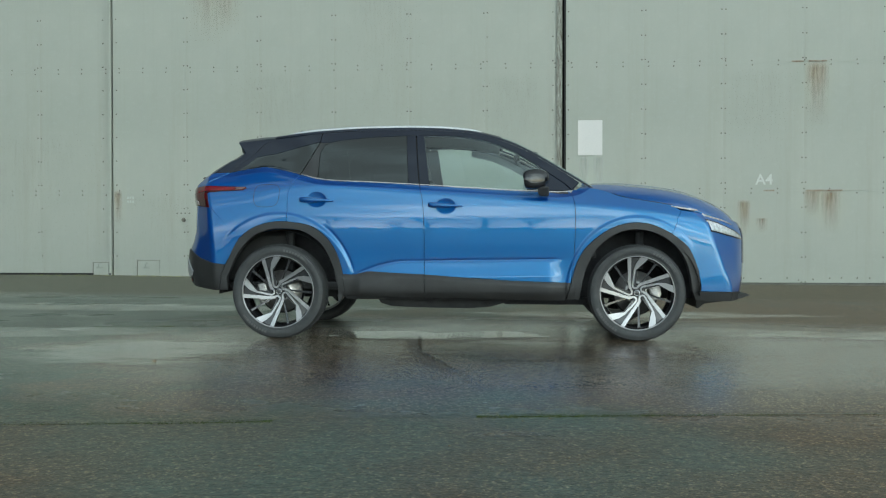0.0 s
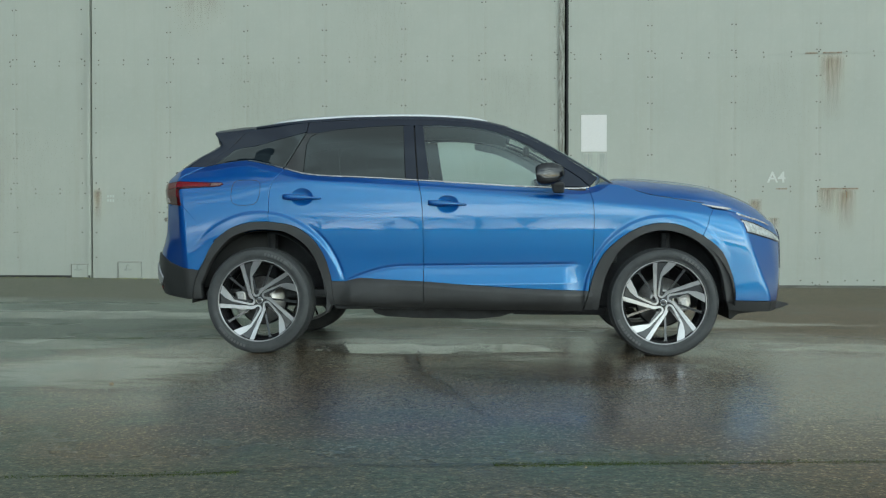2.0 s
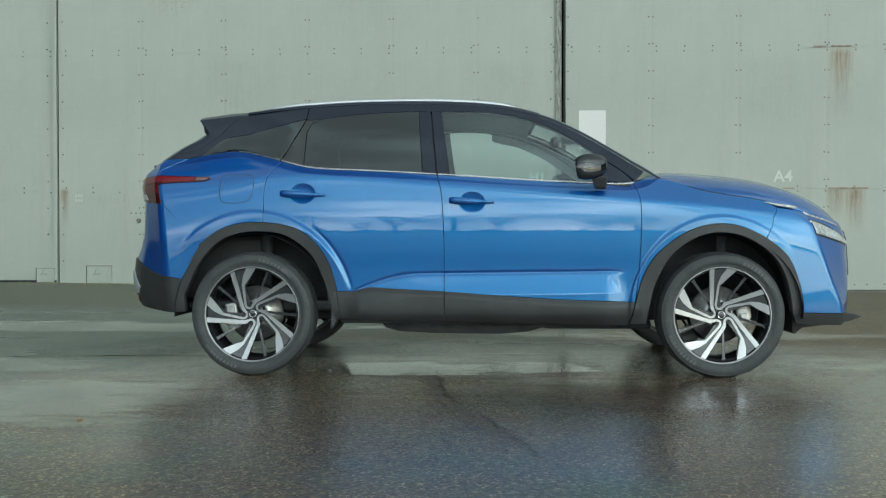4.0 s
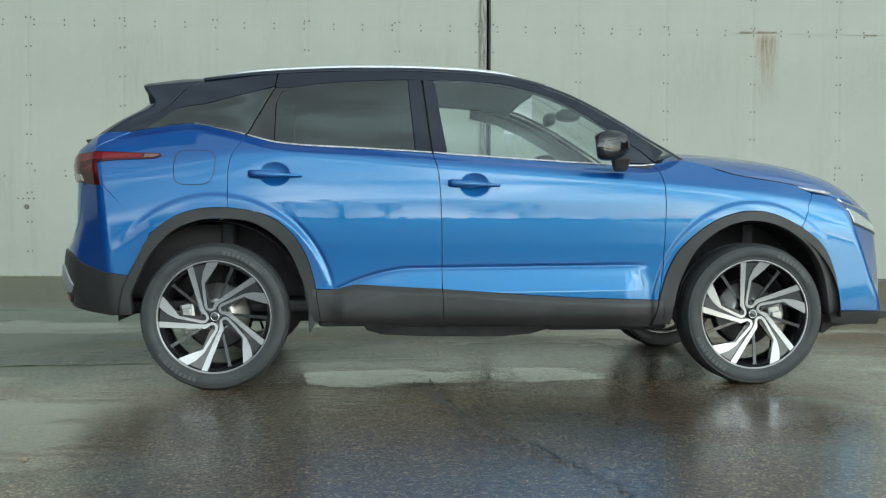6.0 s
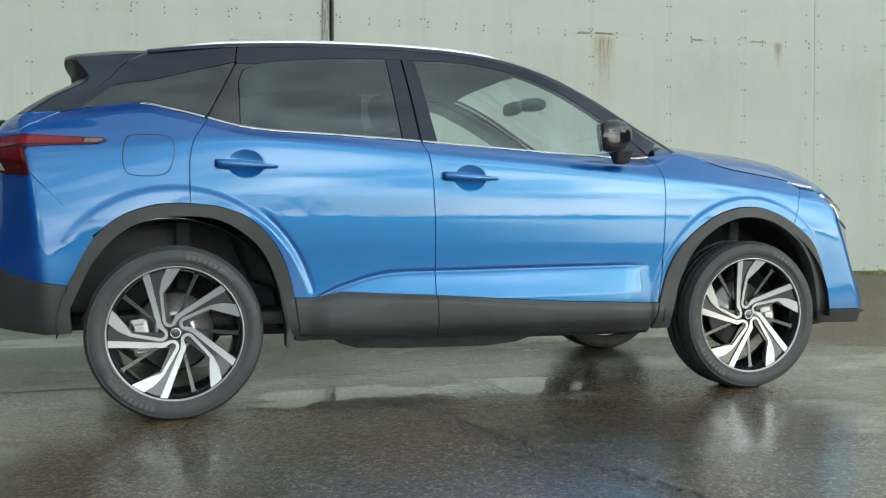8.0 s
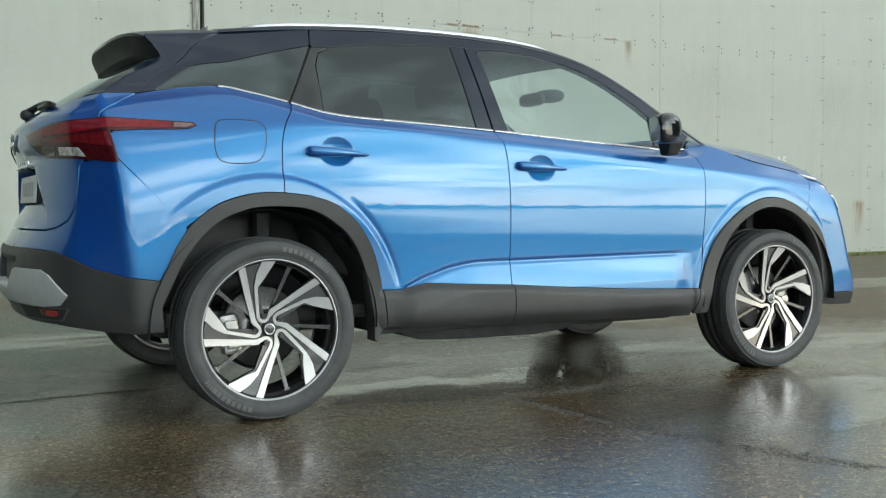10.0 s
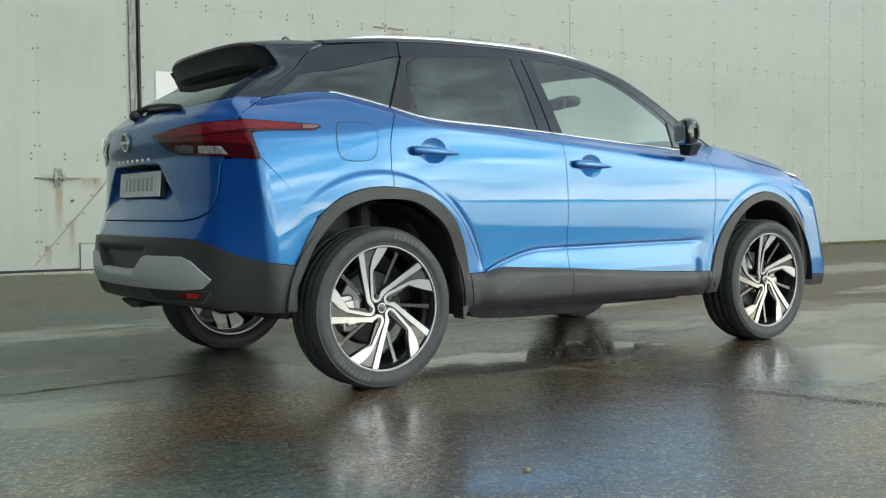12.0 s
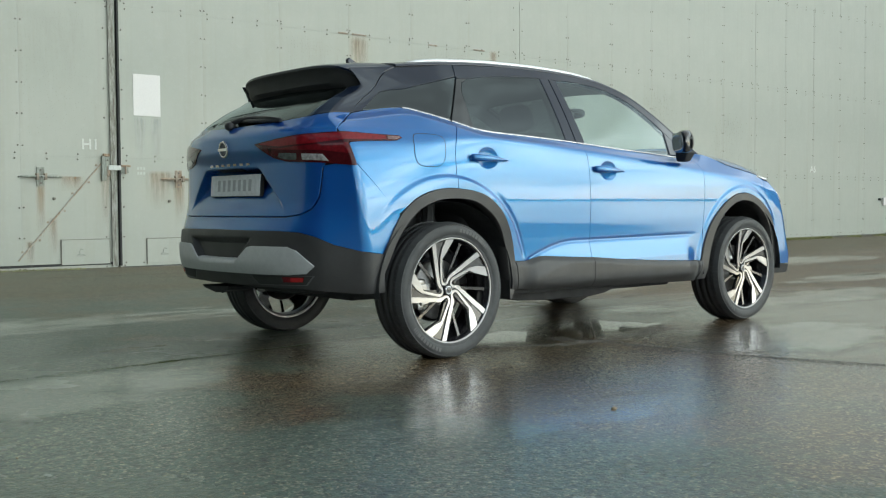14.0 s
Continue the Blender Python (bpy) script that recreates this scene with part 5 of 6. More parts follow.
WHEEL_MESHES = [
    ("tyre", ring_mesh("tyre", TYRE_PROFILE, TYRE, 96), 0, "black road tyre"),
    ("tread", tread_blocks(), 0, ""),
    ("sidewall_mark", side_marks(), 0, "worn grey marks"),
    ("rim", ring_mesh("rim", [(0.265, -0.101), (0.2675, -0.105), (0.2725, -0.107), (0.2745, -0.104), (0.270, -0.090)], ALLOY), 0, "machined alloy rim edge"),
    ("barrel", ring_mesh("barrel", [(0.268, -0.104), (0.260, -0.094), (0.250, -0.070), (0.242, -0.02), (0.238, 0.05), (0.250, 0.10)], RIM_BLACK), 0, ""),
    ("inner_cover", ring_mesh("inner_cover", [(0.172, 0.045), (0.168, 0.075), (0.12, 0.085), (0.001, 0.088)], DARK), 0, ""),
    ("inner_lip", ring_mesh("inner_lip", [(0.238, 0.048), (0.243, 0.085), (0.256, 0.098), (0.268, 0.102), (0.268, 0.090)], ALLOY), 0, "bright inner rim edge"),
    ("hub", ring_mesh("hub", [(0.001, -0.060), (0.050, -0.060), (0.060, -0.057), (0.066, -0.040), (0.066, 0.02)], RIM_BLACK), 0, ""),
    ("hub_cap", ring_mesh("hub_cap", [(0.001, -0.080), (0.022, -0.079), (0.0285, -0.076), (0.029, -0.06)], RIM_BLACK, 28), 0, "dark hub cap with a chrome ring"),
    ("cap_ring", ring_mesh("cap_ring", [(0.017, -0.0792), (0.0175, -0.0812), (0.0215, -0.0808), (0.022, -0.0785)], CHROME, 28), 0, ""),
    ("brake_disc", ring_mesh("brake_disc", [(0.06, 0.0), (0.075, -0.012), (0.085, 0.012), (0.155, 0.012), (0.158, 0.02), (0.158, 0.034)], STEEL), 0, "grey steel brake disc"),
]
for k in range(5):
    WHEEL_MESHES.append(("spoke", flat_piece(SPOKE, 0.030, -0.007, RIM_BLACK, "spoke") if k == 0 else WHEEL_MESHES[11][1], k * 72, "gloss black spoke"))
band_me = flat_piece(face_band(), 0.012, 0.0, ALLOY, "machined_face")
thin_me = flat_piece([(0.015, 0.23), (0.055, 0.215), (0.330, 0.84), (0.420, 0.895), (0.235, 0.950), (0.275, 0.86)], 0.030, -0.022, RIM_BLACK, "thin_spoke")
bm = bmesh.new()
bmesh.ops.create_cone(bm, cap_ends=True, segments=10, radius1=0.0095, radius2=0.008, depth=0.02)
bmesh.ops.transform(bm, matrix=Matrix.Translation((-0.022, -0.066, 0.052)) @ Matrix.Rotation(radians(90), 4, "X"), verts=bm.verts)
bolt_me = bpy.data.meshes.new("wheel_bolt")
bm.to_mesh(bolt_me)
bm.free()
bolt_me.materials.append(RIM_BLACK)
for k in range(5):
    WHEEL_MESHES += [("machined_face", band_me, k * 72, "machined alloy face"), ("thin_spoke", thin_me, k * 72, ""), ("wheel_bolt", bolt_me, k * 72, "")]
caliper_me = bpy.data.meshes.new("caliper")
bm = add_box(box(0.100, 0.172, -0.026, 0.05, -0.078, 0.078, 0.014), 0.112, 0.160, -0.044, -0.02, -0.055, -0.012, 0.008)
add_box(bm, 0.112, 0.160, -0.044, -0.02, 0.012, 0.055, 0.008)
add_box(bm, 0.150, 0.182, -0.02, 0.04, -0.05, 0.05, 0.010)
bm.to_mesh(caliper_me)
bm.free()
caliper_me.materials.append(STEEL)


def place_wheel(x, y, turn, roll, caliper_side):
    wheel = new("wheel")
    wheel.parent = car
    tagged(wheel, "black tyre on a five-spoke machined alloy wheel")
    wheel.matrix_local = pose(x, y, HUB_Z, 0, 0, turn)
    for name, me, angle, label in WHEEL_MESHES:
        if name == "inner_cover" and y > 0:
            continue
        ob = child(name, me, wheel, label, "stuff" if name in ("tread", "sidewall_mark") else "")
        if name != "brake_disc":
            ob.rotation_euler = (0, radians(angle + roll), 0)
    ob = child("caliper", caliper_me, wheel, "grey brake caliper")
    ob.rotation_euler = (0, radians(caliper_side), 0)


WY = 0.79
place_wheel(-HUB_X, -WY, 0, 0, 172)
place_wheel(HUB_X, -WY, 0, 13, -8)
place_wheel(-HUB_X, WY, 180, 30, 8)
place_wheel(HUB_X, WY, 180, 50, 172)


# ---- underside, arch linings ----
def liner(x, side):
    v, f = spin([(0.455, 0.0), (0.462, 0.12), (0.462, 0.42)], 28, arc=(-93, 93))
    k = len(v)
    v += [(x2 * 1.0, 0.42, z2) for x2, _, z2 in v[2::3]] + [(0, 0.42, -0.02)]
    n = len(v) - k - 1
    f += [(k + i, k + i + 1, len(v) - 1) for i in range(n - 1)]
    v = [(p[0] + x, side * (-0.875 + p[1]), p[2] + 0.355) for p in v]
    child("arch_lining", mesh_of("arch_lining", v, f, DARK, False), car)


for hx in (-HUB_X, HUB_X):
    for sd in (1, -1):
        liner(hx, sd)
part("undertray", box(-1.66, 1.98, -0.45, 0.45, 0.285, 0.36, 0.02), DARK, car, "dark underbody panel")
part("floor_panel", box(-0.84, 0.84, -0.80, 0.80, 0.29, 0.36, 0.02), DARK, car)
part("engine_shield", prism([(-0.64, 0.30), (-0.60, 0.245), (-0.52, 0.222), (-0.30, 0.212), (0.10, 0.208), (0.26, 0.222), (0.36, 0.252), (0.40, 0.30)], -0.55, 0.55, Matrix(((1, 0, 0, 0), (0, 0, 1, 0), (0, 1, 0, 0), (0, 0, 0, 1))), 0.006), DARK, car)
part("tunnel_shield", box(0.35, 1.0, -0.50, 0.50, 0.235, 0.29, 0.02), DARK, car)
part("silencer", box(-1.93, -1.60, -0.46, 0.40, 0.335, 0.42, 0.03), DARK, car)
for hx in (-HUB_X, HUB_X):
    part("axle_beam", box(hx - 0.05, hx + 0.05, -0.70, 0.70, 0.30, 0.37, 0.02), DARK, car)
for hx in (-HUB_X, HUB_X):
    for sd in (1, -1):
        part("suspension_strut", rope([(hx + 0.04, sd * 0.62, 0.35), (hx + 0.04, sd * 0.66, 0.80)], [0.03, 0.035]), DARK, car)
for sd in (1, -1):
    part("mud_flap", prism([(-0.882, 0.275), (-0.872, 0.268), (-0.852, 0.31), (-0.840, 0.36), (-0.885, 0.38)], 0, 0.08, Matrix(((1, 0, 0, 0), (0, 0, sd, -0.86 * sd if sd > 0 else 0.86), (0, 1, 0, 0), (0, 0, 0, 1))), 0.003), PLASTIC, car, "small black mud flap")
part("exhaust_tip", rope([(-1.70, 0.40, 0.36), (-1.86, 0.40, 0.345), (-1.96, 0.40, 0.318)], 0.026, 12), DARK, car)
part("exhaust_deflector", prism([(0.24, 0.345), (0.56, 0.338), (0.53, 0.322), (0.39, 0.300), (0.26, 0.322)], -2.0, -1.82, Matrix(((0, 0, 1, 0), (1, 0, 0, 0), (0, 1, 0, 0), (0, 0, 0, 1))), 0.004), DARK, car, "dark deflector below the exhaust")


# ---- spoiler, rails, handles, mirrors ----
def spoiler():
    """A roof spoiler with a deep hollow rear face."""
    bm = bmesh.new()
    rows = []
    n = 28
    for i in range(n + 1):
        s = -1 + 2 * i / n
        half = 0.552
        y = half * math.copysign(abs(s) ** 0.9, s)
        back = 0.075 * (1 - abs(s) ** 2.6)
        rise = 0.050 * (1 - abs(s) ** 5)
        end = smoothstep(0.86, 1.0, abs(s))
        section = [(-1.425, 1.519 + rise), (-1.55, 1.515 + rise * 0.95), (-1.69 - back * 0.9, 1.497 + rise * 0.8), (-1.715 - back, 1.490 + rise * 0.75), (-1.716 - back, 1.480 + rise * 0.72),
                   (-1.702 - back * 0.85, 1.455 + rise * 0.45), (-1.694 - back * 0.88, 1.424 + rise * 0.2), (-1.672 - back * 0.86, 1.394 + rise * 0.3), (-1.62 - back * 0.5, 1.400 + rise * 0.2), (-1.50, 1.45)]
        rows.append([bm.verts.new((x + (0.02 if j < 5 else 0.045) * end, y, z + (-0.010 if 0 < j < 5 else 0.030 if j > 5 else 0.008) * end)) for j, (x, z) in enumerate(section)])
    k = len(rows[0])
    for a, b in zip(rows, rows[1:]):
        for j in range(k):
            fc = bm.faces.new((a[j], a[(j + 1) % k], b[(j + 1) % k], b[j]))
            fc.material_index = 1 if 4 <= j <= 8 else 0
    bm.faces.new(rows[0][::-1])
    bm.faces.new(rows[-1])
    bmesh.ops.recalc_face_normals(bm, faces=bm.faces)
    ob = part("spoiler", bm, GLOSS_BLACK, GATE, "gloss black roof spoiler with a matt hollow underside", True)
    ob.data.materials.append(TRIM_DARK)
    ob.data.set_sharp_from_angle(angle=radians(32))
    lamp = rope([(-1.742, -0.16, 1.505), (-1.768, 0.0, 1.512), (-1.742, 0.16, 1.505)], 0.009, 8)
    part("brake_light", lamp, LENS_DARK, GATE, "dark red high brake light")


spoiler()


def roof_rail(sd):
    pts = []
    for i in range(25):
        x = -1.32 + 1.50 * i / 24
        p = top_skin(x, -0.63)
        up = 0.004 * min(1.0, math.sin(math.pi * i / 24) * 3.0)
        pts.append((x, sd * p.y, p.z + up - 0.006))
    bm = rope(pts, [0.014 if 0 < i < 24 else 0.009 for i in range(25)], 10)
    part("roof_rail", bm, SILVER, car, "satin silver roof rail", True)


for sd in (1, -1):
    roof_rail(sd)


def blob(cx, cy, cz, rx, ry, rz, n=3.0, m=None, rings=14, segs=24):
    """A soft-cornered block."""
    bm = bmesh.new()

    def p(a):
        return math.copysign(abs(a) ** (2 / n), a)

    grid = []
    for i in range(rings + 1):
        t = -math.pi / 2 + math.pi * i / rings
        row = []
        for k in range(segs):
            f = 2 * math.pi * k / segs
            v = Vector((cx + rx * p(math.cos(t)) * p(math.cos(f)), cy + ry * p(math.cos(t)) * p(math.sin(f)), cz + rz * p(math.sin(t))))
            row.append(bm.verts.new(m @ v if m is not None else v))
        grid.append(row)
    for a, b in zip(grid, grid[1:]):
        for k in range(segs):
            bm.faces.new((a[k], a[(k + 1) % segs], b[(k + 1) % segs], b[k]))
    bmesh.ops.remove_doubles(bm, verts=bm.verts, dist=1e-5)
    bmesh.ops.recalc_face_normals(bm, faces=bm.faces)
    return bm


def handle(x0, x1, z0, z1, parent, sd):
    bm = bmesh.new()
    rings = []
    n = 16
    for i in range(n + 1):
        t = i / n
        x = x0 + (x1 - x0) * t
        z = z0 + (z1 - z0) * t
        hgt = 0.0185 * (0.8 if i == 0 else 1.0) * (1 - 0.68 * smoothstep(0.35, 1.0, t))
        out = 0.010 + 0.024 * math.sin(math.pi * min(1.0, max(0.0, t * 1.02))) ** 0.6
        base = -flank(z) - out + 0.002
        rings.append([bm.verts.new((x, sd * (base - 0.011 * math.cos(a)), z + hgt * math.sin(a))) for a in (2 * math.pi * k / 12 for k in range(12))])
    for a, b in zip(rings, rings[1:]):
        for k in range(12):
            bm.faces.new((a[k], a[(k + 1) % 12], b[(k + 1) % 12], b[k]))
    bm.faces.new(rings[0][::-1])
    bm.faces.new(rings[-1])
    bmesh.ops.recalc_face_normals(bm, faces=bm.faces)
    part("handle", bm, PAINT, parent, "blue painted pull handle", True)


for i, sd in ((0, 1), (1, -1)):
    handle(-1.172, -0.915, 1.041, 1.030, RD[i], sd)
    handle(-0.203, 0.052, 1.000, 0.988, FD[i], sd)


def door_mirror(sd, parent):
    tilt = Matrix.Translation((0.584, -0.932, 1.184)) @ Matrix.Rotation(radians(-8), 4, "Y") @ Matrix.Rotation(radians(-16), 4, "Z")
    flip = Matrix.Diagonal((1, sd, 1, 1))
    bm = blob(0.008, 0, 0, 0.088, 0.068, 0.074, 2.7, tilt)
    for v in bm.verts:
        q = tilt.inverted() @ v.co
        q.z *= 1 - 0.18 * smoothstep(0.0, 0.1, q.x)
        q.y = q.y * (1 - 0.3 * smoothstep(-0.02, 0.09, q.x)) + 0.055 * q.x / 0.1
        if q.x < -0.062:
            q.x = -0.062
        v.co = flip @ (tilt @ q)
    bmesh.ops.recalc_face_normals(bm, faces=bm.faces)
    ob = part("mirror", bm, SATIN_BLACK, parent, "black door mirror", True)
    ob.data.set_sharp_from_angle(angle=radians(50))
    glass = blob(-0.0635, -0.010, 0.0, 0.003, 0.057, 0.063, 3.0, flip @ tilt)
    part("mirror_glass", glass, CHROME, parent, "mirror glass", True)
    line = blob(-0.014, -0.006, 0.022, 0.044, 0.0665, 0.004, 2.9, flip @ tilt)
    part("indicator", line, LENS_SMOKE, ob, "thin clear indicator strip", True)
    foot = box(0.605, 0.690, -0.945, -0.835, 1.062, 1.130, 0.014)
    for v in foot.verts:
        low = smoothstep(1.13, 1.04, v.co.z)
        v.co.x += 0.10 * (v.co.y + 0.89) + 0.018 * low * (1 if v.co.x < 0.64 else -0.3)
        v.co.y += 0.045 * low if v.co.y < -0.9 else 0.0
        v.co.y *= sd
    bmesh.ops.recalc_face_normals(foot, faces=foot.faces)
    part("mirror_foot", foot, DARK, parent, "dark plastic mirror foot")


for i, sd in ((0, 1), (1, -1)):
    door_mirror(sd, FD[i])


# ---- tail details ----
def on_tail(y, z, out=0.0):
    """A point on the rear face, y of either sign, standing out by a little."""
    p = skin(u_at_y(-abs(y), z), z)
    return Vector((p.x - out, y, p.z))


def tail_bar(name, y0, y1, z0, z1, out, thick, material, parent, label=""):
    a, b = on_tail((y0 + y1) / 2, z0), on_tail((y0 + y1) / 2, z1)
    bm = bmesh.new()
    vs = []
    for d in (0.0, thick):
        for y, p in ((y0, a), (y1, a), (y1, b), (y0, b)):
            vs.append(bm.verts.new((p.x - out - d, y, p.z)))
    for f in ((0, 1, 2, 3), (7, 6, 5, 4), (0, 4, 5, 1), (1, 5, 6, 2), (2, 6, 7, 3), (3, 7, 4, 0)):
        bm.faces.new([vs[i] for i in f])
    bmesh.ops.recalc_face_normals(bm, faces=bm.faces)
    return part(name, bm, material, parent, label)


badge_at = on_tail(0.0, 1.088)
lean = Matrix.Translation((badge_at.x - 0.003, 0, 1.088)) @ Matrix.Rotation(radians(-90), 4, "Z") @ Matrix.Rotation(radians(6), 4, "X") @ Matrix.Scale(0.82, 4)
v, f = spin([(0.040, -0.001), (0.043, -0.008), (0.053, -0.008), (0.056, 0.0)], 36)
badge = mesh_of("badge", v, f, CHROME, True)
b = child("badge", badge, GATE, "round chrome badge with a bar")
v2, f2 = spin([(0.001, -0.002), (0.042, -0.002)], 36)
badge.transform(lean)
disc = mesh_of("badge_disc", v2, f2, GLOSS_BLACK, True)
disc.transform(lean)
child("badge_disc", disc, GATE)
part("badge_bar", box(-0.060, 0.060, -0.012, -0.003, -0.0095, 0.0095, 0.002, lean), CHROME, GATE)
for i in range(7):
    yc = 0.195 - i * 0.065
    tail_bar("name_bar", yc - 0.017, yc + 0.017, 1.000, 1.012, 0.002, 0.003, CHROME, GATE)
PLATE_X = on_tail(0.0, 0.905).x
tilt_p = Matrix.Translation((PLATE_X - 0.034, -0.02, 0.898)) @ Matrix.Rotation(radians(4), 4, "Y")
plate = part("number_plate", box(-0.006, 0.004, -0.26, 0.26, -0.056, 0.056, 0.003, tilt_p), PLATE, GATE, "pale show plate with grey bars")
for i in range(7):
    yc = 0.165 - i * 0.055
    part("plate_bar", box(-0.0072, -0.0055, yc - 0.015, yc + 0.015, -0.030, 0.030, 0.0003, tilt_p), GREY_INK, GATE)
part("plate_frame", box(-0.001, 0.024, -0.262, 0.262, -0.058, 0.058, 0.004, tilt_p), GAP_DARK, GATE, "black plate holder")
tail_bar("plate_lamp", -0.12, 0.12, 0.972, 0.984, -0.01, 0.03, GLOSS_BLACK, GATE)
wp = [on_tail(y, z, 0.035) for y, z in ((0.03, 1.225), (-0.02, 1.250), (-0.15, 1.252), (-0.30, 1.240), (-0.41, 1.228))]
part("wiper_arm", rope([tuple(p) for p in wp], [0.016, 0.014, 0.010, 0.008, 0.006]), PLASTIC, GATE, "black rear wiper arm", True)
wb = [on_tail(y, z, 0.018) for y, z in ((0.05, 1.248), (-0.10, 1.236), (-0.25, 1.228), (-0.40, 1.222))]
part("wiper_blade", rope([tuple(p) for p in wb], 0.011), PLASTIC, GATE, "black rear wiper blade", True)
piv = on_tail(0.03, 1.215, 0.02)
part("wiper_pivot", blob(piv.x, piv.y, piv.z, 0.03, 0.03, 0.024, 2.4), PLASTIC, GATE, "", True)
fin_z = top_skin(-1.25, 0).z
part("aerial", prism([(-1.345, -0.012), (-1.354, 0.056), (-1.340, 0.068), (-1.285, 0.038), (-1.17, 0.0), (-1.14, -0.012)], -0.014, 0.014, Matrix(((1, 0, 0, 0), (0, 0, 1, 0), (0, 1, 0, fin_z - 0.012), (0, 0, 0, 1))), 0.006), GLOSS_BLACK, car, "gloss black shark-fin aerial")

# ---- cabin ----
bm = box(-1.70, 0.95, -0.74, 0.74, 0.36, 0.42, 0.02)
add_box(bm, -1.95, -1.30, -0.60, 0.60, 0.42, 0.80, 0.03)
part("cabin_floor", bm, TRIM_DARK, car)
for sd in (1, -1):
    for a, b in ((-1.22, -0.26), (-0.22, 0.84)):
        part("door_card", box(a, b, min(sd * 0.775, sd * 0.735), max(sd * 0.775, sd * 0.735), 0.89 if a < -1 else 0.45, 1.095, 0.012), TRIM_DARK, (RD if a < -1 else FD)[0 if sd < 0 else 1], "dark door lining")
    part("cabin_side", box(-1.85, -1.24, min(sd * 0.70, sd * 0.64), max(sd * 0.70, sd * 0.64), 0.89, 1.22, 0.02), TRIM_DARK, car)
dash = prism([(0.62, 0.62), (0.60, 0.98), (0.68, 1.045), (0.90, 1.075), (1.02, 1.07), (1.05, 0.60)], -0.72, 0.72, Matrix(((1, 0, 0, 0), (0, 0, 1, 0), (0, 1, 0, 0), (0, 0, 0, 1))), 0.02)
part("dashboard", dash, TRIM_DARK, car, "dark dashboard")
sheet("headlining", patch([(-1.40, -0.9), (0.30, -0.9), (0.30, 0.9), (-1.40, 0.9)], lambda x, v: top_skin(x, v) - Vector((0, 0, 0.045)), 0.12, gap=0, lip=0, fine_u=NO_FINE, fine_z=NO_FINE), LINING, car, "pale headlining")


def seat(x, y, parent, wide=0.25):
    back = Matrix.Translation((x - 0.22, y, 0.62)) @ Matrix.Rotation(radians(-18), 4, "Y")
    part("seat_cushion", blob(x, y, 0.60, 0.26, wide, 0.09, 4), CLOTH, parent, "dark grey seat cushion", True)
    part("seat_back", blob(0, 0, 0.30, 0.07, wide, 0.34, 4, back), CLOTH, parent, "dark grey seat back", True)
    part("headrest", blob(-0.005, 0, 0.735, 0.05, 0.125, 0.085, 3, back), CLOTH, parent, "dark grey headrest", True)


for y in (0.37, -0.37):
    seat(0.10, y, car)
for y in (0.45, 0.0, -0.45):
    seat(-0.75, y, car, 0.22)
ring = [(0.50 + 0.075 * math.cos(a), 0.37 + 0.18 * math.sin(a), 0.93 + 0.165 * math.cos(a)) for a in (2 * math.pi * i / 36 for i in range(36))]
part("steering_wheel", rope(ring, 0.015, 8, True), TRIM_DARK, car, "black steering wheel", True)
part("steering_hub", blob(0.51, 0.37, 0.92, 0.03, 0.07, 0.05, 3), TRIM_DARK, car, "", True)
part("sensor_housing", blob(0.56, 0.0, 1.425, 0.07, 0.09, 0.035, 2.6), TRIM_DARK, car, "dark sensor housing above the cabin mirror", True)
part("cabin_mirror", blob(0.45, 0.0, 1.40, 0.025, 0.11, 0.035, 3.5), TRIM_DARK, car, "dark cabin mirror", True)


# ---- marks and fittings on the hangar doors ----
FACE = WALL_Y - 0.004


def stain(x0, x1, z0, z1, material, label):
    me = mesh_of("stain", [(x0, FACE - 0.003, z0), (x1, FACE - 0.003, z0), (x1, FACE - 0.003, z1), (x0, FACE - 0.003, z1)], [(0, 1, 2, 3)], material)
    tagged(new("stain", me), label, "stain", kind="structure")


for x0, x1, z0, z1 in ((5.30, 5.72, 2.55, 3.72), (5.55, 5.92, 0.75, 1.53), (5.28, 5.60, 1.05, 1.53), (4.16, 4.42, 0.70, 1.36), (4.48, 4.70, 0.78, 1.05), (-5.45, -4.75, 4.1, 6.2), (-5.05, -4.45, 4.3, 6.0),
                       (0.04, 0.18, 0.35, 1.16), (2.06, 2.26, 0.50, 1.20), (1.60, 2.10, 0.75, 1.34), (0.95, 1.10, 0.45, 1.36), (-0.10, 0.02, 0.0, 0.34), (0.20, 0.34, 0.12, 0.66), (0.33, 0.75, 1.02, 1.24), (8.55, 8.75, 3.2, 3.74),
                       (-6.84, -6.66, 0.9, 1.55), (14.3, 14.7, 0.1, 1.0), (-9.6, -9.1, 0.5, 1.5)):
    stain(x0, x1, z0, z1, RUST_RUN, "brown rust streak run down a steel door")
for x0, x1, z0, z1 in ((-6.6, -5.2, -0.05, 1.5), (-4.8, -3.0, 1.5, 3.7), (2.6, 3.9, -0.05, 1.5), (3.95, 5.2, 1.7, 3.65), (6.7, 8.0, 1.6, 3.7), (9.6, 11.2, 0.0, 3.6), (13.0, 14.4, 0.0, 3.5), (-2.7, -1.2, 1.8, 5.5), (15.5, 17.2, 0.0, 3.0), (-0.3, 1.0, 1.6, 3.6), (-9.9, -7.0, -0.05, 2.6)):
    stain(x0, x1, z0, z1, DIRT_RUN, "pale dirt run down a steel door")
for x0, x1, z0, z1 in ((1.46, 1.66, 1.45, 2.14), (1.72, 1.90, 1.45, 2.14)):
    stain(x0, x1, z0, z1, CHALK_RUN, "chalky run below a paper notice")


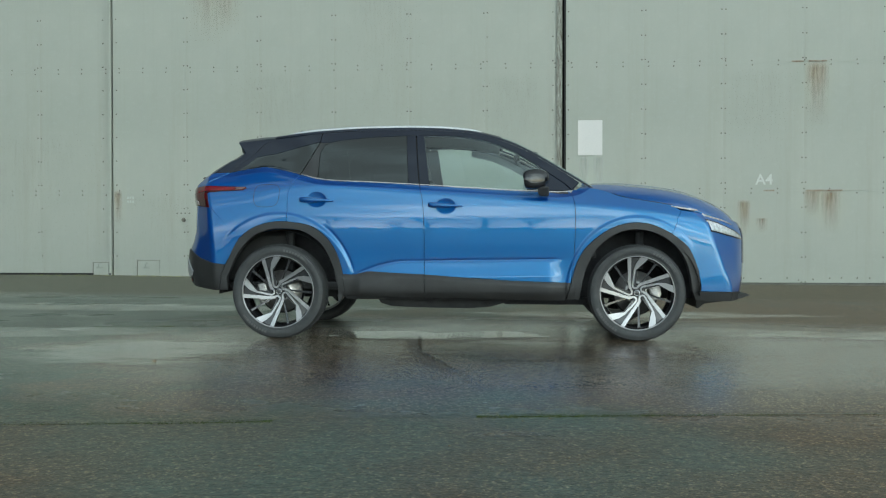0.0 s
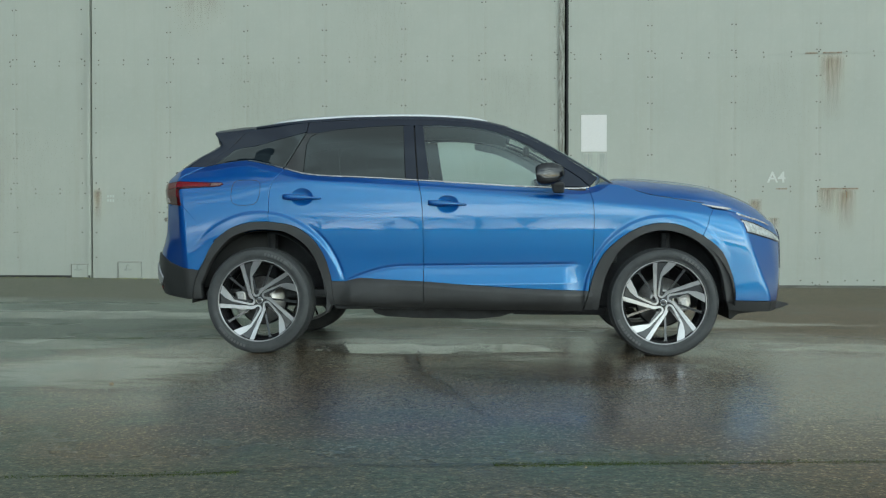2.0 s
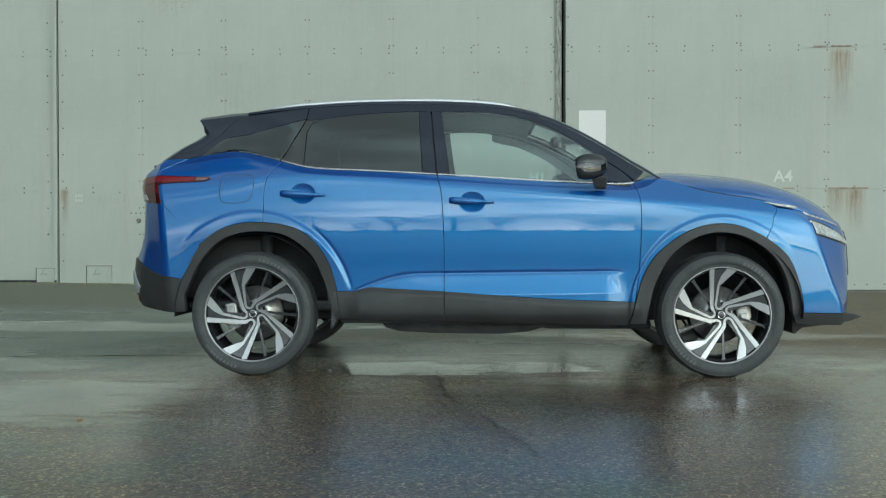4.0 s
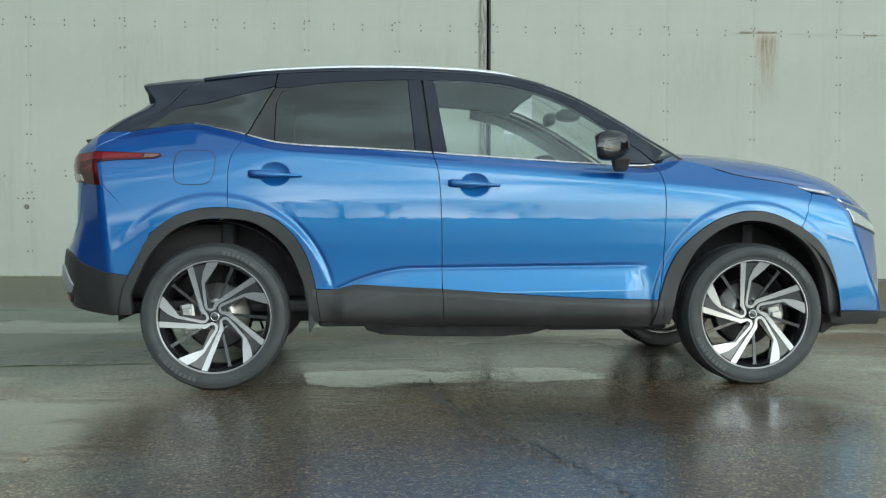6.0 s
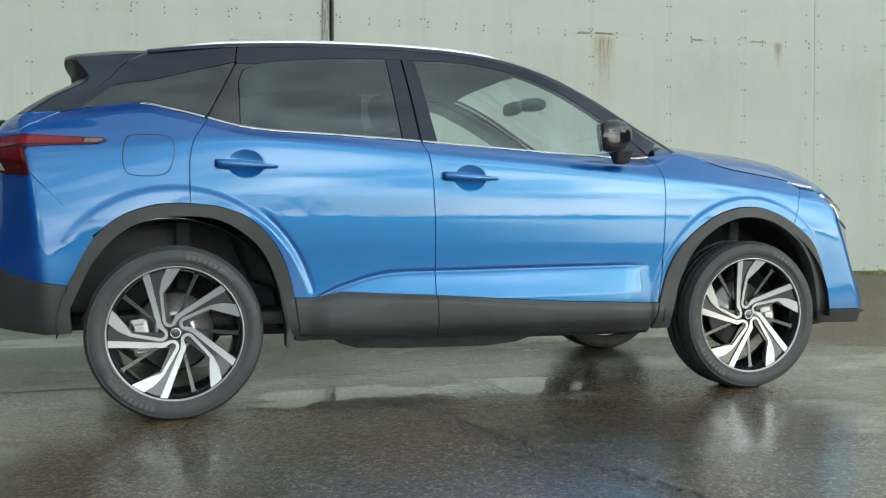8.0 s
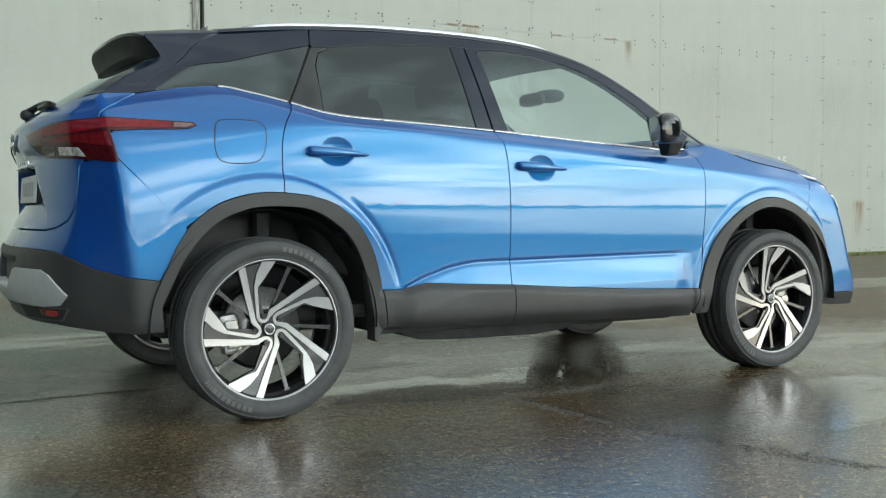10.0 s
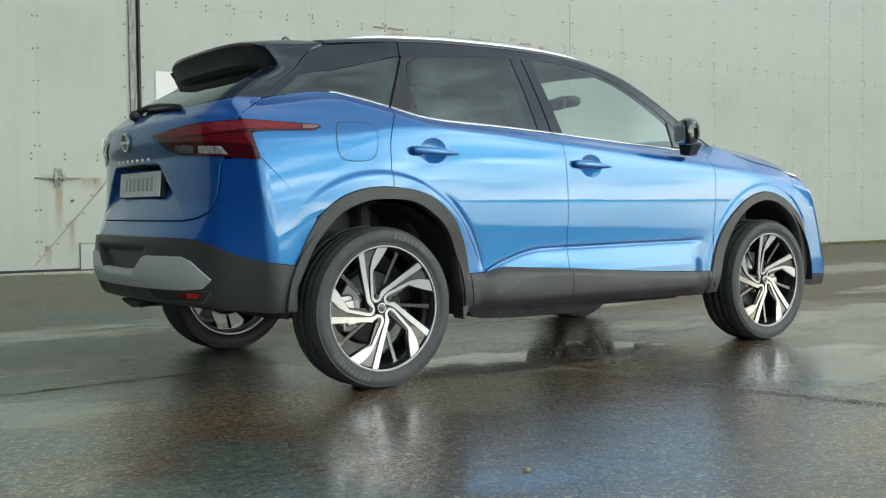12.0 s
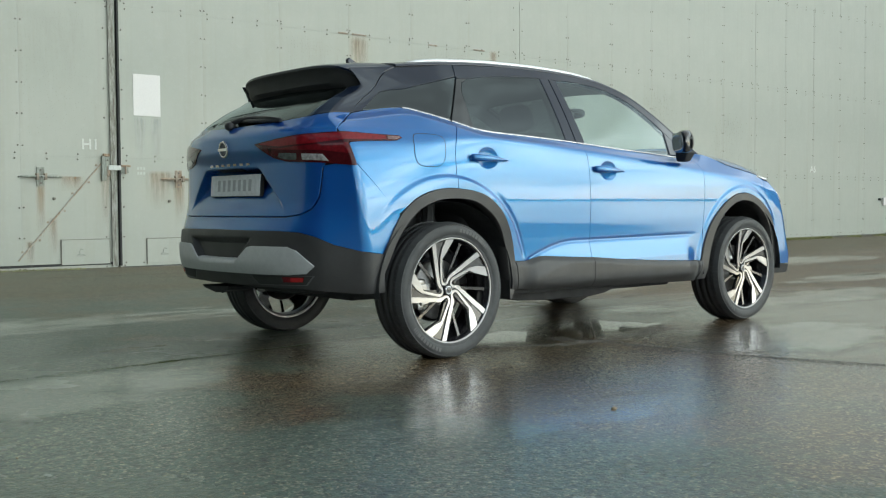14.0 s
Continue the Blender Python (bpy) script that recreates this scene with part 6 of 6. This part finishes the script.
def rust_bar(x0, x1, z):
    """A rusted dash of a bracket on the bolt row."""
    tagged(part("bracket", box(x0, x1, FACE - 0.014, FACE, z - 0.012, z + 0.012, 0.003), RUST_DARK), "rusted flat iron bracket bolted to a door", "bracket", "iron brackets")


for x0, x1, z in ((5.36, 5.66, 3.72), (5.08, 5.28, 3.715), (5.33, 5.93, 1.515), (4.62, 4.80, 1.515), (8.15, 8.42, 3.72), (7.05, 7.25, 3.70)):
    rust_bar(x0, x1, z)

notice = box(1.463, 1.882, FACE - 0.006, FACE - 0.002, 2.136, 2.742, 0.001)
tagged(part("paper_notice", notice, PAPER), "blank white paper notice stuck to a grey-green steel door", "notice")


def upright(x, z, y=FACE - 0.005):
    return Matrix.Translation((x, y, z)) @ Matrix.Rotation(radians(90), 4, "X")


for text, x, z, size in (("A4", 4.63, 1.695, 0.25), ("A5", 12.34, 1.71, 0.25), ("A6", 20.25, 1.715, 0.25), ("H1", 0.815, 1.685, 0.21)):
    tagged(lettering("stencil_mark", text, size, upright(x, z), WHITE_INK), "white stencilled letter and digit on a steel door", "door mark", "stencilled door marks")


def faded_mark(x, z):
    """Small white writing too faint to read, as bars."""
    thing = tagged(new("small_mark"), "small faded white writing on a steel door", "door mark", "small door marks")
    thing.location = (x, FACE - 0.006, z)
    for j in (0, 1):
        for i in range(3):
            part("bar", box(-0.070 + i * 0.046, -0.040 + i * 0.046, 0, 0.002, 0.010 - j * 0.074, 0.052 - j * 0.074, 0.0005), FAINT_INK, thing)


for x, z in ((-6.51, 1.39), (1.575, 1.335)):
    faded_mark(x, z)


def latch(x, z, iron):
    """A slide bolt: back plate with two screws, long bar, staples and handle."""
    thing = tagged(new("slide_bolt"), "iron slide bolt on a grey-green steel door, rust below it", "door bolt", "slide bolts")
    thing.location = (x, FACE, z)
    part("back_plate", box(-0.055, 0.055, -0.012, 0.0, -0.13, 0.13, 0.004), iron, thing)
    part("bar", rope([(-0.29, -0.035, 0.0), (-0.20, -0.035, 0.0), (0.20, -0.035, 0.0), (0.29, -0.035, 0.0)], [0.010, 0.018, 0.018, 0.010], 10), iron, thing)
    for dx in (-0.05, 0.06):
        part("staple", box(dx - 0.018, dx + 0.018, -0.06, 0.0, -0.045, 0.045, 0.006), RUST_DARK, thing)
    for dz in (-0.09, 0.09):
        part("screw", rope([(0.0, -0.010, dz), (0.0, -0.020, dz)], 0.014, 8), BOLT, thing)
    part("handle", rope([(0.0, -0.04, 0.0), (0.0, -0.10, 0.0), (0.0, -0.115, -0.10)], 0.012, 8), iron, thing)


latch(0.11, 1.225, PAINTED_IRON)
latch(2.15, 1.215, RUST_DARK)
clasp = tagged(new("door_clasp"), "pale iron clasp joining two steel door leaves", "door clasp")
clasp.location = (1.2, FACE, 1.365)
part("bar", box(-0.150, 0.035, -0.075, -0.05, -0.034, 0.034, 0.006), WHITE_INK, clasp)
part("bracket", box(-0.235, -0.165, -0.04, 0.0, -0.19, 0.16, 0.006), PAINTED_IRON, clasp)
part("bracket", box(-0.165, -0.115, -0.05, 0.0, -0.12, 0.02, 0.006), RUST_DARK, clasp)
part("bracket", box(-0.21, -0.12, -0.045, 0.0, 0.16, 0.20, 0.006), RUST, clasp)
part("bracket", box(0.035, 0.15, -0.06, 0.0, -0.075, 0.010, 0.006), PAINTED_IRON, clasp)
part("bracket", box(0.06, 0.19, -0.045, 0.0, 0.015, 0.045, 0.006), RUST, clasp)
part("bolt", rope([(0.10, -0.075, -0.09), (0.10, -0.075, 0.03)], 0.014, 8), RUST_DARK, clasp)
brace = tagged(part("door_brace", prism([(1.020, 1.470), (1.006, 1.482), (-0.214, 0.075), (-0.200, 0.063)], 0.0, 0.014, Matrix(((1, 0, 0, 0), (0, 0, -1, FACE), (0, 1, 0, 0), (0, 0, 0, 1))), 0.002), BRACE), "thin rust-streaked diagonal brace with rusty bolts", "brace")
for i in range(7):
    t = (i + 0.5) / 7
    bx, bz = 1.013 - 1.22 * t + (0.030 if i % 2 else -0.030), 1.476 - 1.407 * t - (0.022 if i % 2 else -0.022)
    part("bolt", box(bx - 0.014, bx + 0.014, FACE - 0.013, FACE + 0.002, bz - 0.014, bz + 0.014, 0.004), RUST_DARK, brace)


def hatch(x0, x1, z0, z1):
    """A small access flap at the foot of a door."""
    thing = tagged(new("access_flap"), "small painted access flap at the foot of a steel door", "flap", "access flaps")
    thing.location = (x0, FACE, 0)
    w = x1 - x0
    part("panel", box(0.012, w - 0.012, -0.010, 0.0, z0 + 0.012, z1 - 0.012, 0.003), DOOR_PAINT, thing)
    for a, b, c, d in ((0, w, z1 - 0.006, z1), (0, 0.006, z0, z1), (w - 0.006, w, z0, z1)):
        part("edge", box(a, b, -0.014, 0.0, c, d, 0.002), BOLT if a == 0 else DOOR_PAINT, thing)
    c, d = w * 0.38, z0 + 0.135
    arch = [(c - 0.03, d + 0.012), (c - 0.005, d + 0.03), (c - 0.012, d + 0.07), (c + 0.012, d + 0.095), (c + 0.04, d + 0.085)]
    part("symbol", rope([(p, -0.010, q) for p, q in arch], 0.006, 6), FINE_LINE, thing)
    part("symbol", rope([(c - 0.055, -0.010, d), (c - 0.04, -0.010, d + 0.018), (c + 0.05, -0.010, d + 0.018), (c + 0.075, -0.010, d)], 0.004, 6, True), FINE_LINE, thing)


hatch(0.37, 1.08, -0.02, 0.348)
hatch(1.63, 2.34, -0.04, 0.341)
hatch(-7.22, -6.92, 0.02, 0.26)
hatch(-6.40, -5.98, 0.02, 0.30)


def vent(x, z):
    thing = tagged(new("wall_box"), "small white box with a black knob on a steel door", "wall box", "white wall boxes")
    thing.location = (x, FACE, z)
    part("case", box(-0.16, 0.16, -0.06, 0.0, -0.11, 0.11, 0.01), PAPER, thing)
    part("knob", rope([(-0.34, 0.0, 0.06), (-0.34, -0.07, 0.06)], 0.035, 10), GAP_DARK, thing)


vent(16.45, 0.88)
vent(24.2, 0.87)


def drain_bolt(x, z, r=0.022):
    thing = tagged(new("capped_bolt"), "large dark bolt head on a steel door", "bolt", "large door bolts")
    thing.location = (x, FACE, z)
    part("head", rope([(0, 0, 0), (0, -0.03, 0)], [r, r * 0.85], 6), BOLT, thing)
    for i in range(4 if x < -1 else 0):
        part("screw", rope([(-0.12 + 0.075 * i, 0, 0.12), (-0.12 + 0.075 * i, -0.008, 0.12)], 0.013, 8), BOLT, thing)


drain_bolt(-5.545, 1.02, 0.04)
drain_bolt(0.29, 0.92)
drain_bolt(2.00, 0.885)


# ---- ground details ----
def puddle(x0, x1, y0, y1, material=None):
    nx, ny = 12, 6
    v = []
    for j in range(ny + 1):
        for i in range(nx + 1):
            x, y = x0 + (x1 - x0) * i / nx, y0 + (y1 - y0) * j / ny
            v.append((x, y, ground_z(x, y) + 0.004))
    f = [(j * (nx + 1) + i, j * (nx + 1) + i + 1, (j + 1) * (nx + 1) + i + 1, (j + 1) * (nx + 1) + i) for j in range(ny) for i in range(nx)]
    ob = tagged(new("puddle", mesh_of("puddle", v, f, material or WATER)), "shallow clear rain puddle or added water sheet on dark asphalt", "puddle", "rain puddles", "structure")
    ob.visible_shadow = False


# the two THIN sheets are added to strengthen the wheels' reflections
for row in ((-1.12, 0.20, -0.95, -0.22), (-0.20, 0.72, -0.85, -0.20), (-4.6, -2.15, -1.10, -0.02, DAMP), (-8.5, 0.2, 1.5, 2.7, DAMP), (-2.9, -1.1, -2.6, -0.95, THIN), (-0.3, 1.7, -2.2, -0.9, THIN), (-0.4, 3.6, 1.0, 2.0, DAMP), (1.75, 5.2, -0.85, 0.1, DAMP),
            (0.95, 1.75, -0.35, 0.35, DAMP), (-10.5, -5.0, 3.3, 4.8, DAMP), (5.0, 11.0, 2.0, 3.8, DAMP), (4.2, 7.0, 0.2, 1.0, DAMP)):
    puddle(*row)


def crack(points, width, seed, material, name, label, jag=0.03, z=0.004):
    rng = random.Random(seed)
    line = spl(points, 14)
    v, f = [], []
    for i, (x, y) in enumerate(line):
        a, b = Vector(line[max(i - 1, 0)]), Vector(line[min(i + 1, len(line) - 1)])
        d = (b - a).normalized()
        n = Vector((-d.y, d.x))
        o = rng.uniform(-jag, jag)
        w = width * rng.uniform(0.25, 1.2)
        for s in (-1, 1):
            p = Vector((x, y)) + n * (o + s * w / 2)
            v.append((p.x, p.y, ground_z(p.x, p.y) + z))
    f = [(2 * i, 2 * i + 1, 2 * i + 3, 2 * i + 2) for i in range(len(line) - 1)]
    tagged(new(name, mesh_of(name, v, f, material)), label, "crack", "asphalt cracks", "structure")


def rubble(points, spread, count, seed):
    """Loosened bits of asphalt along a crack."""
    rng = random.Random(seed)
    line = spl(points, 14)
    v, f = [], []
    for _ in range(count):
        i = rng.randrange(len(line) - 1)
        x, y = line[i][0] + rng.gauss(0, spread), line[i][1] + rng.gauss(0, spread)
        r = rng.uniform(0.0015, 0.0042)
        k = len(v)
        for ring, h in ((1.0, -0.001), (0.6, r * rng.uniform(0.4, 0.9))):
            for j in range(5):
                a = 2 * math.pi * j / 5 + rng.uniform(-0.3, 0.3)
                q = r * ring * rng.uniform(0.7, 1.3)
                v.append((x + q * math.cos(a), y + q * math.sin(a), ground_z(x, y) + 0.001 + h))
        f += [(k + j, k + (j + 1) % 5, k + 5 + (j + 1) % 5, k + 5 + j) for j in range(5)] + [tuple(k + 5 + j for j in range(5))]
    tagged(new("rubble", mesh_of("rubble", v, f, RUBBLE)), "crumbled dark asphalt along a crack", "rubble", kind="stuff")


rubble([(-0.40, -0.70), (-0.30, -1.01), (-0.26, -1.35), (-0.20, -1.72), (-0.08, -2.15), (0.05, -2.5)], 0.022, 1400, 41)
rubble([(-1.0, -0.70), (-0.7, -0.86), (-0.3, -0.96), (0.2, -0.90), (0.55, -0.80)], 0.030, 900, 42)
crack([(-0.33, -0.55), (-0.25, -0.95), (-0.22, -1.45), (-0.15, -1.75), (-0.05, -2.05), (0.08, -2.46), (0.2, -3.0)], 0.015, 3, CRACK, "crack", "dark jagged crack in wet asphalt")
crack([(-0.26, -0.98), (0.1, -1.12), (0.5, -1.2), (0.95, -1.42), (1.4, -1.5)], 0.009, 4, CRACK, "crack", "fine dark crack in wet asphalt")
crack([(-6, -4.75), (-1.3, -4.33), (-0.24, -4.11), (0.44, -4.03), (1.5, -3.91), (6, -3.4)], 0.010, 5, CRACK, "crack", "mossy joint between asphalt slabs", 0.012)
crack([(-9, -0.45), (-3.07, -0.06), (-2.48, -0.01), (-1.6, 0.05), (1.0, 0.25), (6.0, 0.65)], 0.016, 6, CRACK, "crack", "mossy joint between asphalt slabs", 0.012)
crack([(-9, 3.6), (-3, 3.9), (2, 4.2), (9, 4.6)], 0.02, 7, CRACK, "crack", "dark joint between asphalt slabs", 0.012)


def tufts(name, points, spread, count, height, seed, material, label):
    """Many small blades or moss flecks along a line."""
    rng = random.Random(seed)
    line = spl(points, 10)
    v, f = [], []
    for _ in range(count):
        i = rng.randrange(len(line) - 1)
        t = rng.random()
        x = line[i][0] + (line[i + 1][0] - line[i][0]) * t + rng.gauss(0, spread)
        y = line[i][1] + (line[i + 1][1] - line[i][1]) * t + rng.gauss(0, spread)
        if noise.noise(Vector((x * 1.3, y * 1.3, seed))) < (-0.22 if name == "moss" else -0.05):
            continue
        z = ground_z(x, y)
        a = rng.uniform(0, 6.28)
        h = height * rng.uniform(0.4, 1.2)
        w = height * rng.uniform(0.10, 0.3)
        k = len(v)
        dx, dy = math.cos(a), math.sin(a)
        lx, ly = rng.gauss(0, 0.4) * h, rng.gauss(0, 0.4) * h
        v += [(x - dx * w, y - dy * w, z), (x + dx * w, y + dy * w, z), (x + lx * 0.6 + dx * w * 0.6, y + ly * 0.6 + dy * w * 0.6, z + h * 0.7), (x + lx, y + ly, z + h)]
        f += [(k, k + 1, k + 2), (k, k + 2, k + 3)]
    tagged(new(name, mesh_of(name, v, f, material)), label, "moss" if name == "moss" else "grass", kind="stuff")


tufts("moss", [(-6, -4.75), (-1.3, -4.33), (-0.24, -4.11), (0.44, -4.03), (1.5, -3.91), (6, -3.4)], 0.016, 12000, 0.0055, 21, MOSS, "green moss along a joint in asphalt")
tufts("moss", [(-9, -0.45), (-3.07, -0.06), (-2.48, -0.01), (-1.6, 0.05)], 0.010, 2600, 0.005, 22, MOSS, "green moss along a joint in asphalt")
tufts("grass", [(-14, 9.0), (-6, 9.1), (1, 9.15)], 0.06, 1300, 0.03, 23, GRASS, "thin grass at the foot of the doors")
tufts("grass", [(9.5, 9.15), (14, 9.1), (20, 9.05), (34, 9.0)], 0.10, 16000, 0.055, 24, GRASS, "low pale grass at the foot of the doors")


def pebbles():
    rng = random.Random(9)
    v, f = [], []
    for _ in range(150):
        x, y, r = rng.uniform(-5, 4), rng.uniform(-5.2, 0.5), rng.uniform(0.002, 0.005)
        k = len(v)
        n = 6
        for i in range(n):
            a = 2 * math.pi * i / n
            q = r * rng.uniform(0.75, 1.25)
            v.append((x + q * math.cos(a), y + q * math.sin(a), 0.0))
        for i in range(n):
            a = 2 * math.pi * i / n
            q = r * 0.7 * rng.uniform(0.8, 1.2)
            v.append((x + q * math.cos(a), y + q * math.sin(a), r * rng.uniform(0.6, 1.0)))
        for i in range(n):
            j = (i + 1) % n
            f.append((k + i, k + j, k + n + j, k + n + i))
        f.append(tuple(k + n + i for i in range(n)))
    tagged(new("gravel", mesh_of("gravel", v, f, PEBBLE)), "loose pale grit on wet asphalt", "grit", kind="stuff")


pebbles()
tagged(part("pebble", blob(-1.755, -2.33, 0.006, 0.012, 0.010, 0.008, 2.2), PEBBLE, None, "", True), "small tan pebble lying on wet asphalt", "pebble")


# ---- the far side of the airfield, which the doors and paint mirror; its hedges are added ----
def bare_tree(seed, height):
    rng = random.Random(seed)
    tree = tagged(new("bare_tree"), "leafless winter tree at the edge of the airfield", "tree", "bare trees")
    trunk, crown_v, crown_f = [], [], []

    def limb(p, d, length, r, depth):
        q = p + d * length
        a = d.cross(Vector((0.3, 0.2, 1))).normalized()
        b = d.cross(a).normalized()
        k = len(crown_v)
        for c, w in ((p, r), (q, r * 0.62)):
            for i in range(4):
                t = math.pi / 2 * i
                crown_v.append(c + (a * math.cos(t) + b * math.sin(t)) * w)
        for i in range(4):
            crown_f.append((k + i, k + (i + 1) % 4, k + 4 + (i + 1) % 4, k + 4 + i))
        if depth > 0:
            for _ in range(3 if depth > 1 else 4):
                e = (d + Vector((rng.gauss(0, 0.5), rng.gauss(0, 0.5), rng.uniform(0.0, 0.45)))).normalized()
                limb(p + d * length * rng.uniform(0.55, 1.0), e, length * rng.uniform(0.55, 0.8), r * 0.55, depth - 1)

    part("trunk", rope([(0, 0, -0.1), (0.05, 0, height * 0.15), (0, 0.05, height * 0.32)], [height * 0.03, height * 0.024, height * 0.02]), BARK, tree)
    for _ in range(7):
        limb(Vector((0, 0, height * rng.uniform(0.14, 0.34))), Vector((rng.gauss(0, 0.7), rng.gauss(0, 0.7), 1)).normalized(), height * rng.uniform(0.16, 0.26), height * 0.009, 4)
    child("crown", mesh_of("crown", crown_v, crown_f, BARK), tree)
    return tree


first = [bare_tree(31, 11.0), bare_tree(32, 9.0)]
rng = random.Random(77)
for k, tr in enumerate(first):
    tr.matrix_basis = pose(-30 + 22 * k, -85, 0, 0, 0, 40 * k)
for i in range(16):
    x = -95 + i * 7.4 + rng.uniform(-5, 5)
    copy_thing(first[i % 2], pose(x, -88 + rng.uniform(-16, 6), 0, 0, 0, rng.uniform(0, 360)) @ Matrix.Scale(rng.uniform(0.55, 1.05), 4))


def hedge(x0, x1, y0, y1, tall, count, seed):
    rng = random.Random(seed)
    v, f = [], []
    for i in range(count):
        t = rng.random()
        x, y = x0 + (x1 - x0) * t + rng.gauss(0, 1.2), y0 + (y1 - y0) * t + rng.gauss(0, 1.2)
        h = tall * (1 + 0.4 * noise.noise(Vector((x * 0.08, y * 0.08, 3))) + 0.22 * noise.noise(Vector((x * 0.4, y * 0.4, 9))))
        z = rng.uniform(0, h)
        r = rng.uniform(0.1, 0.27) * tall ** 0.5 * 1.5
        k = len(v)
        for _ in range(4):
            v.append((x + rng.gauss(0, r), y + rng.gauss(0, r), max(0, z + rng.gauss(0, r))))
        f += [(k, k + 1, k + 2), (k, k + 2, k + 3)]
    tagged(new("hedge", mesh_of("hedge", v, f, BARK)), "unseen dark hedge added for the paint to mirror", "hedge", kind="stuff")


# hedges out of view, added to darken what the paint mirrors
hedge(-140, 160, -92, -92, 1.3, 6000, 5)
hedge(-44, -40, -64, 9, 17.0, 22000, 6)
hedge(53, 50, -15, 9, 12.0, 7000, 7)
